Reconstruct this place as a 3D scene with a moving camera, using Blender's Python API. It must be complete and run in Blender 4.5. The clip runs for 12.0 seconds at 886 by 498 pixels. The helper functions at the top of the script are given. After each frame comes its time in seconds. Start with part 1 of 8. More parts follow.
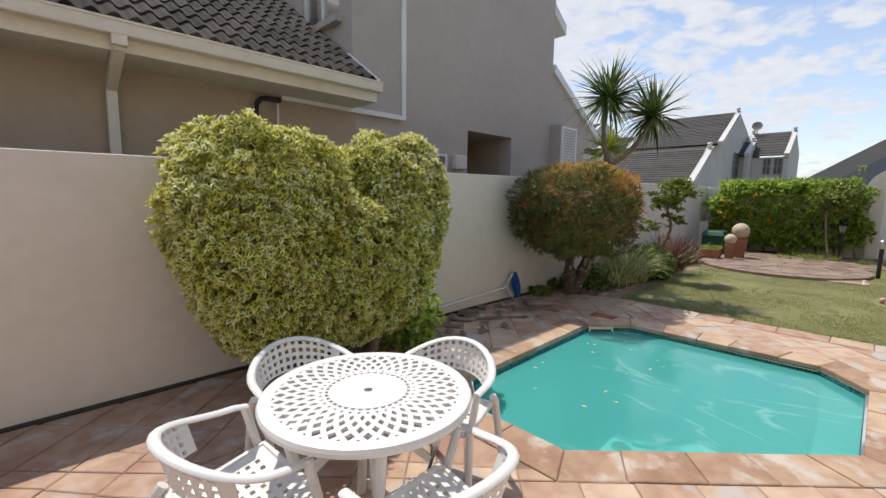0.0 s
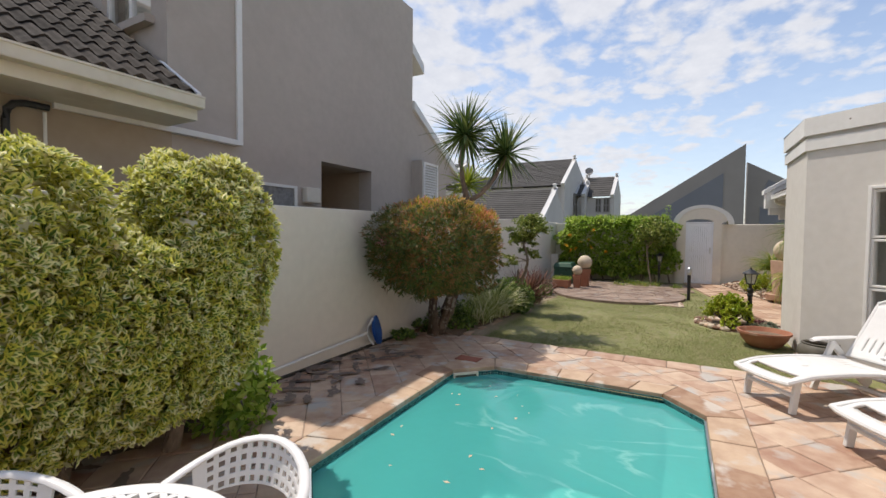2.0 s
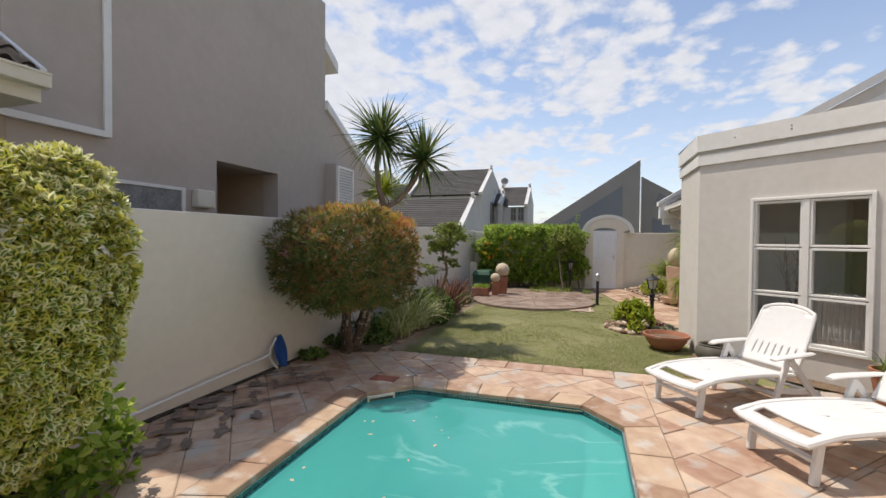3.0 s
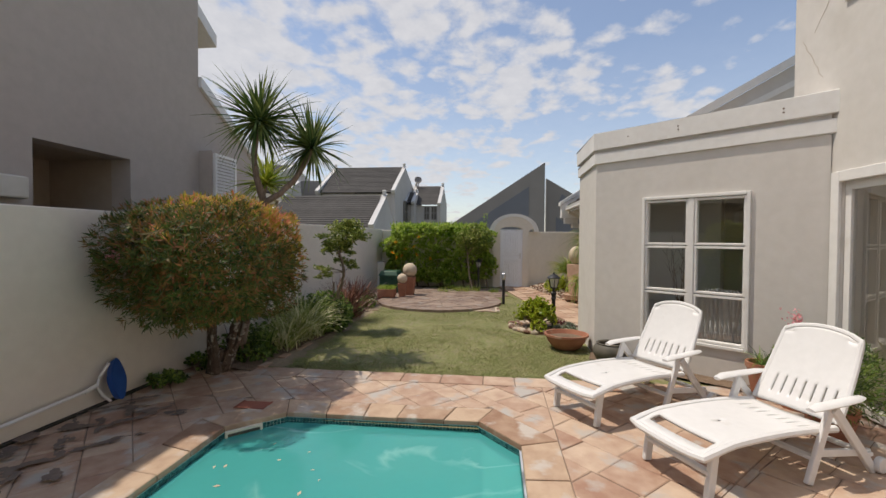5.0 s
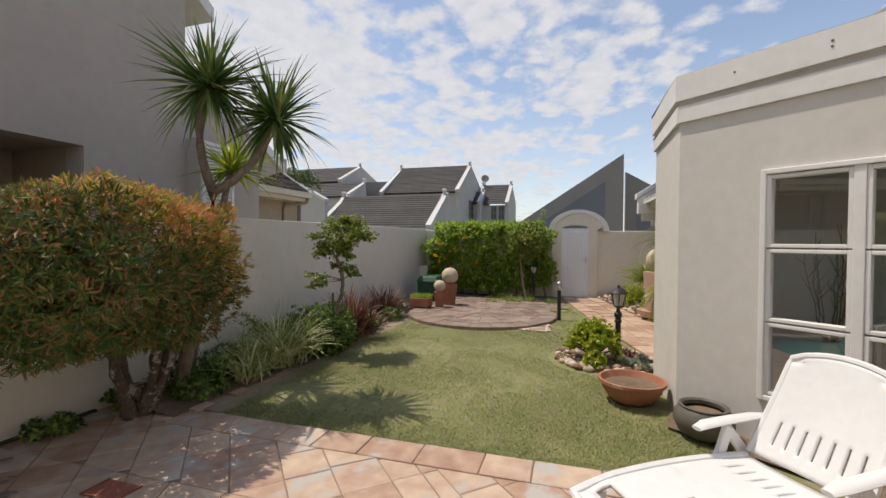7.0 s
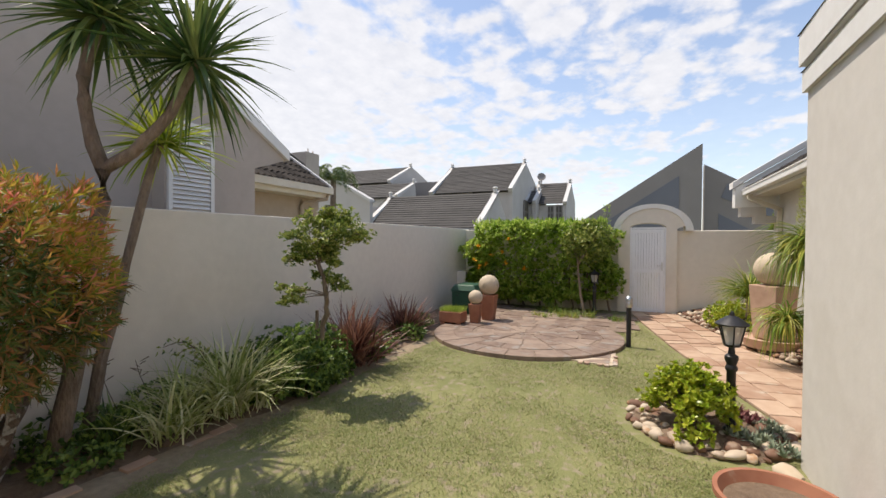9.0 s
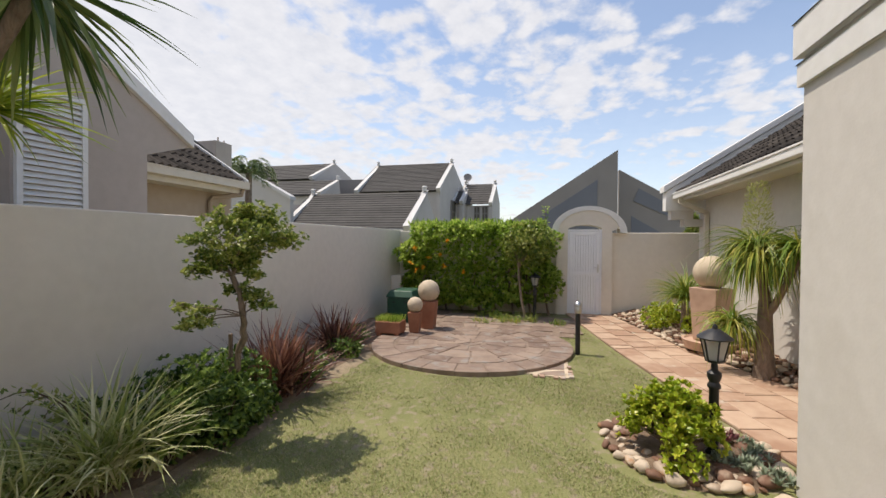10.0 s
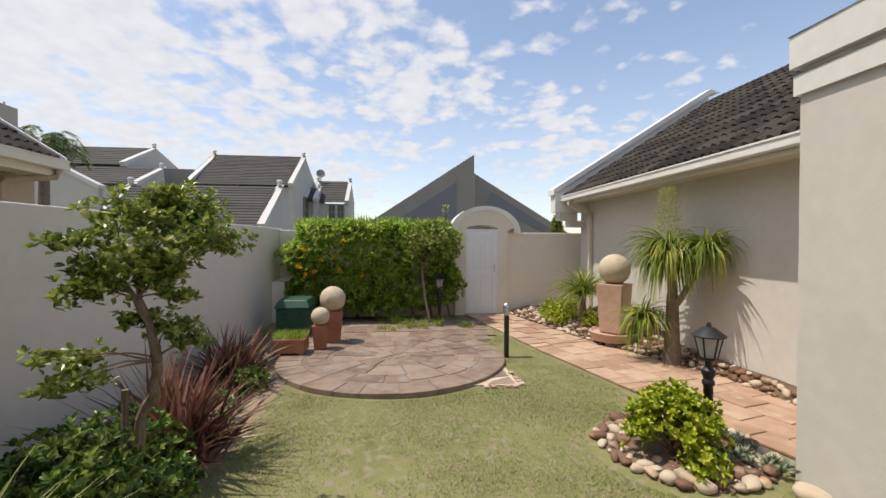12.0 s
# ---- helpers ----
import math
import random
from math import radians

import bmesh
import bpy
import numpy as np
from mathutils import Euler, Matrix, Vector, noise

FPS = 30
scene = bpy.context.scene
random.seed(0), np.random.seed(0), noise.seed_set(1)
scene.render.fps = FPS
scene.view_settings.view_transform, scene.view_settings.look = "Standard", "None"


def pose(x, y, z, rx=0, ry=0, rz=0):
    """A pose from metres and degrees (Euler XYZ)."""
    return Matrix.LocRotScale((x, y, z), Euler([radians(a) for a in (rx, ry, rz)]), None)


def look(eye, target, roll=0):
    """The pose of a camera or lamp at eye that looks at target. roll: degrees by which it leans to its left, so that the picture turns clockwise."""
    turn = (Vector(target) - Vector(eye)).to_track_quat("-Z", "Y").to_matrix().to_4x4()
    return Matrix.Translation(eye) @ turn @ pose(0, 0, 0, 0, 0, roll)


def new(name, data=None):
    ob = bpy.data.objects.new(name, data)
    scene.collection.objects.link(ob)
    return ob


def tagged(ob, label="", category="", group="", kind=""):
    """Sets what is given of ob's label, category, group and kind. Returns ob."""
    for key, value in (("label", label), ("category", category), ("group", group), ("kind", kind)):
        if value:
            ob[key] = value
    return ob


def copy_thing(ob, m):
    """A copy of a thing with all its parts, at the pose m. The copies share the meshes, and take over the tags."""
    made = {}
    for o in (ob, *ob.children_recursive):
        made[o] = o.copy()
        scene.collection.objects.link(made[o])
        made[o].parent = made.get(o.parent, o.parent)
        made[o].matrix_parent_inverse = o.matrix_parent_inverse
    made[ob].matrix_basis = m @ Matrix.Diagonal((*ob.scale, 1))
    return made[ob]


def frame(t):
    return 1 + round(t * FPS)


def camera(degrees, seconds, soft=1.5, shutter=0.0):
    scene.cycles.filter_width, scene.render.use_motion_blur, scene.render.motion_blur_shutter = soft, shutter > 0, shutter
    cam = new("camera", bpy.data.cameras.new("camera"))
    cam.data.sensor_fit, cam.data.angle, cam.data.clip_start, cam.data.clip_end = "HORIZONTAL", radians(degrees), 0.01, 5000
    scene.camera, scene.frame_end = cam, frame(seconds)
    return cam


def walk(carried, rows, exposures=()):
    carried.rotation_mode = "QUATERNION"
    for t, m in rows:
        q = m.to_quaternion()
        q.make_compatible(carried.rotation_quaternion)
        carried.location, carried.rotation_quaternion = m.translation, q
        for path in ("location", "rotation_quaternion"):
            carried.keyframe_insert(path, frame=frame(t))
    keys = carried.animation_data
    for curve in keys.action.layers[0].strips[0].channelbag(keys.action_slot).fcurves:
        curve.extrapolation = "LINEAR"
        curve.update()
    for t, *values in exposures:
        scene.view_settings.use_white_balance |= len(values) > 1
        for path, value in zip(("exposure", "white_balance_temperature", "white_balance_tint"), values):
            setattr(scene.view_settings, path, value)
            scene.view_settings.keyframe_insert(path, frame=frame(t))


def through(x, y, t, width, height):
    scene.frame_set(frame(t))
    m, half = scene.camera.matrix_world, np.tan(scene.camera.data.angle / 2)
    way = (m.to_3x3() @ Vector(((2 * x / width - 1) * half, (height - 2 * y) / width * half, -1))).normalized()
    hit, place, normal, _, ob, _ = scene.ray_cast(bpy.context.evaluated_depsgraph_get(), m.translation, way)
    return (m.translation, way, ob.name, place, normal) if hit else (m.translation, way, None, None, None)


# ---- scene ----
cam = camera(92.3, 12.0)
PATH = [
    (0, (0.007, 0.056, 1.546), (1.403, 1.466, 1.296), 0.8),
    (0.5, (0.082, 0.083, 1.542), (1.577, 1.394, 1.327), 0.8),
    (1, (0.185, 0.135, 1.539), (1.77, 1.343, 1.373), 0.7),
    (1.5, (0.356, 0.192, 1.548), (2.026, 1.286, 1.427), 0.6),
    (2, (0.604, 0.235, 1.564), (2.361, 1.187, 1.485), 0.5),
    (2.5, (0.818, 0.287, 1.573), (2.66, 1.065, 1.522), 0.5),
    (3, (0.945, 0.331, 1.583), (2.849, 0.942, 1.542), 0.5),
    (3.5, (1.043, 0.325, 1.586), (2.986, 0.798, 1.547), 0.6),
    (5.5, (1.926, 0.067, 1.577), (3.914, 0.278, 1.534), 0.3),
    (6, (2.42, -0.078, 1.571), (4.397, 0.224, 1.53), 0.2),
    (6.5, (2.917, -0.195, 1.57), (4.87, 0.235, 1.532), 0.2),
    (7, (3.398, -0.313, 1.578), (5.314, 0.26, 1.54), 0.3),
    (9, (5.17, -0.184, 1.567), (6.993, 0.639, 1.538), 0.4),
    (9.5, (5.461, 0.026, 1.606), (7.345, 0.696, 1.576), 0.4),
    (10, (5.716, 0.301, 1.621), (7.656, 0.788, 1.592), 0.4),
    (10.5, (5.922, 0.617, 1.625), (7.902, 0.897, 1.598), 0.4),
    (11, (6.09, 0.952, 1.621), (8.088, 1.029, 1.594), 0.4),
    (11.5, (6.223, 1.243, 1.623), (8.221, 1.154, 1.596), 0.1),
    (12, (6.318, 1.514, 1.626), (8.304, 1.278, 1.599), 0.1),
]
walk(cam, [(t, look(eye, target, roll)) for t, eye, target, roll in PATH], [(0, 0.62, 6800, 12), (3.2, 0.60, 7000, 13), (5.5, 0.31, 7120, 13), (7.0, 0.46, 7120, 13), (9.0, 0.78, 7120, 13), (10.0, 0.67, 7120, 13), (12, 0.64, 7100, 12)])

# ---- world and sun ----
SUN_WAY = Vector((0.05, 0.43, 1.0)).normalized()
world = bpy.data.worlds.new("world")
scene.world = world
world.use_nodes = True


def sky_nodes():
    nt = world.node_tree
    n, l = nt.nodes, nt.links
    n.clear()
    out = n.new("ShaderNodeOutputWorld")
    bg = n.new("ShaderNodeBackground")
    sky = n.new("ShaderNodeTexSky")
    sky.sky_type = "NISHITA"
    sky.sun_disc = False
    sky.sun_elevation = math.asin(SUN_WAY.z)
    sky.sun_rotation = 0.0
    sky.air_density, sky.dust_density, sky.ozone_density = 1.0, 0.6, 1.2
    bg.inputs["Strength"].default_value = 0.15
    # clouds on a flat layer overhead
    tc = n.new("ShaderNodeTexCoord")
    sep = n.new("ShaderNodeSeparateXYZ")
    l.new(tc.outputs["Generated"], sep.inputs[0])

    def m(op, a, b=None, clamp=False):
        x = n.new("ShaderNodeMath")
        x.operation, x.use_clamp = op, clamp
        for i, v in enumerate((a, b)):
            if v is None:
                continue
            if isinstance(v, (int, float)):
                x.inputs[i].default_value = v
            else:
                l.new(v, x.inputs[i])
        return x.outputs[0]

    z = m("ADD", m("MAXIMUM", sep.outputs[2], 0.0), 0.22)
    px, py = m("DIVIDE", sep.outputs[0], z), m("DIVIDE", sep.outputs[1], z)
    comb = n.new("ShaderNodeCombineXYZ")
    l.new(px, comb.inputs[0])
    l.new(py, comb.inputs[1])
    comb.inputs[2].default_value = 1.7

    def noise_of(scale, detail, rough, dist=0.0):
        t = n.new("ShaderNodeTexNoise")
        t.inputs["Scale"].default_value, t.inputs["Detail"].default_value = scale, detail
        t.inputs["Roughness"].default_value, t.inputs["Distortion"].default_value = rough, dist
        l.new(comb.outputs[0], t.inputs["Vector"])
        return t.outputs[0]

    big, fine, puff = noise_of(0.8, 3, 0.5), noise_of(5.2, 9, 0.58, 0.2), noise_of(16.0, 5, 0.6)
    cell = n.new("ShaderNodeTexVoronoi")
    cell.feature = "SMOOTH_F1"
    cell.inputs["Scale"].default_value, cell.inputs["Smoothness"].default_value = 8.5, 0.35
    bend = n.new("ShaderNodeVectorMath")
    bend.operation = "ADD"
    l.new(comb.outputs[0], bend.inputs[0])
    wob = n.new("ShaderNodeTexNoise")
    wob.inputs["Scale"].default_value, wob.inputs["Detail"].default_value = 5.0, 4.0
    l.new(comb.outputs[0], wob.inputs["Vector"])
    wobs = n.new("ShaderNodeVectorMath")
    wobs.operation = "SCALE"
    wobs.inputs["Scale"].default_value = 0.28
    l.new(wob.outputs["Color"], wobs.inputs[0])
    l.new(wobs.outputs[0], bend.inputs[1])
    l.new(bend.outputs[0], cell.inputs["Vector"])
    lump = m("SUBTRACT", 1.0, cell.outputs["Distance"])
    cover = m("ADD", m("ADD", m("MULTIPLY", big, 0.46), m("MULTIPLY", lump, 0.24)), m("ADD", m("MULTIPLY", fine, 0.46), m("MULTIPLY", puff, 0.14)))
    # the bank thins out to the south and overhead
    lean = m("MULTIPLY", m("ADD", sep.outputs[1], m("MULTIPLY", sep.outputs[2], -0.15)), 0.16)
    cover = m("ADD", cover, lean)
    # the bank is thickest some twenty degrees up
    belt = m("SUBTRACT", 1.0, m("DIVIDE", m("ABSOLUTE", m("SUBTRACT", sep.outputs[2], 0.31)), 0.26), True)
    cover = m("ADD", cover, m("SUBTRACT", m("MULTIPLY", belt, 0.12), 0.065))
    ramp = n.new("ShaderNodeValToRGB")
    ramp.color_ramp.elements[0].position, ramp.color_ramp.elements[1].position = 0.53, 0.70
    ramp.color_ramp.interpolation = "EASE"
    l.new(cover, ramp.inputs[0])
    haze = m("MULTIPLY", m("SUBTRACT", 1.0, m("MULTIPLY", sep.outputs[2], 2.4), True), 0.34)
    amount = m("MAXIMUM", m("MULTIPLY", ramp.outputs[0], 0.93), m("ADD", haze, 0.07))
    tint = n.new("ShaderNodeMix")
    tint.data_type = "RGBA"
    l.new(puff, tint.inputs["Factor"])
    tint.inputs["A"].default_value = (2.75, 3.0, 3.46, 1)
    tint.inputs["B"].default_value = (3.9, 4.09, 4.40, 1)
    mix = n.new("ShaderNodeMix")
    mix.data_type = "RGBA"
    l.new(amount, mix.inputs["Factor"])
    pale = n.new("ShaderNodeMix")
    pale.data_type, pale.blend_type = "RGBA", "MULTIPLY"
    pale.inputs["Factor"].default_value = 1.0
    pale.inputs["B"].default_value = (0.84, 0.84, 0.85, 1)
    l.new(sky.outputs[0], pale.inputs["A"])
    l.new(pale.outputs["Result"], mix.inputs["A"])
    l.new(tint.outputs["Result"], mix.inputs["B"])
    l.new(mix.outputs["Result"], bg.inputs["Color"])
    l.new(bg.outputs[0], out.inputs[0])


sky_nodes()
sun = new("sun", bpy.data.lights.new("sun", "SUN"))
sun.data.energy, sun.data.angle, sun.data.color = 2.62, radians(0.55), (1.0, 0.955, 0.88)
sun.matrix_world = look(SUN_WAY * 30, (0, 0, 0))

# ---- materials ----


def material(name, low, high, rough=0.7, grain=14.0, blotch=1.4, bump=0.15, bump_scale=60.0, vary=0.0, metal=0.0,
             stain=None, stain_scale=1.0, stain_at=0.62, stain_soft=0.12, island=False, spec=0.4, stretch=(1, 1, 1), bump_dist=0.004):
    """A surface between two colours, blotched at two scales, with fine relief and stains of one more colour."""
    mt = bpy.data.materials.new(name)
    mt.use_nodes = True
    nt = mt.node_tree
    n, l = nt.nodes, nt.links
    b = n["Principled BSDF"]
    b.inputs["Roughness"].default_value, b.inputs["Metallic"].default_value = rough, metal
    b.inputs["Specular IOR Level"].default_value = spec
    geo = n.new("ShaderNodeNewGeometry")
    mp = n.new("ShaderNodeMapping")
    mp.inputs["Scale"].default_value = stretch
    l.new(geo.outputs["Position"], mp.inputs["Vector"])

    def noise_of(scale, detail=4):
        t = n.new("ShaderNodeTexNoise")
        t.inputs["Scale"].default_value, t.inputs["Detail"].default_value = scale, detail
        l.new(mp.outputs[0], t.inputs["Vector"])
        return t.outputs[0]

    def m(op, a, c):
        x = n.new("ShaderNodeMath")
        x.operation = op
        for i, v in enumerate((a, c)):
            if isinstance(v, (int, float)):
                x.inputs[i].default_value = v
            else:
                l.new(v, x.inputs[i])
        return x.outputs[0]

    f = m("ADD", m("MULTIPLY", noise_of(grain, 6), 0.55), m("MULTIPLY", noise_of(blotch, 3), 0.55))
    if vary:
        if island:
            r = geo.outputs["Random Per Island"]
        else:
            r = n.new("ShaderNodeObjectInfo").outputs["Random"]
        f = m("ADD", f, m("MULTIPLY", m("SUBTRACT", r, 0.5), vary))
    rp = n.new("ShaderNodeValToRGB")
    rp.color_ramp.elements[0].position, rp.color_ramp.elements[1].position = 0.32, 0.76
    rp.color_ramp.elements[0].color, rp.color_ramp.elements[1].color = (*low, 1), (*high, 1)
    l.new(f, rp.inputs[0])
    colour = rp.outputs[0]
    if stain:
        sr = n.new("ShaderNodeValToRGB")
        sr.color_ramp.elements[0].position, sr.color_ramp.elements[1].position = stain_at, min(1, stain_at + stain_soft)
        l.new(noise_of(stain_scale, 5), sr.inputs[0])
        mx = n.new("ShaderNodeMix")
        mx.data_type = "RGBA"
        l.new(sr.outputs[0], mx.inputs["Factor"])
        l.new(colour, mx.inputs["A"])
        mx.inputs["B"].default_value = (*stain, 1)
        colour = mx.outputs["Result"]
    l.new(colour, b.inputs["Base Color"])
    if bump:
        bp = n.new("ShaderNodeBump")
        bp.inputs["Strength"].default_value, bp.inputs["Distance"].default_value = bump, bump_dist
        l.new(noise_of(bump_scale, 5), bp.inputs["Height"])
        l.new(bp.outputs[0], b.inputs["Normal"])
    return mt


def leaf_material(name, a, b, c, rough=0.45, through=0.25, a_at=0.1, c_at=0.85, spec=0.4, brown=None):
    """Leaves of three colours, one by one."""
    mt = bpy.data.materials.new(name)
    mt.use_nodes = True
    nt = mt.node_tree
    n, l = nt.nodes, nt.links
    p = n["Principled BSDF"]
    p.inputs["Roughness"].default_value = rough
    p.inputs["Specular IOR Level"].default_value = spec
    geo = n.new("ShaderNodeNewGeometry")
    rp = n.new("ShaderNodeValToRGB")
    e = rp.color_ramp.elements
    e[0].position, e[0].color, e[1].position, e[1].color = a_at, (*a, 1), c_at, (*c, 1)
    mid = e.new((a_at + c_at) / 2)
    mid.color = (*b, 1)
    if brown:
        last = e.new(0.97)
        last.color = (*brown, 1)
    nz = n.new("ShaderNodeTexNoise")
    nz.inputs["Scale"].default_value = 3.0
    l.new(geo.outputs["Position"], nz.inputs["Vector"])
    mul = n.new("ShaderNodeMath")
    mul.operation = "MULTIPLY_ADD"
    l.new(nz.outputs[0], mul.inputs[0])
    mul.inputs[1].default_value = 0.7
    sub = n.new("ShaderNodeMath")
    sub.operation = "MULTIPLY_ADD"
    l.new(geo.outputs["Random Per Island"], sub.inputs[0])
    sub.inputs[1].default_value, sub.inputs[2].default_value = 0.75, -0.22
    l.new(sub.outputs[0], mul.inputs[2])
    l.new(mul.outputs[0], rp.inputs[0])
    l.new(rp.outputs[0], p.inputs["Base Color"])
    tr = n.new("ShaderNodeBsdfTranslucent")
    l.new(rp.outputs[0], tr.inputs[0])
    mx = n.new("ShaderNodeMixShader")
    mx.inputs[0].default_value = through
    l.new(p.outputs[0], mx.inputs[1])
    l.new(tr.outputs[0], mx.inputs[2])
    l.new(mx.outputs[0], n["Material Output"].inputs[0])
    return mt


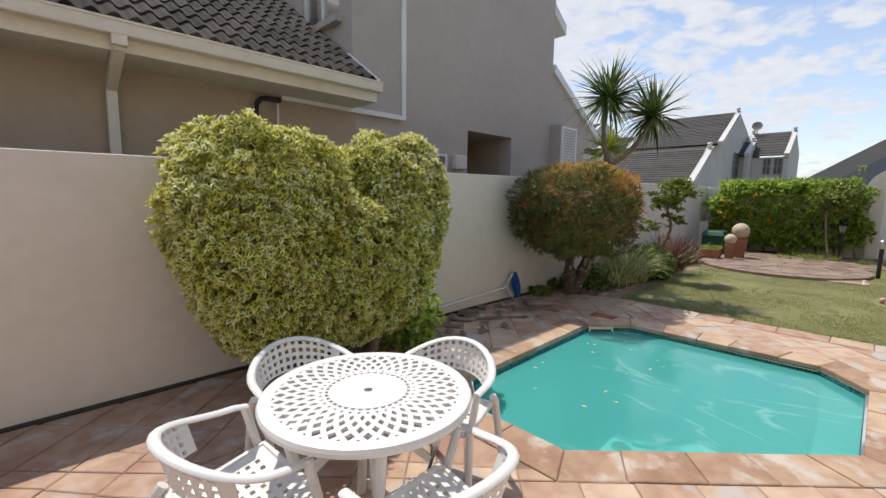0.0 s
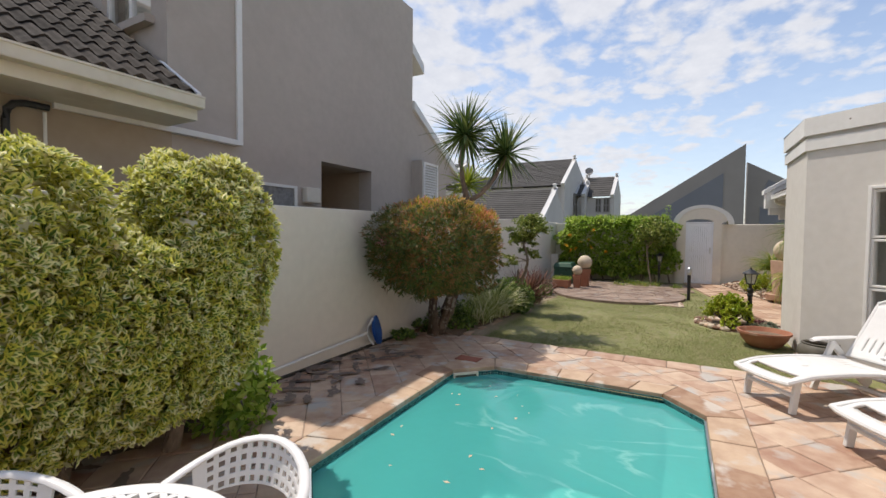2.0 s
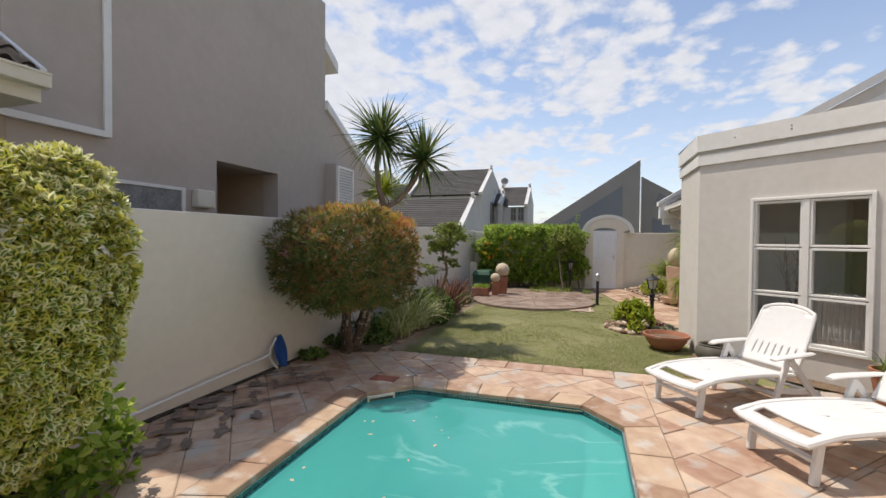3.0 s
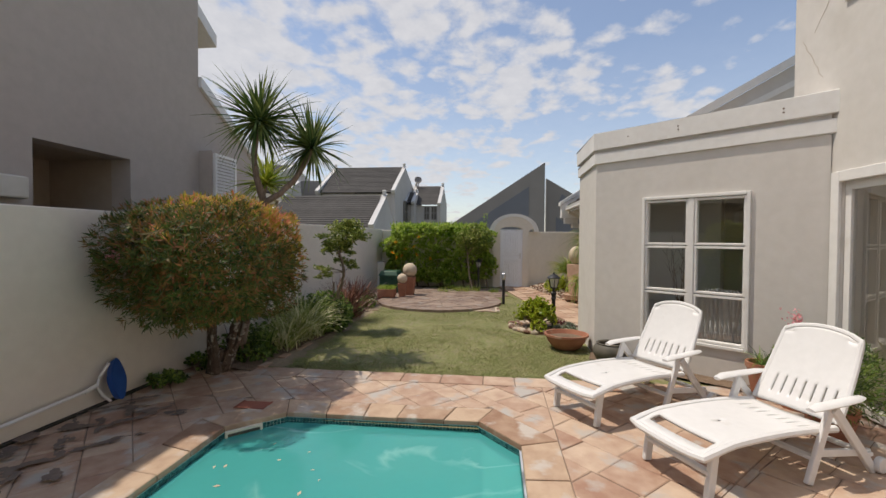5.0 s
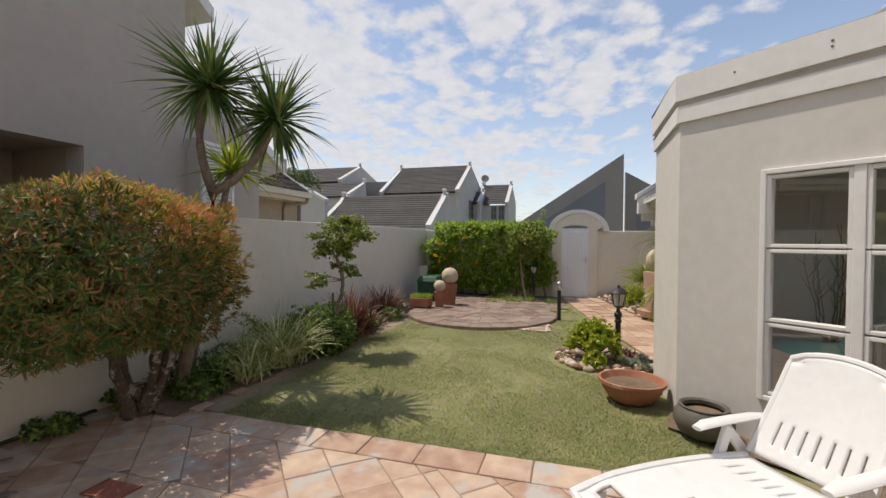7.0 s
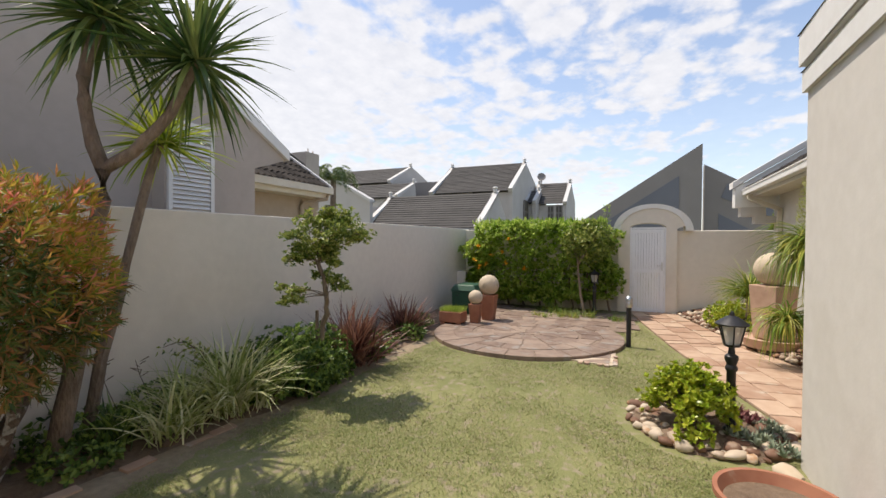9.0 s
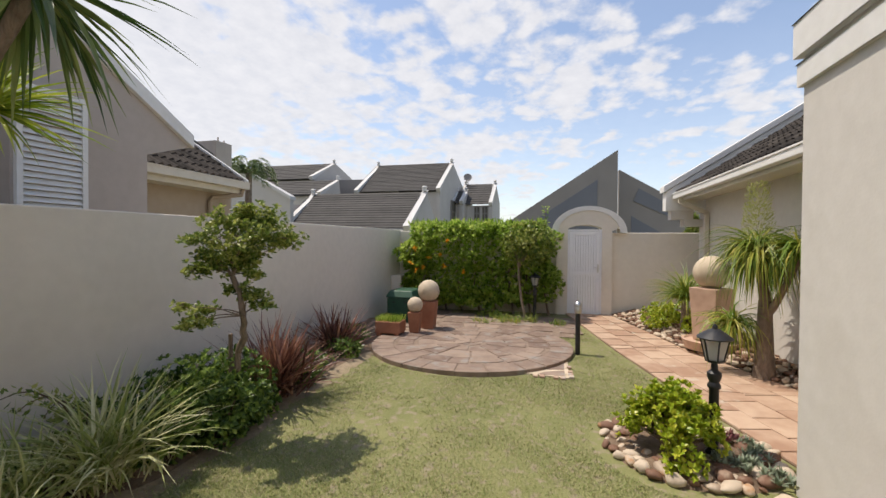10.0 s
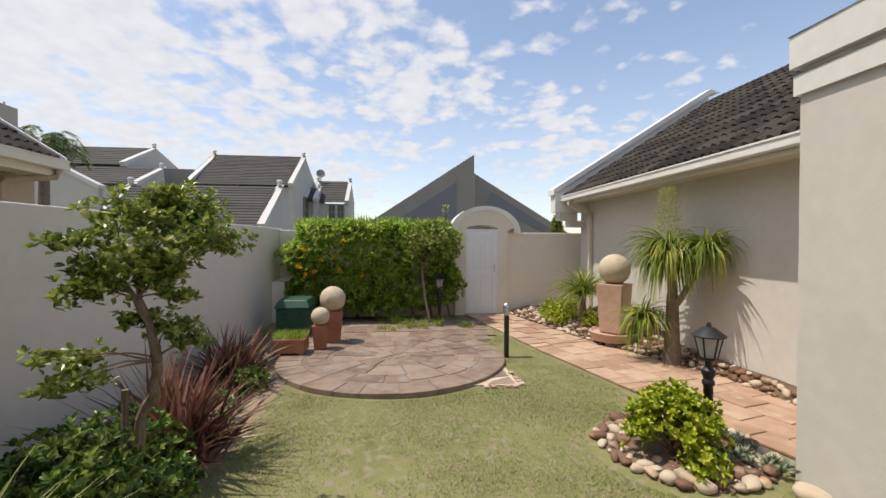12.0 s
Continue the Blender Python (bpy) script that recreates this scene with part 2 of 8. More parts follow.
M = dict(
    wall=material("cream_plaster", (0.70, 0.64, 0.55), (0.79, 0.725, 0.63), 0.85, 9, 0.7, 0.25, 45, stain=(0.62, 0.56, 0.475), stain_scale=0.8, stain_at=0.60, stain_soft=0.3),
    house=material("warm_plaster", (0.58, 0.55, 0.505), (0.66, 0.63, 0.585), 0.85, 10, 0.6, 0.2, 50, stain=(0.51, 0.475, 0.42), stain_scale=1.1, stain_at=0.60, stain_soft=0.3),
    grey=material("taupe_plaster", (0.420, 0.366, 0.318), (0.485, 0.428, 0.375), 0.9, 8, 0.6, 0.25, 40, stain=(0.390, 0.340, 0.296), stain_scale=0.9, stain_at=0.58, stain_soft=0.3),
    tan=material("tan_plaster", (0.375, 0.300, 0.220), (0.435, 0.355, 0.270), 0.9, 8, 0.7, 0.2, 40),
    white=material("white_paint", (0.70, 0.685, 0.65), (0.80, 0.79, 0.76), 0.5, 12, 1.2, 0.08, 50, stain=(0.62, 0.59, 0.53), stain_scale=2.2, stain_at=0.64, stain_soft=0.2),
    cream=material("cream_paint", (0.62, 0.57, 0.47), (0.70, 0.655, 0.56), 0.5, 10, 1.5, 0.08, 50, stain=(0.52, 0.46, 0.36), stain_scale=2.0, stain_at=0.62, stain_soft=0.2),
    door=material("pale_blue_white_paint", (0.78, 0.79, 0.82), (0.86, 0.87, 0.90), 0.4, 10, 1.5, 0.05, 50),
    stone=material("sandstone", (0.335, 0.195, 0.135), (0.56, 0.425, 0.315), 0.75, 7.5, 2.6, 0.6, 28, vary=0.28, stain=(0.43, 0.40, 0.365), stain_scale=3.4, stain_at=0.54, stain_soft=0.12, bump_dist=0.008),
    coping=material("worn_sandstone", (0.285, 0.165, 0.105), (0.50, 0.365, 0.255), 0.75, 7.0, 2.6, 0.7, 28, vary=0.40, stain=(0.50, 0.44, 0.38), stain_scale=4.0, stain_at=0.53, stain_soft=0.12, bump_dist=0.008),
    circle=material("brown_flagstone", (0.165, 0.110, 0.084), (0.315, 0.235, 0.180), 0.8, 6, 2.6, 0.6, 30, vary=0.36, stain=(0.275, 0.245, 0.215), stain_scale=5, stain_at=0.54, stain_soft=0.15, bump_dist=0.008),
    path=material("orange_paver", (0.345, 0.210, 0.140), (0.52, 0.375, 0.270), 0.8, 7, 1.6, 0.4, 40, vary=0.32, stain=(0.50, 0.42, 0.33), stain_scale=4, stain_at=0.62, stain_soft=0.12),
    mortar=material("dirty_mortar", (0.15, 0.105, 0.075), (0.31, 0.235, 0.18), 0.95, 20, 2.5, 0.5, 70),
    soil=material("dry_soil", (0.115, 0.075, 0.048), (0.24, 0.17, 0.115), 0.95, 18, 2.0, 0.8, 45, bump_dist=0.02),
    lawn=material("mown_lawn_ground", (0.135, 0.152, 0.050), (0.262, 0.250, 0.110), 0.95, 85, 1.6, 0.35, 140, stain=(0.270, 0.225, 0.150), stain_scale=11, stain_at=0.52, stain_soft=0.14, bump_dist=0.006),
    earth=material("far_ground", (0.10, 0.11, 0.05), (0.2, 0.18, 0.1), 0.95, 2, 0.1, 0.3, 10),
    tile=material("dark_roof_tile", (0.022, 0.019, 0.017), (0.070, 0.060, 0.052), 0.9, 14, 1.6, 0.5, 60, vary=0.45, stain=(0.075, 0.069, 0.061), stain_scale=5, stain_at=0.62, stain_soft=0.12, spec=0.15),
    far_tile=material("far_roof_tile", (0.050, 0.047, 0.044), (0.078, 0.073, 0.068), 0.85, 1.5, 0.35, 0.3, 12, vary=0.3, island=True),
    far_wall=material("far_pale_plaster", (0.47, 0.445, 0.415), (0.54, 0.515, 0.485), 0.9, 1.0, 0.25, 0.1, 8),
    far_white=material("far_white_paint", (0.55, 0.54, 0.52), (0.62, 0.61, 0.59), 0.7, 1.0, 0.3, 0, 8),
    far_grey=material("far_taupe_plaster", (0.235, 0.218, 0.206), (0.27, 0.252, 0.238), 0.9, 1.0, 0.25, 0.1, 8),
    far_blue=material("slate_blue_panel", (0.150, 0.160, 0.185), (0.175, 0.185, 0.210), 0.8, 1.0, 0.3, 0.1, 8),
    resin=material("white_resin", (0.66, 0.655, 0.64), (0.73, 0.725, 0.71), 0.38, 18, 2.5, 0.05, 90, stain=(0.60, 0.585, 0.55), stain_scale=6, stain_at=0.64, stain_soft=0.15),
    black=material("black_cast_metal", (0.012, 0.012, 0.013), (0.03, 0.03, 0.032), 0.45, 20, 3, 0.15, 60),
    terracotta=material("terracotta", (0.28, 0.105, 0.060), (0.40, 0.180, 0.105), 0.75, 9, 2.5, 0.2, 50, stain=(0.42, 0.28, 0.20), stain_scale=6, stain_at=0.62),
    peach=material("weathered_peach_concrete", (0.42, 0.27, 0.19), (0.56, 0.38, 0.28), 0.85, 10, 2.5, 0.3, 50),
    ball=material("buff_stone", (0.46, 0.365, 0.255), (0.63, 0.53, 0.40), 0.85, 8, 2.2, 0.35, 50, stain=(0.36, 0.29, 0.21), stain_scale=5, stain_at=0.60),
    dark_pot=material("dark_glazed_clay", (0.05, 0.045, 0.035), (0.15, 0.135, 0.105), 0.55, 9, 2.5, 0.15, 40),
    pebble=material("river_pebble", (0.18, 0.095, 0.060), (0.53, 0.435, 0.33), 0.7, 16, 4, 0.35, 70, vary=1.6, stain=(0.44, 0.25, 0.13), stain_scale=9, stain_at=0.60, stain_soft=0.1),
    sand=material("sandy_bare_soil", (0.19, 0.140, 0.090), (0.36, 0.285, 0.190), 0.95, 20, 2.0, 0.7, 60, bump_dist=0.01),
    wall_foot=material("dark_edge", (0.028, 0.026, 0.020), (0.07, 0.06, 0.045), 0.95, 20, 3, 0.6, 60),
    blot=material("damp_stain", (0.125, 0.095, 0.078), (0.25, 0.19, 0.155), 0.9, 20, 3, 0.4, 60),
    bark=material("rough_bark", (0.115, 0.082, 0.058), (0.32, 0.245, 0.185), 0.9, 30, 4, 0.9, 60, stretch=(1, 1, 0.4), bump_dist=0.02),
    lichen=material("lichened_bark", (0.070, 0.048, 0.036), (0.20, 0.145, 0.105), 0.95, 26, 6, 1.0, 50, stain=(0.42, 0.39, 0.34), stain_scale=14, stain_at=0.56, stain_soft=0.06, bump_dist=0.03),
    twig=material("brown_twig", (0.09, 0.055, 0.03), (0.2, 0.135, 0.085), 0.9, 30, 4, 0.4, 60),
    mosaic=material("teal_mosaic", (0.012, 0.060, 0.066), (0.045, 0.165, 0.165), 0.25, 45, 9, 0.1, 90, vary=0.5, island=True),
    # the pale stain colour here paints caustic streaks onto the pool lining
    plaster_pool=material("pool_plaster", (0.20, 0.47, 0.43), (0.30, 0.58, 0.53), 0.7, 3, 0.9, 0.1, 20, stain=(0.72, 0.80, 0.74), stain_scale=1.9, stain_at=0.585, stain_soft=0.10),
    blue=material("blue_plastic", (0.010, 0.060, 0.26), (0.018, 0.095, 0.36), 0.4, 12, 3, 0.1, 50),
    green=material("green_plastic", (0.020, 0.070, 0.042), (0.035, 0.10, 0.06), 0.5, 8, 2, 0.1, 40),
    red=material("oxide_red_cover", (0.22, 0.065, 0.04), (0.32, 0.11, 0.07), 0.7, 14, 4, 0.3, 60),
    room=material("dim_room_paint", (0.72, 0.66, 0.56), (0.79, 0.73, 0.63), 0.9, 4, 1, 0, 20),
    curtain=material("net_curtain", (0.52, 0.50, 0.47), (0.62, 0.60, 0.57), 0.9, 20, 3, 0.1, 40),
    grey_net=material("grey_net_curtain", (0.16, 0.155, 0.15), (0.33, 0.32, 0.31), 0.9, 30, 6, 0.1, 40),
    steel=material("brushed_steel", (0.55, 0.55, 0.55), (0.65, 0.65, 0.65), 0.3, 20, 3, 0.05, 60, metal=1.0),
)
L = dict(
    variegated_heart=leaf_material("variegated_leaf_heart", (0.075, 0.145, 0.020), (0.15, 0.25, 0.036), (0.26, 0.36, 0.08), 0.4, 0.3, 0.05, 0.85),
    variegated=leaf_material("variegated_leaf", (0.54, 0.54, 0.07), (0.74, 0.72, 0.17), (0.90, 0.88, 0.58), 0.45, 0.38, 0.02, 0.80),
    redtip=leaf_material("red_tipped_leaf", (0.042, 0.078, 0.015), (0.110, 0.160, 0.028), (0.38, 0.155, 0.065), 0.5, 0.36, 0.12, 0.88),
    redtop=leaf_material("new_growth_leaf", (0.20, 0.28, 0.028), (0.56, 0.40, 0.06), (0.76, 0.26, 0.18), 0.5, 0.45, 0.12, 0.84),
    hedge=leaf_material("hedge_leaf", (0.070, 0.145, 0.016), (0.29, 0.44, 0.055), (0.58, 0.66, 0.18), 0.35, 0.60, 0.05, 0.85),
    glossy=leaf_material("glossy_leaf", (0.065, 0.120, 0.022), (0.19, 0.26, 0.045), (0.48, 0.50, 0.14), 0.34, 0.34, 0.05, 0.85, 0.5),
    jade=leaf_material("jade_leaf", (0.17, 0.27, 0.018), (0.33, 0.42, 0.03), (0.50, 0.50, 0.06), 0.35, 0.2, 0.05, 0.85),
    under=leaf_material("low_green_leaf", (0.030, 0.066, 0.015), (0.085, 0.155, 0.028), (0.28, 0.38, 0.08), 0.4, 0.3, 0.05, 0.85),
    strap=leaf_material("striped_strap_leaf", (0.20, 0.28, 0.06), (0.52, 0.55, 0.22), (0.82, 0.79, 0.52), 0.4, 0.35, 0.05, 0.80),
    flax=leaf_material("bronze_flax_leaf", (0.050, 0.023, 0.020), (0.160, 0.064, 0.047), (0.38, 0.20, 0.135), 0.4, 0.15, 0.05, 0.85),
    palm=leaf_material("palm_blade", (0.030, 0.070, 0.018), (0.085, 0.145, 0.040), (0.24, 0.29, 0.085), 0.35, 0.2, 0.08, 0.88),
    palm_young=leaf_material("young_palm_blade", (0.13, 0.22, 0.018), (0.30, 0.40, 0.03), (0.52, 0.56, 0.10), 0.35, 0.3, 0.08, 0.88),
    pony=leaf_material("ponytail_blade", (0.085, 0.165, 0.024), (0.22, 0.32, 0.05), (0.52, 0.47, 0.10), 0.4, 0.25, 0.08, 0.88),
    plume=leaf_material("flower_plume", (0.30, 0.33, 0.10), (0.43, 0.45, 0.16), (0.55, 0.55, 0.25), 0.7, 0.3, 0.1, 0.85),
    grass=leaf_material("lawn_blade", (0.165, 0.220, 0.052), (0.252, 0.278, 0.092), (0.380, 0.338, 0.180), 0.6, 0.2, 0.08, 0.82),
    succulent=leaf_material("grey_green_succulent", (0.17, 0.22, 0.14), (0.24, 0.29, 0.20), (0.34, 0.36, 0.26), 0.6, 0.1, 0.1, 0.9),
    purple=leaf_material("purple_succulent", (0.12, 0.035, 0.04), (0.2, 0.07, 0.07), (0.3, 0.13, 0.11), 0.5, 0.1, 0.1, 0.9),
    orange=leaf_material("orange_flower", (0.75, 0.30, 0.02), (0.85, 0.40, 0.03), (0.9, 0.5, 0.05), 0.6, 0.3, 0.1, 0.9),
    pink=leaf_material("pink_flower", (0.65, 0.22, 0.25), (0.75, 0.32, 0.34), (0.85, 0.5, 0.5), 0.6, 0.3, 0.1, 0.9),
)


def glass_material(name, tint, strength):
    """A thin pane: clear, with a sharp reflection by Fresnel."""
    mt = bpy.data.materials.new(name)
    mt.use_nodes = True
    n, l = mt.node_tree.nodes, mt.node_tree.links
    n.remove(n["Principled BSDF"])
    tr, gl, mx, fr, pw, ad = (n.new(k) for k in ("ShaderNodeBsdfTransparent", "ShaderNodeBsdfGlossy", "ShaderNodeMixShader", "ShaderNodeLayerWeight", "ShaderNodeMath", "ShaderNodeMath"))
    tr.inputs[0].default_value = (*tint, 1)
    gl.inputs["Roughness"].default_value = 0.01
    pw.operation, ad.operation = "POWER", "ADD"
    pw.inputs[1].default_value, ad.inputs[1].default_value = 4.0, strength
    l.new(fr.outputs["Facing"], pw.inputs[0])
    l.new(pw.outputs[0], ad.inputs[0])
    l.new(ad.outputs[0], mx.inputs[0])
    l.new(tr.outputs[0], mx.inputs[1])
    l.new(gl.outputs[0], mx.inputs[2])
    l.new(mx.outputs[0], n["Material Output"].inputs[0])
    return mt


def frosted_material(name):
    """Frosted glass: part clear, part milky."""
    mt = bpy.data.materials.new(name)
    mt.use_nodes = True
    n, l = mt.node_tree.nodes, mt.node_tree.links
    n.remove(n["Principled BSDF"])
    tr, df, tl, m1, m2 = (n.new(k) for k in ("ShaderNodeBsdfTransparent", "ShaderNodeBsdfDiffuse", "ShaderNodeBsdfTranslucent", "ShaderNodeMixShader", "ShaderNodeMixShader"))
    df.inputs[0].default_value = tl.inputs[0].default_value = (0.80, 0.79, 0.75, 1)
    m1.inputs[0].default_value, m2.inputs[0].default_value = 0.5, 0.45
    l.new(df.outputs[0], m1.inputs[1])
    l.new(tl.outputs[0], m1.inputs[2])
    l.new(m1.outputs[0], m2.inputs[1])
    l.new(tr.outputs[0], m2.inputs[2])
    l.new(m2.outputs[0], n["Material Output"].inputs[0])
    return mt


def water_material():
    """Milky turquoise water: a share of light is turned back in the water, the rest passes tinted; the top mirrors."""
    mt = bpy.data.materials.new("pool_water")
    mt.use_nodes = True
    n, l = mt.node_tree.nodes, mt.node_tree.links
    n.remove(n["Principled BSDF"])
    tr, df, gl = n.new("ShaderNodeBsdfTransparent"), n.new("ShaderNodeBsdfDiffuse"), n.new("ShaderNodeBsdfGlossy")
    m1, m2, fr = n.new("ShaderNodeMixShader"), n.new("ShaderNodeMixShader"), n.new("ShaderNodeLayerWeight")
    tr.inputs[0].default_value = (0.50, 0.90, 0.86, 1)
    df.inputs[0].default_value = (0.070, 0.44, 0.395, 1)
    gl.inputs["Roughness"].default_value = 0.02
    pw, ad = n.new("ShaderNodeMath"), n.new("ShaderNodeMath")
    pw.operation, ad.operation = "POWER", "ADD"
    pw.inputs[1].default_value, ad.inputs[1].default_value = 5.0, 0.02
    l.new(fr.outputs["Facing"], pw.inputs[0])
    l.new(pw.outputs[0], ad.inputs[0])
    m1.inputs[0].default_value = 0.58
    bp, nz, geo = n.new("ShaderNodeBump"), n.new("ShaderNodeTexNoise"), n.new("ShaderNodeNewGeometry")
    l.new(geo.outputs["Position"], nz.inputs["Vector"])
    nz.inputs["Scale"].default_value, nz.inputs["Detail"].default_value = 7.0, 3.0
    bp.inputs["Strength"].default_value, bp.inputs["Distance"].default_value = 0.25, 0.02
    l.new(nz.outputs[0], bp.inputs["Height"])
    l.new(bp.outputs[0], gl.inputs["Normal"])
    l.new(bp.outputs[0], fr.inputs["Normal"])
    # thin pale streaks: sun glints and caustics painted into the water's colour
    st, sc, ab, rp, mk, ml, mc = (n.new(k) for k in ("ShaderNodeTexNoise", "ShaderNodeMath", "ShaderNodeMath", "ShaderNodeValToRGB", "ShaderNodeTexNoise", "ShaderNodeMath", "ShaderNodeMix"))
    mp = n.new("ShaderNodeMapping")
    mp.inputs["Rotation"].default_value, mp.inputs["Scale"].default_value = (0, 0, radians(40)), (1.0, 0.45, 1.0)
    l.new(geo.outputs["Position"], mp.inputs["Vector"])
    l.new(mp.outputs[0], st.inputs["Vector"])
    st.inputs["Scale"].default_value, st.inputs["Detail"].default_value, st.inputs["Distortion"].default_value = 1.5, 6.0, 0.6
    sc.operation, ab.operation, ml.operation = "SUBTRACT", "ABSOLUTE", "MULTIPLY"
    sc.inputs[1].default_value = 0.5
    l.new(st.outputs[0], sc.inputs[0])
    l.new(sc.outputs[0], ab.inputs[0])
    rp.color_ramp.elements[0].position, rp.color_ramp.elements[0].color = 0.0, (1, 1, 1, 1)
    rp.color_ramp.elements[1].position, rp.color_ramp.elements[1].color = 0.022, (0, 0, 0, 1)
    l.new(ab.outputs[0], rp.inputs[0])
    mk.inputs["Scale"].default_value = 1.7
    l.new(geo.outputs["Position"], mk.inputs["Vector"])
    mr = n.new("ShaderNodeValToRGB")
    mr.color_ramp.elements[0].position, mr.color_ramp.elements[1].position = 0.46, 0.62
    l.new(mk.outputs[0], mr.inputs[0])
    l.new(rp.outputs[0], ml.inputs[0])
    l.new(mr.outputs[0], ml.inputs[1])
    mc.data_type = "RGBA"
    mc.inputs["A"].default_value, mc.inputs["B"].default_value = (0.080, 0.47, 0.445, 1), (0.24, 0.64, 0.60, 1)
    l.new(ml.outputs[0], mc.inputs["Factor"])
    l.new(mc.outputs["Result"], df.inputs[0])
    l.new(tr.outputs[0], m1.inputs[1])
    l.new(df.outputs[0], m1.inputs[2])
    l.new(ad.outputs[0], m2.inputs[0])
    l.new(m1.outputs[0], m2.inputs[1])
    l.new(gl.outputs[0], m2.inputs[2])
    l.new(m2.outputs[0], n["Material Output"].inputs[0])
    return mt


M["glass"] = glass_material("window_glass", (0.90, 0.91, 0.89), 0.20)
M["lantern_glass"] = frosted_material("frosted_lantern_glass")
M["water"] = water_material()

# ---- mesh helpers ----


def link(name, bm, mat, parent=None, label="", smooth=False, bevel=0.0):
    me = bpy.data.meshes.new(name)
    bmesh.ops.recalc_face_normals(bm, faces=bm.faces)
    bm.to_mesh(me)
    bm.free()
    for m in (mat if isinstance(mat, (list, tuple)) else (mat,)):
        me.materials.append(m)
    if smooth:
        me.shade_smooth()
        me.set_sharp_from_angle(angle=radians(40))
    ob = new(name, me)
    if parent is not None:
        ob.parent = parent
    if label:
        ob["label"] = label
    if bevel:
        b = ob.modifiers.new("bevel", "BEVEL")
        b.width, b.segments, b.limit_method = bevel, 2, "ANGLE"
    return ob


def part(name, bm, mat, parent, label="", smooth=False, bevel=0.0):
    return link(name, bm, mat, parent, label, smooth, bevel)


def thing(name, x, y, z, label, category, group="", kind="", rz=0.0):
    e = new(name)
    e.empty_display_size = 0.1
    e.matrix_world = pose(x, y, z, 0, 0, rz)
    return tagged(e, label, category, group, kind)


def box(bm, x0, x1, y0, y1, z0, z1, m=None):
    c = [(x, y, z) for z in (z0, z1) for y in (y0, y1) for x in (x0, x1)]
    v = [bm.verts.new(m @ Vector(p) if m else p) for p in c]
    for f in ((0, 2, 3, 1), (4, 5, 7, 6), (0, 1, 5, 4), (2, 6, 7, 3), (0, 4, 6, 2), (1, 3, 7, 5)):
        bm.faces.new([v[i] for i in f])
    return bm


def B(*a, m=None):
    return box(bmesh.new(), *a, m=m)


def prism(bm, pts, way):
    """A solid from a flat outline pushed along a way."""
    w = Vector(way)
    lo = [bm.verts.new(p) for p in pts]
    hi = [bm.verts.new(Vector(p) + w) for p in pts]
    n = len(lo)
    bm.faces.new(lo[::-1])
    bm.faces.new(hi)
    for i in range(n):
        bm.faces.new((lo[i], lo[(i + 1) % n], hi[(i + 1) % n], hi[i]))
    return bm


def lathe(bm, profile, n=24, cx=0.0, cy=0.0, cap=True):
    rings = []
    for r, z in profile:
        rings.append([bm.verts.new((cx + r * math.cos(2 * math.pi * k / n), cy + r * math.sin(2 * math.pi * k / n), z)) for k in range(n)])
    for a, b in zip(rings, rings[1:]):
        for k in range(n):
            bm.faces.new((a[k], a[(k + 1) % n], b[(k + 1) % n], b[k]))
    if cap:
        bm.faces.new(rings[0][::-1])
        bm.faces.new(rings[-1])
    return bm


def tube(bm, pts, radii, n=8, flat=1.0):
    """A round rod along points, with a radius at each."""
    pts = [Vector(p) for p in pts]
    if isinstance(radii, (int, float)):
        radii = [radii] * len(pts)
    rings = []
    for i, p in enumerate(pts):
        d = (pts[min(i + 1, len(pts) - 1)] - pts[max(i - 1, 0)]).normalized()
        side = d.cross(Vector((0, 0, 1)))
        side = side.normalized() if side.length > 0.05 else Vector((1, 0, 0))
        up = side.cross(d).normalized()
        rings.append([bm.verts.new(p + radii[i] * (math.cos(2 * math.pi * k / n) * side + flat * math.sin(2 * math.pi * k / n) * up)) for k in range(n)])
    for a, b in zip(rings, rings[1:]):
        for k in range(n):
            bm.faces.new((a[k], a[(k + 1) % n], b[(k + 1) % n], b[k]))
    bm.faces.new(rings[0][::-1])
    bm.faces.new(rings[-1])
    return bm


def beam(bm, a, b, w, h, side=None):
    """A bar of rectangular section between two points."""
    a, b = Vector(a), Vector(b)
    d = (b - a).normalized()
    s = Vector(side).normalized() if side else d.cross(Vector((0, 0, 1)))
    s = s.normalized() if s.length > 0.05 else Vector((1, 0, 0))
    u = s.cross(d).normalized()
    q = [a + s * (i * w / 2) + u * (j * h / 2) for i, j in ((-1, -1), (1, -1), (1, 1), (-1, 1))]
    return prism(bm, q, b - a)


def limb(bm, pts, r0, r1, n=8, rough=0.12, seed=0):
    rnd = random.Random(seed)
    k = len(pts) - 1
    return tube(bm, pts, [(r0 + (r1 - r0) * i / k) * rnd.uniform(1 - rough, 1 + rough) for i in range(k + 1)], n)


def curve_pts(a, b, sag, n=7, wob=0.02, seed=0):
    rnd = random.Random(seed)
    a, b, s = Vector(a), Vector(b), Vector(sag)
    return [a.lerp(b, i / n) + s * math.sin(math.pi * i / n) + Vector((rnd.uniform(-wob, wob), rnd.uniform(-wob, wob), 0)) * (0 < i < n) for i in range(n + 1)]


def raw(name, verts, faces, mat, parent=None, label="", smooth=False):
    me = bpy.data.meshes.new(name)
    me.from_pydata(verts.tolist() if hasattr(verts, "tolist") else verts, [], faces.tolist() if hasattr(faces, "tolist") else faces)
    me.materials.append(mat)
    if smooth:
        me.shade_smooth()
    ob = new(name, me)
    if parent is not None:
        ob.parent = parent
    if label:
        ob["label"] = label
    return ob


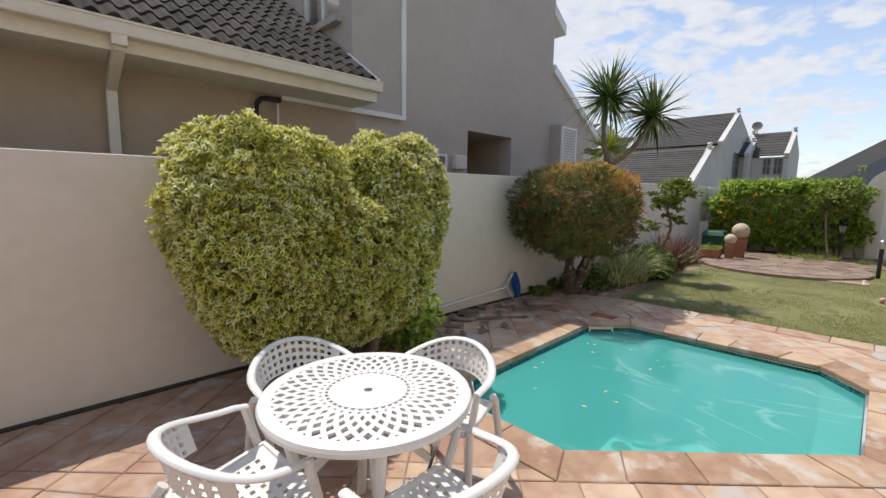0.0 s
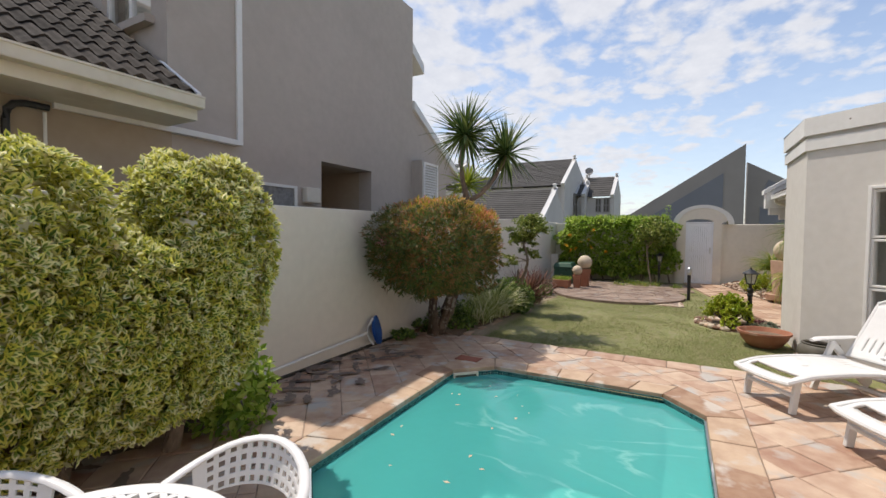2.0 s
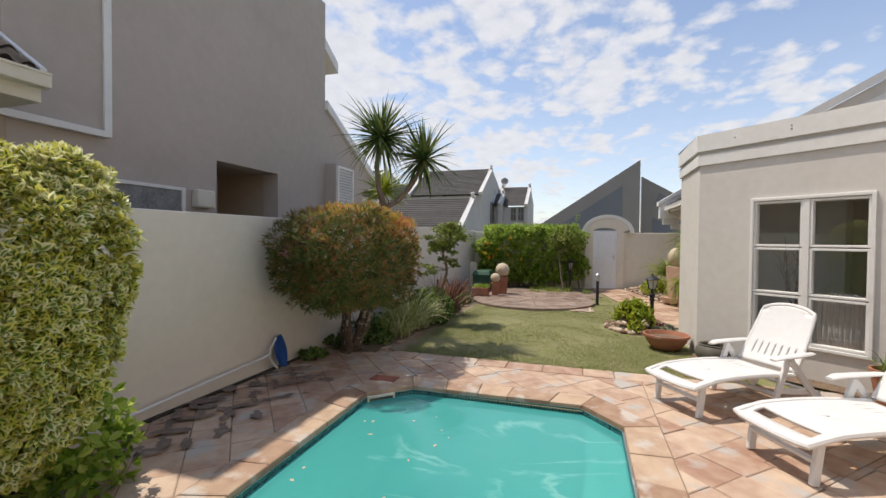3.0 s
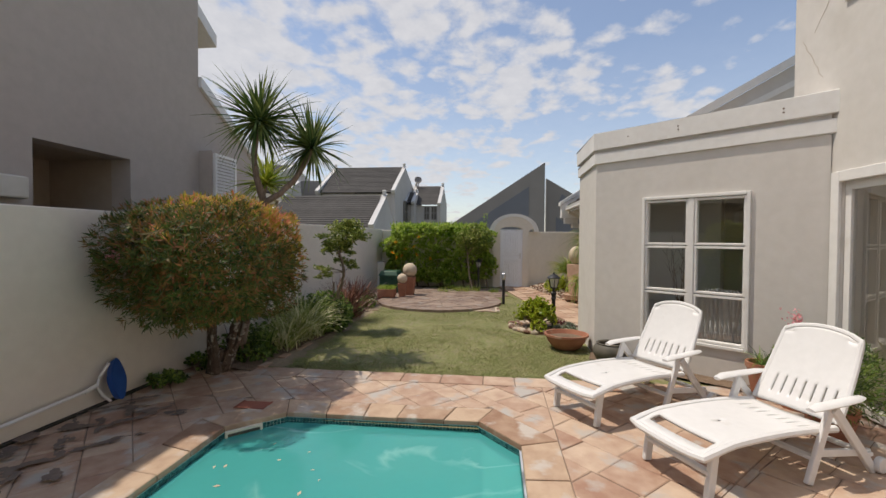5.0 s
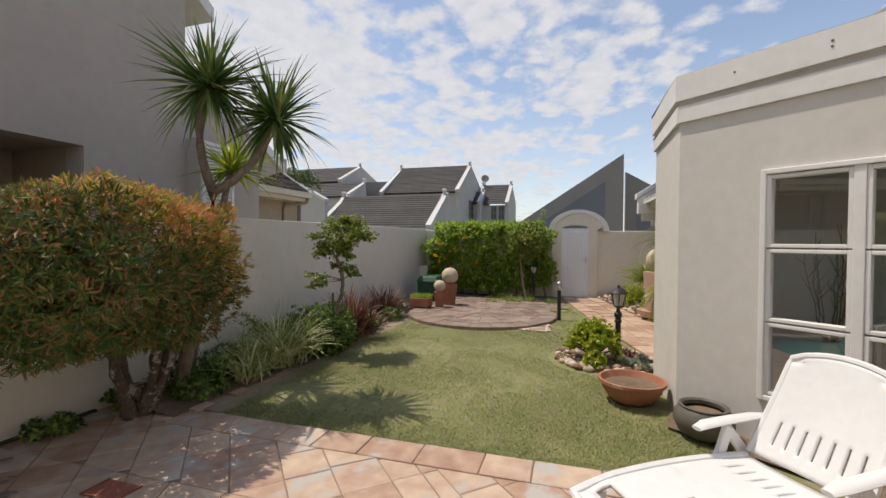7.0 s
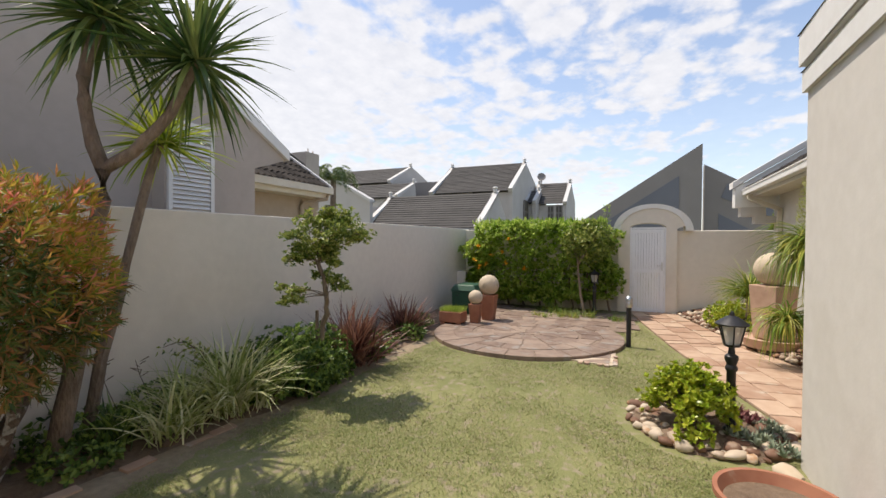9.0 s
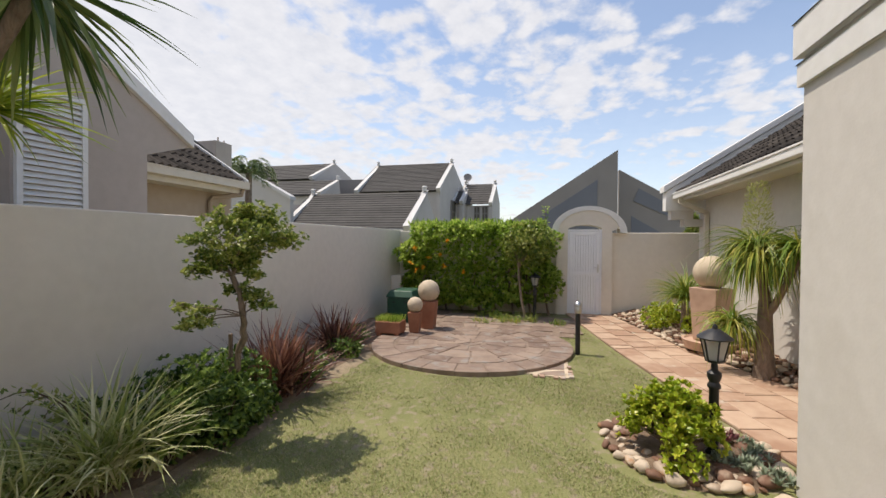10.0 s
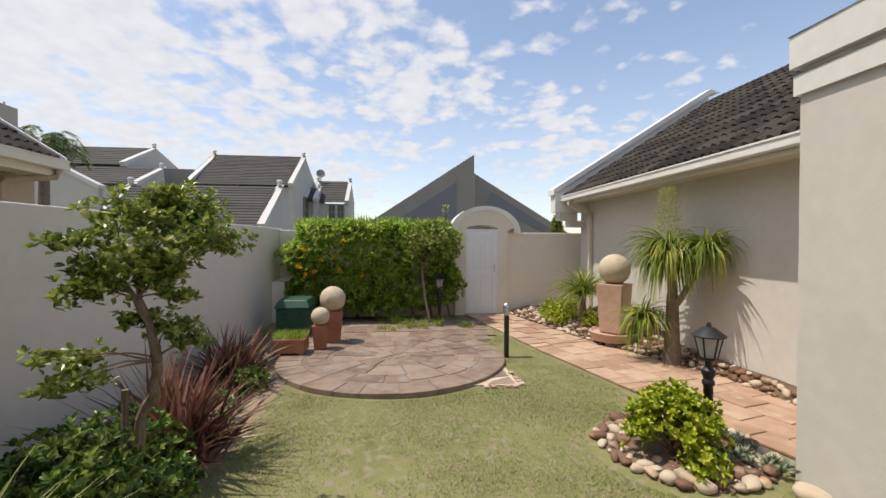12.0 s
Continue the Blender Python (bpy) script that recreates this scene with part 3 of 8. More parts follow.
def clip(poly, p, nrm):
    """The part of a convex outline on the side of a line to which nrm points."""
    out = []
    for i, a in enumerate(poly):
        b = poly[(i + 1) % len(poly)]
        da, db = (a[0] - p[0]) * nrm[0] + (a[1] - p[1]) * nrm[1], (b[0] - p[0]) * nrm[0] + (b[1] - p[1]) * nrm[1]
        if da >= 0:
            out.append(a)
        if da * db < 0:
            s = da / (da - db)
            out.append((a[0] + s * (b[0] - a[0]), a[1] + s * (b[1] - a[1])))
    return out


def area(poly):
    return 0.5 * sum(a[0] * b[1] - b[0] * a[1] for a, b in zip(poly, poly[1:] + poly[:1]))


def inside(poly, hull):
    """Outline clipped to a convex hull that runs anticlockwise."""
    for i, a in enumerate(hull):
        b = hull[(i + 1) % len(hull)]
        poly = clip(poly, a, (a[1] - b[1], b[0] - a[0]))
        if len(poly) < 3:
            return []
    return poly


def outside(poly, hull):
    """Pieces of an outline that lie outside a convex hull."""
    pieces = []
    for i, a in enumerate(hull):
        b = hull[(i + 1) % len(hull)]
        n = (a[1] - b[1], b[0] - a[0])
        out = clip(poly, a, (-n[0], -n[1]))
        if len(out) > 2 and area(out) > 0.002:
            pieces.append(out)
        poly = clip(poly, a, n)
        if len(poly) < 3:
            break
    return pieces


def shrink(poly, d):
    """A convex outline drawn in by d on every side."""
    out = list(poly)
    for i, a in enumerate(poly):
        b = poly[(i + 1) % len(poly)]
        k = math.hypot(b[0] - a[0], b[1] - a[1])
        if k < 1e-6:
            continue
        n = ((a[1] - b[1]) / k, (b[0] - a[0]) / k)
        out = clip(out, (a[0] + n[0] * d, a[1] + n[1] * d), n)
        if len(out) < 3:
            return []
    return out


def slab_mesh(poly, top, depth, rnd, wobble=0.0028, edge=0.008):
    """A flagstone: an outline with a worn, lower rim and sides. Returns the vertices and faces."""
    n = len(poly)
    cx, cy = sum(p[0] for p in poly) / n, sum(p[1] for p in poly) / n
    tilt = (rnd.uniform(-1, 1) * wobble * 3, rnd.uniform(-1, 1) * wobble * 3)
    up = top + rnd.uniform(-wobble, wobble)

    def lift(p):
        return up + tilt[0] * (p[0] - cx) + tilt[1] * (p[1] - cy)
    inner = []
    for p in poly:
        d = math.hypot(p[0] - cx, p[1] - cy) or 1
        s = max(0.5, 1 - edge / d * 1.3)
        inner.append((cx + (p[0] - cx) * s, cy + (p[1] - cy) * s))
    v = [(*p, lift(p)) for p in inner] + [(*p, lift(p) - edge * 0.6) for p in poly] + [(*p, top - depth) for p in poly]
    f = [list(range(n))]
    for i in range(n):
        j = (i + 1) % n
        f += [[n + i, n + j, j, i], [2 * n + i, 2 * n + j, n + j, n + i]]
    return v, f


def lay(name, polys, top, depth, mat, parent, gap=0.006, seed=1, near=None, limit=300, height=None):
    """Lays outlines as flagstones under a parent: the nearest ones singly, the rest as one mesh."""
    rnd = random.Random(seed)
    polys = [q for q in (shrink(p, gap) for p in polys) if len(q) > 2 and area(q) > 0.004]
    if near:
        polys.sort(key=lambda p: math.hypot(sum(a[0] for a in p) / len(p) - near[0], sum(a[1] for a in p) / len(p) - near[1]))
    rest_v, rest_f = [], []
    for i, p in enumerate(polys):
        h = top + (height(sum(a[0] for a in p) / len(p)) if height else 0)
        v, f = slab_mesh(p, h, depth, rnd)
        if i < limit:
            raw(name, v, f, mat, parent)
        else:
            k = len(rest_v)
            rest_v += v
            rest_f += [[a + k for a in q] for q in f]
    if rest_v:
        raw(name + "_field", rest_v, rest_f, mat, parent)["kind"] = "stuff"

# ---- ground ----
WALL_Y, END_X, LAWN_X = 3.87, 15.6, 6.5
POOL = [(2.28, 1.26), (3.57, -0.04), (4.86, -0.05), (5.25, 0.29), (5.22, 2.03), (4.86, 2.40), (2.65, 2.36), (2.28, 1.97)]


def rise(x):
    return 0.07 * min(1.0, max(0.0, (x - 12.4) / 3.0))


def grow(poly, d):
    """The outline of a convex, anticlockwise hull moved out by d."""
    out, n = [], len(poly)
    for i in range(n):
        a, b, c = (Vector(poly[(i + k) % n]) for k in (-1, 0, 1))
        n1 = Vector((b - a).yx) * Vector((1, -1))
        n2 = Vector((c - b).yx) * Vector((1, -1))
        n1.normalize(), n2.normalize()
        s = n1 + n2
        q = b + s * (2 * d / max(s.length_squared, 1e-6))
        out.append((q.x, q.y))
    return out


def build_ground():
    # one sheet out to the horizon, with the hole of the pool left open
    bm = bmesh.new()
    xs = [-400, -60, -8, -4, 2.2, 5.2, 6.5, 9.0, 12.4, 13.4, 14.4, 15.4, 17, 60, 400, 2500]
    ys = [-2500, -400, -60, -6, -0.15, 2.45, 5, 8, 60, 400, 2500]
    v = {(i, j): bm.verts.new((x, y, -0.045 + rise(x))) for i, x in enumerate(xs) for j, y in enumerate(ys)}
    for i in range(len(xs) - 1):
        for j in range(len(ys) - 1):
            if xs[i] == 2.2 and ys[j] == -0.15:
                continue
            bm.faces.new((v[i, j], v[i + 1, j], v[i + 1, j + 1], v[i, j + 1]))
    tagged(link("ground", bm, M["earth"]), "dry earth and sparse grass reaching the horizon", "ground", kind="structure")
    bm = bmesh.new()
    xs = [6.5 + 0.3 * k for k in range(31)]
    ys = [-3.0 + 0.3 * k for k in range(24)]
    v = {(i, j): bm.verts.new((x, min(y, 3.86), -0.012 + rise(x) + 0.012 * noise.noise((x * 1.3, y * 1.3, 3)))) for i, x in enumerate(xs) for j, y in enumerate(ys)}
    for i in range(len(xs) - 1):
        for j in range(len(ys) - 1):
            bm.faces.new((v[i, j], v[i + 1, j], v[i + 1, j + 1], v[i, j + 1]))
    tagged(link("lawn", bm, M["lawn"], smooth=True), "short mown lawn with dry patches", "lawn", kind="structure")
    # bare planting bed along the wall
    bm = bmesh.new()
    xs = [6.3 + 0.25 * k for k in range(31)]
    rows = []
    for x in xs:
        e = 3.02 - 0.07 * math.sin((x - 6.5) * 1.3) - (0.10 if 8 < x < 12 else 0)
        rows.append([bm.verts.new((x, e + (3.865 - e) * s, 0.004 + 0.05 * math.sin(s * 2.4) + rise(x) + 0.02 * noise.noise((x * 3, s * 3, 0)))) for s in (0, 0.12, 0.35, 0.65, 1)])
    for a, b in zip(rows, rows[1:]):
        for k in range(4):
            bm.faces.new((a[k], b[k], b[k + 1], a[k + 1]))
    tagged(link("planting_bed", bm, M["soil"], smooth=True), "dry soil bed along the foot of the wall", "planting bed", kind="structure")
    bm = bmesh.new()
    rows = []
    for k in range(90):
        x = 6.52 + k * 0.065
        w = 0.20 + 0.20 * (noise.noise((x * 1.1, 0, 5)) + 0.4) + 0.09 * noise.noise((x * 5, 2, 1)) + 0.07 * noise.noise((x * 14, 2, 1))
        rows.append([bm.verts.new((x, 3.02 - w * s, -0.010 + 0.016 * (1 - s) + 0.012 * noise.noise((x * 1.3, 3 * 1.3, 3)))) for s in (0, 0.5, 1)])
    for a, b in zip(rows, rows[1:]):
        for k in range(2):
            bm.faces.new((a[k], b[k], b[k + 1], a[k + 1]))
    tagged(link("bare_strip", bm, M["sand"], smooth=True), "bare sandy strip between lawn and bed", "soil", kind="structure")
    # mortar bed under the paved terrace
    bm = bmesh.new()
    hull = grow(POOL, 0.02)
    for piece in outside([(-4.0, -3.3), (LAWN_X, -3.3), (LAWN_X, 3.87), (-4.0, 3.87)], hull):
        bm.faces.new([bm.verts.new((*p, -0.008)) for p in piece])
    tagged(link("terrace_bed", bm, M["mortar"]), "dirty mortar between the terrace slabs", "mortar", kind="structure")


def build_pool():
    shell = bmesh.new()
    n = len(POOL)
    inner = [(p[0] * 0.99 + 0.037, p[1] * 0.99 + 0.0116) for p in POOL]
    top = [shell.verts.new((*p, -0.03)) for p in inner]
    mid = [shell.verts.new((*p, -0.6)) for p in inner]
    low = [shell.verts.new((3.72 + (p[0] - 3.72) * 0.97, 1.16 + (p[1] - 1.16) * 0.97, -1.15)) for p in inner]
    for a, b in ((top, mid), (mid, low)):
        for i in range(n):
            shell.faces.new((a[i], a[(i + 1) % n], b[(i + 1) % n], b[i]))
    shell.faces.new(low)
    pool = tagged(link("swimming_pool", shell, M["plaster_pool"]), "small octagonal pool lined in pale turquoise plaster", "pool", kind="structure")
    # waterline mosaic, small squares in three courses
    v, f = [], []
    for i in range(n):
        a, b = Vector(inner[i]), Vector(inner[(i + 1) % n])
        d = (b - a).normalized()
        nn = Vector((-d.y, d.x))
        count = int((b - a).length / 0.03)
        w = (b - a).length / max(count, 1)
        for k in range(count):
            for r in range(4):
                o = a + d * (k * w)
                z1 = -0.034 - r * 0.03
                q = [o + d * 0.002, o + d * (w - 0.002)]
                base = len(v)
                for e in (0.002, 0.006):
                    for p, z in ((q[0], z1), (q[1], z1), (q[1], z1 - 0.027), (q[0], z1 - 0.027)):
                        v.append((p.x + nn.x * e, p.y + nn.y * e, z))
                f += [[base + 4, base + 5, base + 6, base + 7]] + [[base + s, base + (s + 1) % 4, base + 4 + (s + 1) % 4, base + 4 + s] for s in range(4)]
    raw("mosaic", v, f, M["mosaic"], pool, "dark teal glass mosaic band")["kind"] = "stuff"
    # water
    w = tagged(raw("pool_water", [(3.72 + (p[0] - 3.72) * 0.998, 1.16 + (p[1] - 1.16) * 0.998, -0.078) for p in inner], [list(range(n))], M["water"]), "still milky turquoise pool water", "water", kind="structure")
    w.visible_shadow = False
    # skimmer mouth in the far corner
    a, b = Vector((*POOL[5], 0)), Vector((*POOL[4], 0))
    d = (b - a).normalized()
    m = Matrix.Translation(a * 0.72 + b * 0.28 + Vector((-0.012, -0.012, -0.09))) @ Matrix.Rotation(math.atan2(d.y, d.x), 4, "Z")
    sk = tagged(new("skimmer"), "white plastic skimmer mouth in the pool wall", "skimmer")
    sk.matrix_world = m @ Matrix.Diagonal((1.35, 1.0, 1.15, 1.0))
    bm = bmesh.new()
    box(bm, -0.11, 0.11, -0.03, 0.0, 0.035, 0.055), box(bm, -0.11, 0.11, -0.03, 0.0, -0.05, -0.04)
    box(bm, -0.11, -0.095, -0.03, 0.0, -0.04, 0.035), box(bm, 0.095, 0.11, -0.03, 0.0, -0.04, 0.035)
    part("frame", bm, M["cream"], sk, bevel=0.003)
    part("flap", B(-0.094, 0.094, -0.016, -0.010, -0.04, 0.03), M["dark_pot"], sk)
    # drain on the pool floor and drifting leaves
    dr = thing("pool_drain", 4.45, 1.75, -1.15, "dark round drain grille on the pool floor", "drain")
    part("grille", lathe(bmesh.new(), [(0.10, 0.0), (0.10, 0.012), (0.07, 0.022)], 20), M["dark_pot"], dr)
    rnd = random.Random(5)
    for k in range(16):
        t = thing("floating_leaf", 3.0 + rnd.random() * 1.9, 1.3 + rnd.random() * 0.95, -0.076, "small pale leaf adrift on the pool", "leaf", "leaves in the pool", rz=rnd.random() * 360)
        bm = bmesh.new()
        s = rnd.uniform(0.012, 0.028)
        bm.faces.new([bm.verts.new(q) for q in ((-s, 0, 0), (0, -s * 0.5, 0.002), (s, 0, 0.001), (0, s * 0.5, 0.002))])
        part("blade", bm, M["ball"], t)


build_ground()
build_pool()

# ---- boundary walls and gate ----


def wall_top(x):
    return 1.80 + 0.0085 * x


def build_boundary():
    bm = prism(bmesh.new(), [(-6, WALL_Y, -0.1), (15.82, WALL_Y, -0.1), (15.82, WALL_Y, wall_top(15.82)), (-6, WALL_Y, wall_top(-6))], (0, 0.22, 0))
    tagged(link("wall_north", bm, M["wall"], bevel=0.012), "cream plastered garden boundary wall", "wall", kind="structure")
    w = tagged(link("wall_east", B(END_X, END_X + 0.22, -5.0, -0.78, -0.1, 1.865), M["wall"], bevel=0.012), "cream plastered wall beside the garden gate", "wall", kind="structure")
    tagged(link("wall_east_left", B(END_X, END_X + 0.22, -0.15, WALL_Y - 0.004, -0.1, 1.90), M["wall"], bevel=0.012), "cream plastered wall behind the hedge", "wall", kind="structure")
    # arched gate surround, proud of the wall, with an arched opening
    bm = bmesh.new()
    x0, x1 = END_X - 0.13, END_X + 0.30
    cy, hw = -0.435, 0.355
    inner = [(cy + hw, 0.0), (cy + hw, 1.93)] + [(cy + hw * math.cos(a), 1.93 + 0.10 * math.sin(a)) for a in [math.pi * k / 12 for k in range(1, 12)]] + [(cy - hw, 1.93), (cy - hw, 0.0)]
    oc, ow, oh = -0.515, 0.74, 0.55
    outer = [(0.16, 0.0), (0.16, 1.84)] + [(oc + ow * math.cos(a), 1.86 + oh * math.sin(a)) for a in [math.pi * k / 12 for k in range(1, 12)]] + [(-1.0, 1.84), (-1.0, 0.0)]
    outer[1] = (oc + ow * 0.93, 1.86)
    outer[-2] = (-1.0, 1.90)
    va = [[bm.verts.new((x, *p)) for p in pts] for x in (x0, x1) for pts in (inner, outer)]
    k = len(inner)
    for i in range(k - 1):
        bm.faces.new((va[0][i], va[0][i + 1], va[1][i + 1], va[1][i]))
        bm.faces.new((va[2][i], va[3][i], va[3][i + 1], va[2][i + 1]))
        bm.faces.new((va[0][i], va[2][i], va[2][i + 1], va[0][i + 1]))
        bm.faces.new((va[1][i], va[1][i + 1], va[3][i + 1], va[3][i]))
    g = tagged(link("gate_arch", bm, M["wall"], smooth=True), "plastered arch round the garden gate with a domed top", "arch", kind="structure")
    # rounded hood over the arch
    bm = bmesh.new()
    pts = [(END_X - 0.15, oc + ow * 1.06 * math.cos(a), 1.86 + (oh + 0.035) * math.sin(a)) for a in [math.pi * k / 20 for k in range(21)]]
    pts += [(END_X - 0.15, oc + (ow - 0.10) * math.cos(a), 1.86 + (oh - 0.06) * math.sin(a)) for a in [math.pi * k / 20 for k in range(20, -1, -1)]]
    a = [bm.verts.new(p) for p in pts]
    b = [bm.verts.new((END_X + 0.34, p[1], p[2])) for p in pts]
    for i in range(20):
        j = 41 - i
        bm.faces.new((a[i], a[i + 1], a[j - 1], a[j])), bm.faces.new((b[i], b[j], b[j - 1], b[i + 1]))
        bm.faces.new((a[i], b[i], b[i + 1], a[i + 1])), bm.faces.new((a[j], a[j - 1], b[j - 1], b[j]))
    bm.faces.new((a[0], a[41], b[41], b[0])), bm.faces.new((a[20], b[20], b[21], a[21]))
    part("hood", bm, M["white"], g, "worn plaster hood", True)
    # gate leaf, shut
    d = tagged(new("door_1"), "shut pale white boarded garden gate in an arch", "gate", kind="structure")
    d.location = (END_X - 0.115, cy, 0.075)
    w2, h = 0.318, 1.82
    bm = bmesh.new()
    box(bm, 0, 0.045, -w2, -w2 + 0.075, 0, h), box(bm, 0, 0.045, w2 - 0.075, w2, 0, h)
    for z in (0.0, 0.86, h - 0.085):
        box(bm, 0, 0.045, -w2 + 0.075, w2 - 0.075, z, z + 0.085)
    part("gate_frame", bm, M["door"], d, bevel=0.004)
    for r, (z0, z1) in enumerate(((0.085, 0.86), (0.945, h - 0.085))):
        for k in range(9):
            y = -w2 + 0.075 + k * 0.054
            part("board", B(0.012, 0.03, y + 0.002, y + 0.052, z0, z1), M["door"], d, bevel=0.003)
    bm = bmesh.new()
    box(bm, -0.006, 0.0, -w2 + 0.02, -w2 + 0.055, 0.92, 1.10)
    tube(bm, [(-0.006, -w2 + 0.038, 1.03), (-0.05, -w2 + 0.038, 1.03), (-0.055, -w2 + 0.05, 1.03), (-0.055, -w2 + 0.15, 1.03)], 0.009)
    part("door_handle", bm, M["steel"], d, "steel lever handle", True)
    # frame strip inside the arch
    bm = bmesh.new()
    box(bm, -0.008, 0.05, w2 + 0.003, 0.353, 0, 1.825), box(bm, -0.008, 0.05, -0.353, -w2 - 0.003, 0, 1.825), box(bm, -0.008, 0.05, -0.353, 0.353, 1.826, 1.86)
    part("door_frame", bm, M["door"], d)


build_boundary()

# ---- own house: bay with parapet, tall wall, back wing ----
A, BC = Vector((7.70, -1.25)), Vector((8.95, -1.275))
U = Vector((-0.643, -0.766)).normalized()
CORNER = A + U * 2.41
TOP = 3.05


def build_bay():
    N = Vector((U.y, -U.x))
    N = N if N.x < 0 else -N
    # the wall with the window, in the bay's own axes: s along the wall, out of the wall, up
    m = Matrix((( U.x, N.x, 0, A.x), (U.y, N.y, 0, A.y), (0, 0, 1, 0), (0, 0, 0, 1)))
    s0, s1, z0, z1 = 0.635, 1.785, 0.36, 2.14
    bm = bmesh.new()
    box(bm, 0, s0, -0.25, 0, -0.1, 2.98, m), box(bm, s1, 2.42, -0.25, 0, -0.1, 2.98, m)
    box(bm, s0, s1, -0.25, 0, -0.1, z0, m), box(bm, s0, s1, -0.25, 0, z1, 2.98, m)
    tagged(link("wall_bay_window", bm, M["house"]), "cream plastered bay wall with a window", "wall", kind="structure")
    bm = bmesh.new()
    prism(bm, [(A.x, A.y, -0.1), (BC.x, BC.y, -0.1), (BC.x, BC.y, 2.98), (A.x, A.y, 2.98)], (0.0, -0.2, 0))
    box(bm, BC.x - 0.22, BC.x, -3.4, BC.y - 0.2, -0.1, 2.98)
    tagged(link("wall_bay_side", bm, M["house"]), "cream plastered end of the bay", "wall", kind="structure")
    # two stepped bands of the parapet, following the bay's outline
    line = [CORNER + U * 0.25, A, BC, Vector((BC.x, -3.4))]

    def offset(d):
        ds = [(b - a).normalized() for a, b in zip(line, line[1:])]
        ns = [Vector((-q.y, q.x)) for q in ds]
        out = [line[0] + ns[0] * d]
        for k in (1, 2):
            q = ns[k - 1] + ns[k]
            out.append(line[k] + q * (2 * d / q.length_squared))
        return out + [line[3] + ns[2] * d]

    for nm, d, za, zb in (("parapet_band_low", 0.028, 2.645, 2.79), ("parapet_band_high", 0.045, 2.835, 3.06)):
        o, i = offset(d), offset(-0.24)
        bm = bmesh.new()
        for k in range(3):
            q = [o[k], o[k + 1], i[k + 1], i[k]]
            prism(bm, [(p.x, p.y, za) for p in q], (0, 0, zb - za))
        bmesh.ops.remove_doubles(bm, verts=bm.verts, dist=0.0005)
        tagged(link(nm, bm, M["white"], bevel=0.01), "off-white plaster band round the bay's parapet", "parapet", kind="structure")
    bm = bmesh.new()
    q = offset(-0.02)
    bm.faces.new([bm.verts.new((p.x, p.y, 2.835)) for p in q] + [bm.verts.new((7.0, -3.4, 2.835))])
    tagged(link("bay_roof", bm, M["mortar"]), "flat bay roof behind the parapet", "roof", kind="structure")
    # window: frame, mullion, transoms and six panes
    w = tagged(new("window_1"), "white-framed bay window of six panes, shut", "window", kind="structure")
    w.matrix_world = m
    bm = bmesh.new()
    f = 0.038
    box(bm, s0, s0 + f, -0.10, 0.03, z0, z1), box(bm, s1 - f, s1, -0.10, 0.03, z0, z1)
    box(bm, s0 + f, s1 - f, -0.10, 0.03, z0, z0 + f), box(bm, s0 + f, s1 - f, -0.10, 0.03, z1 - f, z1)
    part("window_frame", bm, M["white"], w, bevel=0.006)
    sm = (s0 + s1) / 2 - 0.01
    part("mullion", B(sm - 0.032, sm + 0.032, -0.09, 0.018, z0 + f, z1 - f), M["white"], w, bevel=0.006)
    h = (z1 - z0 - 2 * f) / 3
    for a, b in ((s0 + f, sm - 0.032), (sm + 0.032, s1 - f)):
        for k in range(3):
            za, zb = z0 + f + k * h, z0 + f + (k + 1) * h
            bm = bmesh.new()
            e = 0.028
            box(bm, a, a + e, -0.07, 0.008, za + 0.006, zb - 0.006), box(bm, b - e, b, -0.07, 0.008, za + 0.006, zb - 0.006)
            box(bm, a + e, b - e, -0.07, 0.008, za + 0.006, za + 0.006 + e), box(bm, a + e, b - e, -0.07, 0.008, zb - 0.006 - e, zb - 0.006)
            sash = part("sash", bm, M["white"], w, bevel=0.005)
            raw("pane", [(a + e, -0.035, za + 0.04), (b - e, -0.035, za + 0.04), (b - e, -0.035, zb - 0.04), (a + e, -0.035, zb - 0.04)], [[0, 1, 2, 3]], M["glass"], sash).visible_shadow = False
    # dim room behind the bay, closed but for its west side, with net curtains
    bm = bmesh.new()
    q = [A + U * 0.0 - N * 0.26, A + U * 2.4 - N * 0.26, Vector((7.6, -5.2)), Vector((10.2, -4.2)), Vector((8.65, -1.55))]
    lo = [bm.verts.new((p.x, p.y, 0.0)) for p in q]
    hi = [bm.verts.new((p.x, p.y, 2.6)) for p in q]
    for k in (2, 3, 4):
        bm.faces.new((lo[k], lo[(k + 1) % 5], hi[(k + 1) % 5], hi[k]))
    # unseen wide opening added in the west side to let daylight in
    at = lambda i, z: bm.verts.new((q[i].x, q[i].y, z))
    for za, zb in ((0.0, 0.3), (2.4, 2.6)):
        bm.faces.new((at(1, za), at(2, za), at(2, zb), at(1, zb)))
    bm.faces.new(lo), bm.faces.new(hi)
    tagged(link("bay_room", bm, M["room"]), "dim plain room seen through the bay window", "room", kind="structure")
    bm = bmesh.new()
    pts = [Vector((sm + 0.02 + 0.62 * k / 60, -0.34 + 0.02 * math.sin(k * 1.3), 0)) for k in range(61)]
    lo, hi = [bm.verts.new((p.x, p.y, 0.2)) for p in pts], [bm.verts.new((p.x, p.y, 1.0)) for p in pts]
    for k in range(60):
        bm.faces.new((lo[k], lo[k + 1], hi[k + 1], hi[k]))
    c = tagged(link("net_curtain", bm, M["curtain"], smooth=True), "gathered pale net curtain behind the bay window", "curtain")
    c.matrix_world = m
    # dry branches in a vase behind the glass
    t = tagged(new("branch_vase"), "pale vase of bare dry branches behind the bay window", "vase")
    t.matrix_world = m @ pose(0.93, -0.52, 0.0)
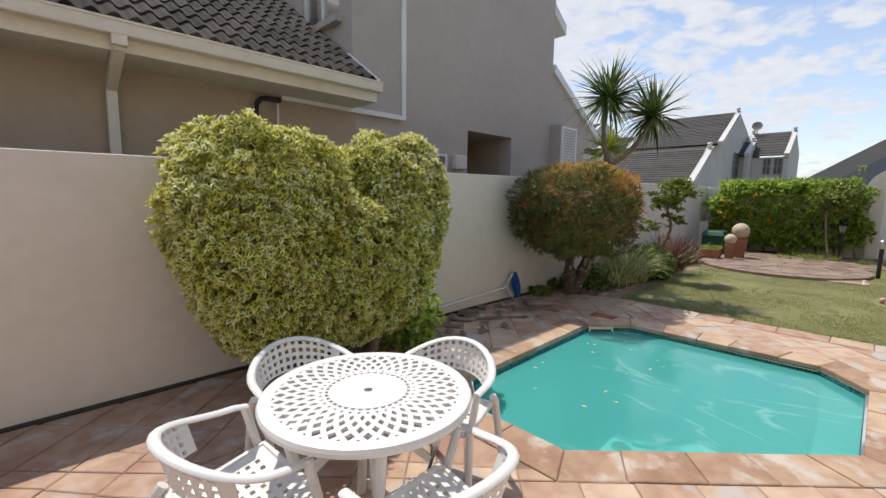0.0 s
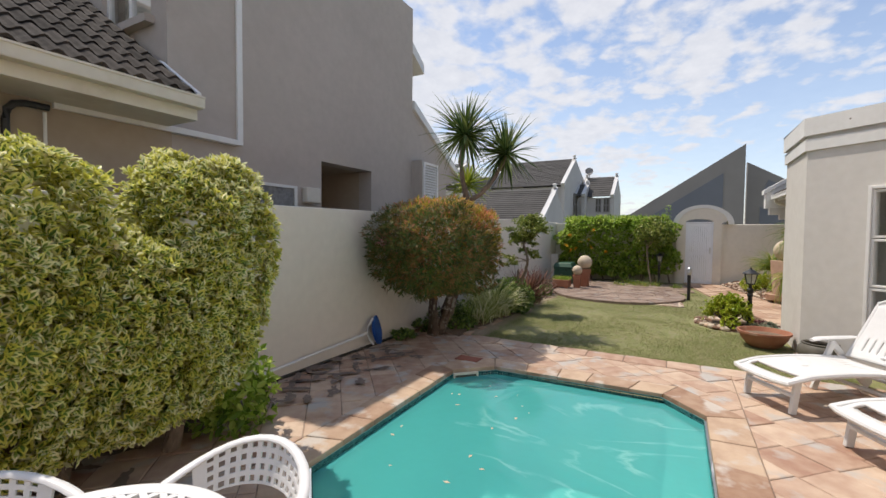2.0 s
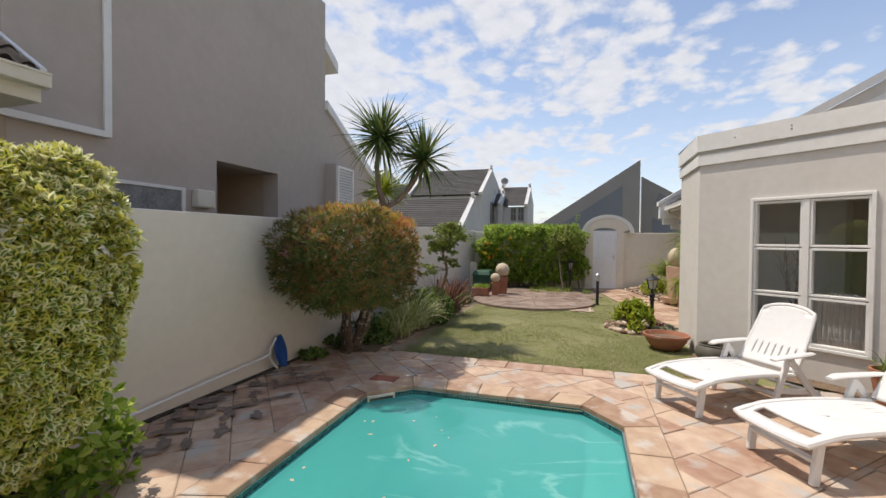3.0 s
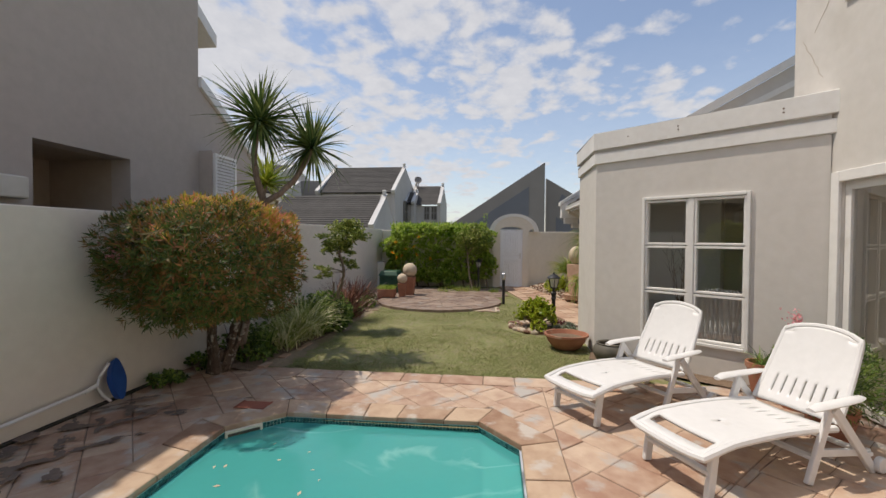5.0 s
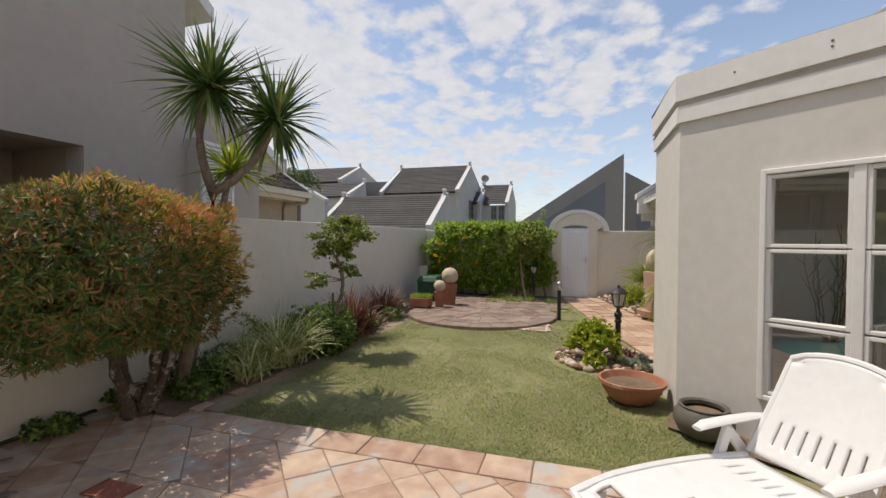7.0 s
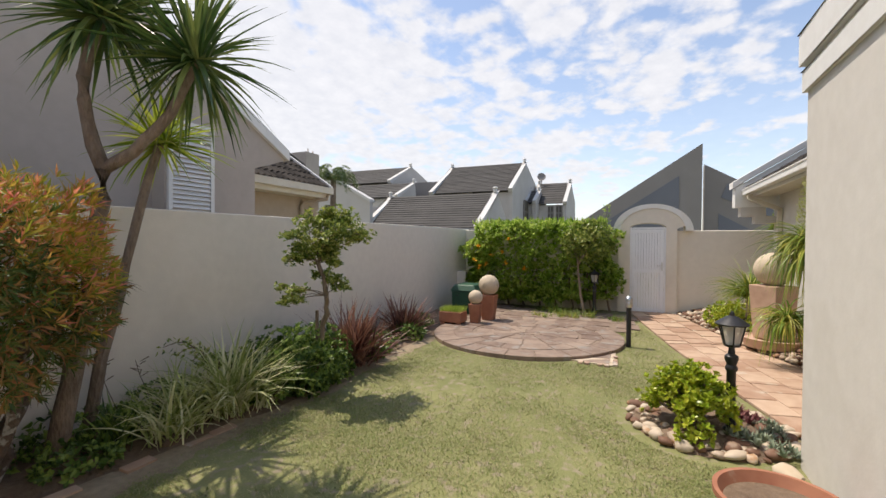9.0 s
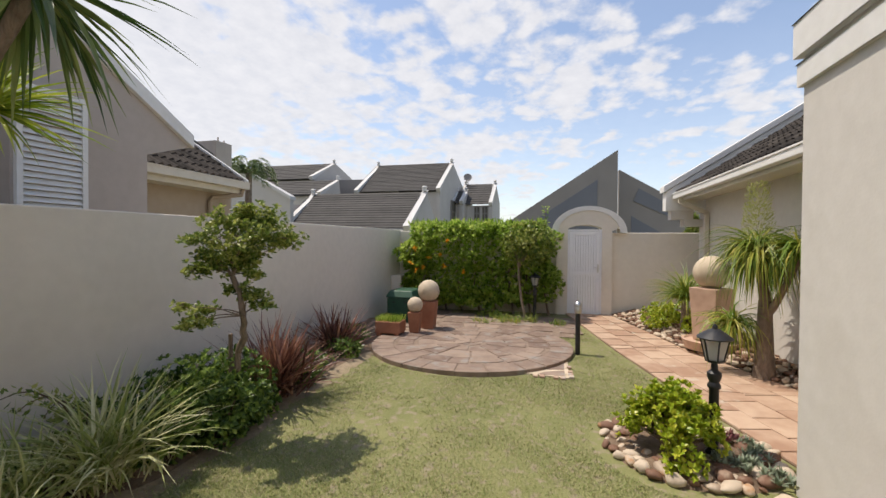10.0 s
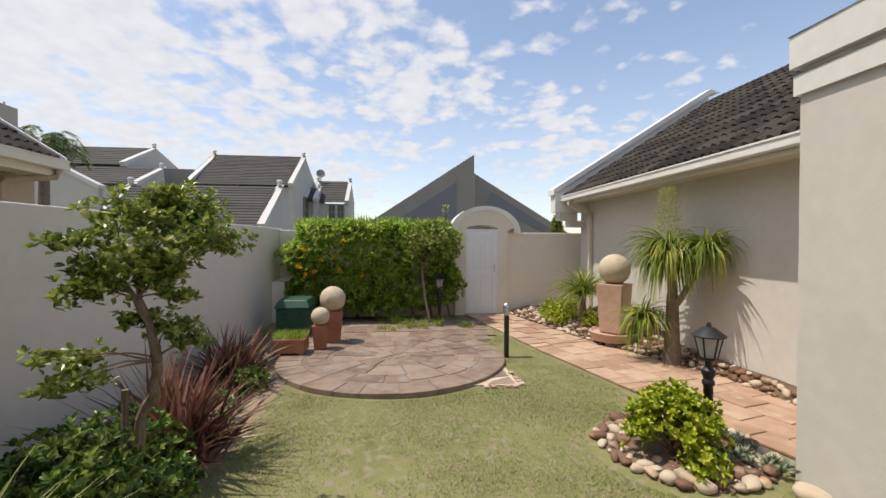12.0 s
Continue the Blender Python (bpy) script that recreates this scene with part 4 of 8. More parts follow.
    part("vase", lathe(bmesh.new(), [(0.07, 0.42), (0.11, 0.52), (0.10, 0.68), (0.05, 0.78), (0.06, 0.80)], 20), M["ball"], t, smooth=True)
    part("stand", lathe(bmesh.new(), [(0.16, 0.0), (0.16, 0.02), (0.03, 0.04), (0.03, 0.38), (0.17, 0.40), (0.17, 0.418)], 20), M["twig"], t, smooth=True)
    rnd, bm = random.Random(31), bmesh.new()
    for k in range(11):
        a = rnd.uniform(0, 6.28)
        tip = Vector((0.22 * math.cos(a) * rnd.uniform(0.4, 1), 0.16 * math.sin(a), rnd.uniform(1.30, 1.74)))
        stem = curve_pts((0.01 * math.cos(a), 0.01 * math.sin(a), 0.75), tip, (0.03 * math.cos(a), 0, 0), 7, 0.012, k)
        limb(bm, stem, 0.006, 0.002, 5)
        for j in (3, 4, 5, 6):
            limb(bm, [stem[j], stem[j] + Vector((rnd.uniform(-0.09, 0.09), rnd.uniform(-0.05, 0.05), rnd.uniform(0.07, 0.16)))], 0.0035, 0.0015, 4)
    part("branch", bm, M["twig"], t, "bare forked twigs")
    # tall wall of the house to the south, with a white-framed door and an upper window
    y = CORNER.y - 0.02
    bm = bmesh.new()
    box(bm, -6, 4.35, y - 0.25, y, -0.1, 6.4), box(bm, 6.02, 6.70, y - 0.25, y, -0.1, 6.4), box(bm, 4.35, 6.02, y - 0.25, y, 2.16, 3.85), box(bm, 4.35, 6.02, y - 0.25, y, 5.0, 6.4)
    box(bm, 4.35, 6.02, y - 0.5, y - 0.3, 2.4, 5.4)
    box(bm, -6.25, -6, y, 3.87, -0.1, 3.0)
    tagged(link("wall_south", bm, M["house"]), "tall cream plastered house wall with hairline cracks", "wall", kind="structure")
    bm = bmesh.new()
    box(bm, 6.02, 6.12, y, y + 0.03, 0, 2.26), box(bm, 4.25, 4.35, y, y + 0.03, 0, 2.26), box(bm, 4.35, 6.02, y, y + 0.03, 2.16, 2.26)
    d = tagged(link("door_2", bm, M["white"], bevel=0.005), "white-framed glazed sliding door in the house wall", "door", kind="structure")
    for k in range(2):
        a = 4.35 + k * 0.835
        bm = bmesh.new()
        box(bm, a, a + 0.07, y - 0.08, y - 0.03, 0.02, 2.16), box(bm, a + 0.765, a + 0.835, y - 0.08, y - 0.03, 0.02, 2.16)
        box(bm, a + 0.07, a + 0.765, y - 0.08, y - 0.03, 2.08, 2.16), box(bm, a + 0.07, a + 0.765, y - 0.08, y - 0.03, 0.02, 0.12)
        s = part("sash", bm, M["white"], d, bevel=0.004)
        raw("pane", [(a + 0.07, y - 0.055, 0.12), (a + 0.765, y - 0.055, 0.12), (a + 0.765, y - 0.055, 2.08), (a + 0.07, y - 0.055, 2.08)], [[0, 1, 2, 3]], M["glass"], s)
    bm = bmesh.new()
    box(bm, 4.2, 6.1, y - 2.5, y - 2.4, 0, 2.4), box(bm, 4.1, 4.2, y - 2.4, y - 0.26, 0, 2.4), box(bm, 6.1, 6.2, y - 2.4, y - 0.26, 0, 2.4), box(bm, 4.1, 6.2, y - 2.4, y - 0.26, 2.4, 2.5), box(bm, 4.1, 6.2, y - 2.4, y - 0.26, -0.05, 0.01)
    tagged(link("sliding_door_room", bm, M["room"]), "dim plain room behind the glazed door", "room", kind="structure")
    bm = bmesh.new()
    box(bm, 5.90, 6.02, y - 0.1, y + 0.03, 3.85, 5.0), box(bm, 4.35, 5.90, y - 0.1, y + 0.03, 3.85, 3.95), box(bm, 4.35, 5.90, y - 0.1, y + 0.03, 4.9, 5.0)
    w = tagged(link("window_2", bm, M["white"], bevel=0.005), "white-framed upper window in the house wall", "window", kind="structure")
    raw("pane", [(4.35, y - 0.06, 3.95), (5.90, y - 0.06, 3.95), (5.90, y - 0.06, 4.9), (4.35, y - 0.06, 4.9)], [[0, 1, 2, 3]], M["glass"], w)
    rnd = random.Random(8)
    for k, (x, z, n, dx) in enumerate(((6.30, 3.25, 9, 0.035), (6.42, 3.75, 7, -0.05))):
        pts = [(x + dx * i + rnd.uniform(-0.012, 0.012), y + 0.0015, z + 0.06 * i) for i in range(n)]
        bm = bmesh.new()
        for a, b in zip(pts, pts[1:]):
            beam(bm, a, b, 0.0018, 0.003)
        tagged(link("wall_crack", bm, M["tan"]), "fine hairline crack in the plaster", "crack", kind="structure")
    for k, (s, z) in enumerate(((1.05, 2.93), (1.05, 2.97), (2.05, 2.96), (2.05, 2.92), (0.45, 2.95))):
        bm = lathe(bmesh.new(), [(0.009, 0), (0.009, 0.004), (0.004, 0.006)], 10)
        bm.transform(m @ pose(s, 0.045, z, -90, 0, 0))
        tagged(link("fixing_plug", bm, M["mortar"]), "small plugged screw hole in the parapet", "plug", kind="structure")
    # gable of the main roof behind the bay
    bm = prism(bmesh.new(), [(7.5, -2.3, 2.7), (7.5, -2.3, 3.08), (7.5, -6.5, 5.50), (7.5, -6.5, 2.7)], (0.22, 0, 0))
    tagged(link("main_gable", bm, M["house"]), "cream plastered gable rising behind the bay", "gable", kind="structure")
    bm = prism(bmesh.new(), [(7.42, -2.25, 3.06), (7.42, -2.25, 3.17), (7.42, -6.5, 5.62), (7.42, -6.5, 5.51)], (0.38, 0, 0))
    box(bm, 7.46, 7.5, -6.0, -3.6, 2.9, 2.95)
    prism(bm, [(7.46, -2.9, 3.2), (7.46, -2.9, 3.28), (7.46, -6.5, 5.12), (7.46, -6.5, 5.04)], (0.04, 0, 0))
    tagged(link("main_gable_coping", bm, M["white"]), "white coping sloping up the gable", "coping", kind="structure")


build_bay()


def wave_tile(w=0.30, l=0.36, t=0.028):
    """One interlocking roof tile: two rolls across, a thick lower edge."""
    v, f = [], []
    n = 12
    for j, yy in enumerate((0.0, l)):
        for lay_ in (0, 1):
            for i in range(n + 1):
                u = i / n
                z = 0.045 * (0.5 - 0.5 * math.cos(u * 4 * math.pi)) + (t if j == 0 else 0.004)
                v.append((u * w * 1.01, yy, z - (t if lay_ else 0)))
    k = n + 1
    for i in range(n):
        f += [[i, i + 1, 2 * k + i + 1, 2 * k + i], [i + 1, i, k + i, k + i + 1]]
    me = bpy.data.meshes.new("roof_tile")
    me.from_pydata(v, [], f)
    me.materials.append(M["tile"])
    return me


TILE = wave_tile()


def tile_roof(parent, origin, along, up, nx, ny, limit=300, keep=None, step=(0.30, 0.31)):
    """Courses of tiles on a slope: origin at the eave, along the eave, up the slope."""
    along, up = Vector(along).normalized(), Vector(up).normalized()
    nrm = along.cross(up).normalized()
    base = Matrix(((along.x, up.x, nrm.x, 0), (along.y, up.y, nrm.y, 0), (along.z, up.z, nrm.z, 0), (0, 0, 0, 1)))
    rnd = random.Random(nx * 7 + ny)
    count = 0
    v, f = [], []
    for j in range(ny):
        for i in range(nx):
            p = Vector(origin) + along * (i * step[0] + rnd.uniform(-0.004, 0.004)) + up * (j * step[1] + rnd.uniform(-0.006, 0.006))
            if keep and not keep(p):
                continue
            mt = Matrix.Translation(p) @ base @ pose(0, 0, 0.01, 0, 0, rnd.uniform(-0.7, 0.7))
            if count < limit:
                ob = new("roof_tile", TILE)
                ob.parent = parent
                ob.matrix_basis = mt
                count += 1
            else:
                k = len(v)
                v += [tuple(mt @ q.co) for q in TILE.vertices]
                f += [[a + k for a in q.vertices] for q in TILE.polygons]
    if v:
        raw("roof_tile_field", v, f, M["tile"], parent)["kind"] = "stuff"


def gutter(bm, a, b, size=0.11):
    """A square gutter along a line, open on top."""
    a, b = Vector(a), Vector(b)
    d = (b - a).normalized()
    s = d.cross(Vector((0, 0, 1))).normalized()
    for off, w, h, z in ((0, size, 0.012, -size), (-size / 2, 0.012, size, -size / 2), (size / 2, 0.012, size, -size / 2), (-size / 2 - 0.008, 0.02, 0.02, 0)):
        o = s * off + Vector((0, 0, z))
        beam(bm, a + o, b + o, w, h)
    return bm


def build_wing():
    """The back wing to the south: wall, eave, tiled slope, coped gable."""
    yw = -2.62
    bm = B(8.9, 14.95, yw - 0.25, yw, -0.1, 2.62)
    wing = tagged(link("wall_wing", bm, M["house"]), "cream plastered wall of the back wing", "wall", kind="structure")
    e, x1 = -2.18, 15.1
    slope = Vector((0, -1, 0.64)).normalized()
    bm = prism(bmesh.new(), [(8.6, e, 2.60), (8.6, e - 3.4, 2.60 + 3.4 * 0.64), (8.6, e - 3.4, 2.45 + 3.4 * 0.64), (8.6, e, 2.52)], (x1 - 8.6, 0, 0))
    roof = tagged(link("wing_roof", bm, M["mortar"]), "brown concrete-tiled roof slope of the back wing", "roof", kind="structure")
    tile_roof(roof, (x1 - 0.02, e + 0.03, 2.615), (-1, 0, 0), slope, 21, 13)
    # soffit, fascia, gutter and downpipe
    tagged(link("wing_soffit", B(8.95, x1, e - 0.02, yw + 0.002, 2.50, 2.52), M["cream"]), "cream boarded eave soffit", "soffit", kind="structure")
    tagged(link("wing_fascia", B(8.95, x1, e - 0.02, e, 2.47, 2.60), M["white"]), "white painted fascia board", "fascia", kind="structure")
    bm = gutter(bmesh.new(), (8.95, e + 0.065, 2.62), (x1 + 0.02, e + 0.065, 2.62), 0.095)
    g = tagged(link("wing_gutter", bm, M["white"]), "white square gutter along the wing's eave", "gutter", kind="structure")
    bm = bmesh.new()
    beam(bm, (14.75, e + 0.06, 2.51), (14.75, e + 0.06, 2.42), 0.07, 0.07, (1, 0, 0))
    beam(bm, (14.75, e + 0.06, 2.43), (14.75, yw + 0.05, 2.22), 0.07, 0.07, (1, 0, 0))
    beam(bm, (14.75, yw + 0.05, 2.24), (14.75, yw + 0.05, 0.05), 0.07, 0.07, (1, 0, 0))
    tagged(link("wing_downpipe", bm, M["cream"]), "cream square downpipe on the wing's corner", "downpipe", kind="structure")
    # coped gable at the far end
    bm = prism(bmesh.new(), [(x1, -1.95, 2.30), (x1, -1.95, 2.68), (x1, -5.50, 4.94), (x1, -5.50, 2.30)], (0.26, 0, 0))
    tagged(link("wing_gable", bm, M["white"]), "white coped gable end with a stepped foot", "gable", kind="structure")
    bm = prism(bmesh.new(), [(x1 - 0.04, -1.90, 2.66), (x1 - 0.04, -1.90, 2.79), (x1 - 0.04, -5.52, 5.08), (x1 - 0.04, -5.75, 5.0), (x1 - 0.04, -5.52, 4.95)], (0.34, 0, 0))
    tagged(link("wing_coping", bm, M["white"], bevel=0.01), "white coping along the wing's gable", "coping", kind="structure")
    bm = bmesh.new()
    box(bm, x1 + 0.001, x1 + 0.25, -2.45, -2.05, 2.12, 2.298), box(bm, x1 + 0.001, x1 + 0.25, -2.62, -2.28, 1.98, 2.118)
    box(bm, 14.951, x1 + 0.2, -5.7, yw - 0.0, -0.1, 2.3)
    tagged(link("wing_corbel", bm, M["house"]), "stepped plaster corbel under the gable", "corbel", kind="structure")


build_wing()

# ---- neighbour's house beyond the wall ----


def build_neighbour():
    yb = 5.30
    bm = bmesh.new()
    # tall block with a recess; x 3.4 to 8.5
    box(bm, 3.4, 5.78, yb, yb + 0.3, -0.1, 2.70), box(bm, 7.08, 8.5, yb, yb + 0.3, -0.1, 2.70), box(bm, 5.78, 7.08, yb, yb + 0.3, -0.1, 1.2)
    prism(bm, [(3.4, yb, 2.70), (8.5, yb, 2.70), (8.5, yb, 6.35), (3.4, yb, 6.35)], (0, 0.3, 0))
    box(bm, 8.2, 8.5, yb + 0.3, 9.5, -0.1, 6.35)
    # side face to the west, with a window
    xw = 3.4
    box(bm, xw, xw + 0.3, yb + 0.3, 5.62, 2.4, 6.35), box(bm, xw, xw + 0.3, 6.75, 10, 2.4, 6.35), box(bm, xw, xw + 0.3, 5.62, 6.75, 2.4, 4.02), box(bm, xw, xw + 0.3, 5.62, 6.75, 5.2, 6.35)
    tagged(link("neighbour_block", bm, M["grey"]), "tall taupe plastered block of the neighbouring house", "house wall", kind="structure")
    bm = bmesh.new()
    box(bm, 5.78, 7.08, yb + 1.3, yb + 1.4, 1.0, 2.9), box(bm, 5.6, 5.78, yb + 0.3, yb + 1.4, 1.0, 2.9), box(bm, 7.08, 7.2, yb + 0.3, yb + 1.4, 1.0, 2.9), box(bm, 5.6, 7.2, yb + 0.3, yb + 1.4, 2.70, 2.9), box(bm, 5.6, 7.2, yb + 0.3, yb + 1.4, 1.0, 1.2)
    tagged(link("neighbour_recess", bm, M["tan"]), "shaded recessed porch in the neighbouring house", "recess", kind="structure")
    bm = bmesh.new()
    box(bm, 5.9, 6.3, yb + 1.22, yb + 1.29, 1.2, 2.16), box(bm, 5.98, 6.22, yb + 1.20, yb + 1.218, 1.2, 2.08)
    tagged(link("door_3", bm, [M["white"]]), "white door frame deep in the shaded porch", "door", kind="structure")
    # raised white plaster band
    bm = bmesh.new()
    box(bm, 4.25, 4.33, yb - 0.035, yb, 2.68, 6.34), box(bm, 2.35, 4.25, yb - 0.095, yb, 2.66, 2.73)
    tagged(link("plaster_band", bm, M["white"], bevel=0.006), "raised off-white plaster band on the taupe wall", "trim", kind="structure")
    # roof eave of the block's far slope
    bm = prism(bmesh.new(), [(8.502, yb + 0.1, 5.62), (9.15, yb + 0.1, 5.20), (9.15, yb + 0.1, 5.42), (8.502, yb + 0.1, 5.84)], (0, 3.5, 0))
    tagged(link("block_eave", bm, M["white"]), "white boxed eave at the block's far edge", "eave", kind="structure")
    # upper side window
    w = tagged(new("window_3"), "white-framed window in the side of the tall block", "window", kind="structure")
    bm = bmesh.new()
    box(bm, xw + 0.06, xw + 0.12, 5.63, 5.69, 4.02, 5.2), box(bm, xw + 0.06, xw + 0.12, 6.69, 6.75, 4.02, 5.2), box(bm, xw + 0.06, xw + 0.12, 6.16, 6.22, 4.02, 5.2), box(bm, xw + 0.06, xw + 0.12, 5.69, 6.69, 4.02, 4.08)
    part("window_frame", bm, M["white"], w)
    part("window_sill", B(xw - 0.10, xw + 0.05, 5.55, 6.82, 3.93, 4.02), M["grey"], w)
    for a, b in ((5.69, 6.16), (6.22, 6.69)):
        raw("pane", [(xw + 0.09, a, 4.08), (xw + 0.09, b, 4.08), (xw + 0.09, b, 5.2), (xw + 0.09, a, 5.2)], [[0, 1, 2, 3]], M["glass"], w)
    part("reveal", B(xw + 0.27, xw + 0.29, 5.62, 6.75, 4.02, 5.2), M["room"], w)
    # low wing to the west with its eave and tiled roof
    bm = B(-6, 3.4, 5.24, 5.5, -0.1, 3.1)
    tagged(link("neighbour_low_wall", bm, M["tan"]), "tan plastered low wing of the neighbouring house", "house wall", kind="structure")
    e = 4.66
    slope = Vector((0, 1, 0.66)).normalized()
    bm = prism(bmesh.new(), [(-6, e, 2.915), (-6, e + 4.2, 2.915 + 2.77), (-6, e + 4.2, 2.755 + 2.77), (-6, e, 2.835)], (9.30, 0, 0))
    roof = tagged(link("neighbour_roof", bm, M["mortar"]), "dark weathered concrete-tiled roof of the low wing", "roof", kind="structure")
    tile_roof(roof, (-2.70, e - 0.04, 2.93), (1, 0, 0), slope, 20, 13)
    bm = prism(bmesh.new(), [(3.30, e - 0.06, 2.915), (3.30, e - 0.06, 2.985), (3.30, e + 0.62, 3.435), (3.30, e + 0.62, 3.365)], (0.05, 0, 0))
    tagged(link("roof_barge", bm, M["white"]), "white barge strip at the roof's end", "trim", kind="structure")
    tagged(link("neighbour_soffit", B(-6, 3.34, e + 0.03, 5.238, 2.71, 2.74), M["cream"]), "cream boarded soffit under the eave", "soffit", kind="structure")
    tagged(link("neighbour_fascia", B(-6, 3.34, e + 0.0, e + 0.028, 2.71, 2.895), M["cream"]), "cream fascia board under the gutter", "fascia", kind="structure")
    bm = gutter(bmesh.new(), (3.35, e - 0.06, 2.93), (-6, e - 0.06, 2.93), 0.105)
    tagged(link("neighbour_gutter", bm, M["cream"]), "cream square gutter along the low wing", "gutter", kind="structure")
    bm = bmesh.new()
    x = 0.69
    beam(bm, (x, e - 0.06, 2.92), (x, e - 0.06, 2.74), 0.11, 0.10, (1, 0, 0))
    beam(bm, (x, e - 0.05, 2.74), (x, 5.16, 2.50), 0.085, 0.075, (1, 0, 0))
    beam(bm, (x, 5.18, 2.50), (x, 5.18, 0.3), 0.085, 0.075, (1, 0, 0))
    tagged(link("neighbour_downpipe", bm, M["cream"], bevel=0.004), "cream square downpipe with a swan neck", "downpipe", kind="structure")
    bm = bmesh.new()
    tube(bm, [(2.02, 5.18, 1.2), (2.02, 5.18, 2.48), (2.03, 5.17, 2.57), (2.07, 5.16, 2.62), (2.14, 5.16, 2.64), (2.30, 5.16, 2.64)], 0.030)
    tagged(link("drain_pipe", bm, M["black"], smooth=True), "bent black plastic pipe on the tan wall", "pipe")
    bm = bmesh.new()
    tube(bm, [(2.28, 5.19, 1.2), (2.28, 5.19, 2.60)], 0.014)
    tagged(link("conduit", bm, M["white"], smooth=True), "thin white conduit on the tan wall", "conduit")
    # netted window low in the block, and a meter box
    y = yb
    w = tagged(new("window_4"), "low window with net curtain above the garden wall", "window", kind="structure")
    bm = bmesh.new()
    box(bm, 3.9, 5.25, y - 0.03, y - 0.001, 2.20, 2.24), box(bm, 5.20, 5.25, y - 0.03, y - 0.001, 1.3, 2.20), box(bm, 3.9, 3.95, y - 0.03, y - 0.001, 1.3, 2.20)
    part("window_frame", bm, M["white"], w)
    bm = bmesh.new()
    pts = [(3.95 + 1.25 * k / 48, y - 0.012 + 0.006 * math.sin(k * 1.1)) for k in range(49)]
    lo, hi = [bm.verts.new((*p, 1.3)) for p in pts], [bm.verts.new((*p, 2.20)) for p in pts]
    for k in range(48):
        bm.faces.new((lo[k], lo[k + 1], hi[k + 1], hi[k]))
    part("net_curtain", bm, M["grey_net"], w, "grey gathered net curtain")
    bm = B(5.36, 5.65, y - 0.12, y - 0.001, 2.00, 2.24)
    mb = tagged(link("meter_box", bm, M["cream"], bevel=0.02), "small cream box fixed to the taupe wall", "meter box")
    # white louvred box
    lb = tagged(new("louvred_box"), "taupe plastered box with a white louvred front", "louvre")
    part("body", B(8.505, 9.17, 5.05, 5.299, -0.1, 3.12), M["grey"], lb)
    bm = bmesh.new()
    box(bm, 8.53, 8.58, 5.005, 5.049, 1.5, 3.08), box(bm, 9.10, 9.15, 5.005, 5.049, 1.5, 3.08), box(bm, 8.58, 9.10, 5.005, 5.049, 3.03, 3.08)
    part("frame", bm, M["white"], lb)
    for k in range(26):
        z = 1.52 + k * 0.058
        part("slat", prism(bmesh.new(), [(8.58, 5.044, z + 0.05), (8.58, 5.010, z), (8.58, 5.014, z - 0.004), (8.58, 5.048, z + 0.046)], (0.52, 0, 0)), M["white"], lb)
    # sloping coped wall east of the block
    bm = prism(bmesh.new(), [(8.5, yb, -0.1), (10.08, yb, -0.1), (10.08, yb, 2.72), (10.72, yb, 2.95), (10.72, yb, 3.0), (8.5, yb, 4.25)], (0, 0.25, 0))
    tagged(link("neighbour_gable", bm, M["grey"]), "taupe plastered wall under a sloping coping", "house wall", kind="structure")
    bm = prism(bmesh.new(), [(8.5, yb - 0.06, 4.22), (10.76, yb - 0.06, 2.95), (10.76, yb - 0.06, 3.12), (8.5, yb - 0.06, 4.40)], (0, 0.37, 0))
    tagged(link("neighbour_coping", bm, M["white"]), "white coping sloping down the gable", "coping", kind="structure")
    # lower wing farther back with tiles and eave
    bm = bmesh.new()
    box(bm, 10.0, 13.0, 6.55, 6.8, -0.1, 2.66), box(bm, 12.8, 13.0, 6.8, 11, -0.1, 2.66)
    tagged(link("neighbour_back_wall", bm, M["tan"]), "tan plastered wall of the neighbour's back wing", "house wall", kind="structure")
    e = 6.22
    bm = prism(bmesh.new(), [(10.0, e, 2.76), (10.0, e + 3.0, 4.65), (10.0, e + 3.0, 4.55), (10.0, e, 2.68)], (2.94, 0, 0))
    r2 = tagged(link("neighbour_back_roof", bm, M["mortar"]), "dark tiled roof of the neighbour's back wing", "roof", kind="structure")
    tile_roof(r2, (9.93, e - 0.04, 2.77), (1, 0, 0), (0, 1, 0.63), 10, 11)
    bm = prism(bmesh.new(), [(12.945, e - 0.10, 2.70), (12.945, e - 0.10, 2.83), (12.945, e + 3.0, 4.80), (12.945, e + 3.0, 4.67)], (0.05, 0, 0))
    tagged(link("back_roof_verge", bm, M["white"]), "white verge strip on the back wing's roof", "trim", kind="structure")
    bm = bmesh.new()
    box(bm, 10.0, 12.94, e, 6.55, 2.55, 2.58), box(bm, 10.0, 12.94, e - 0.03, e - 0.001, 2.55, 2.73)
    gutter(bm, (12.96, e - 0.09, 2.77), (10.0, e - 0.09, 2.77), 0.12)
    tagged(link("neighbour_back_eave", bm, M["cream"]), "cream eave and gutter of the back wing", "eave", kind="structure")
    bm = bmesh.new()
    tube(bm, [(12.86, e - 0.09, 2.66), (12.86, e - 0.05, 2.54), (12.45, 6.49, 2.44), (12.42, 6.50, 2.36), (12.42, 6.50, 0.2)], 0.045)
    tube(bm, [(10.75, 6.5, 2.55), (10.75, 6.5, 0.2)], 0.04)
    tube(bm, [(10.75, 6.5, 2.45), (10.95, 6.5, 2.52)], 0.04)
    tagged(link("back_downpipe", bm, M["tan"], smooth=True), "tan downpipe bent under the eave", "downpipe", kind="structure")
    bm = B(15.65, 16.25, 9.3, 10.0, -0.1, 4.42)
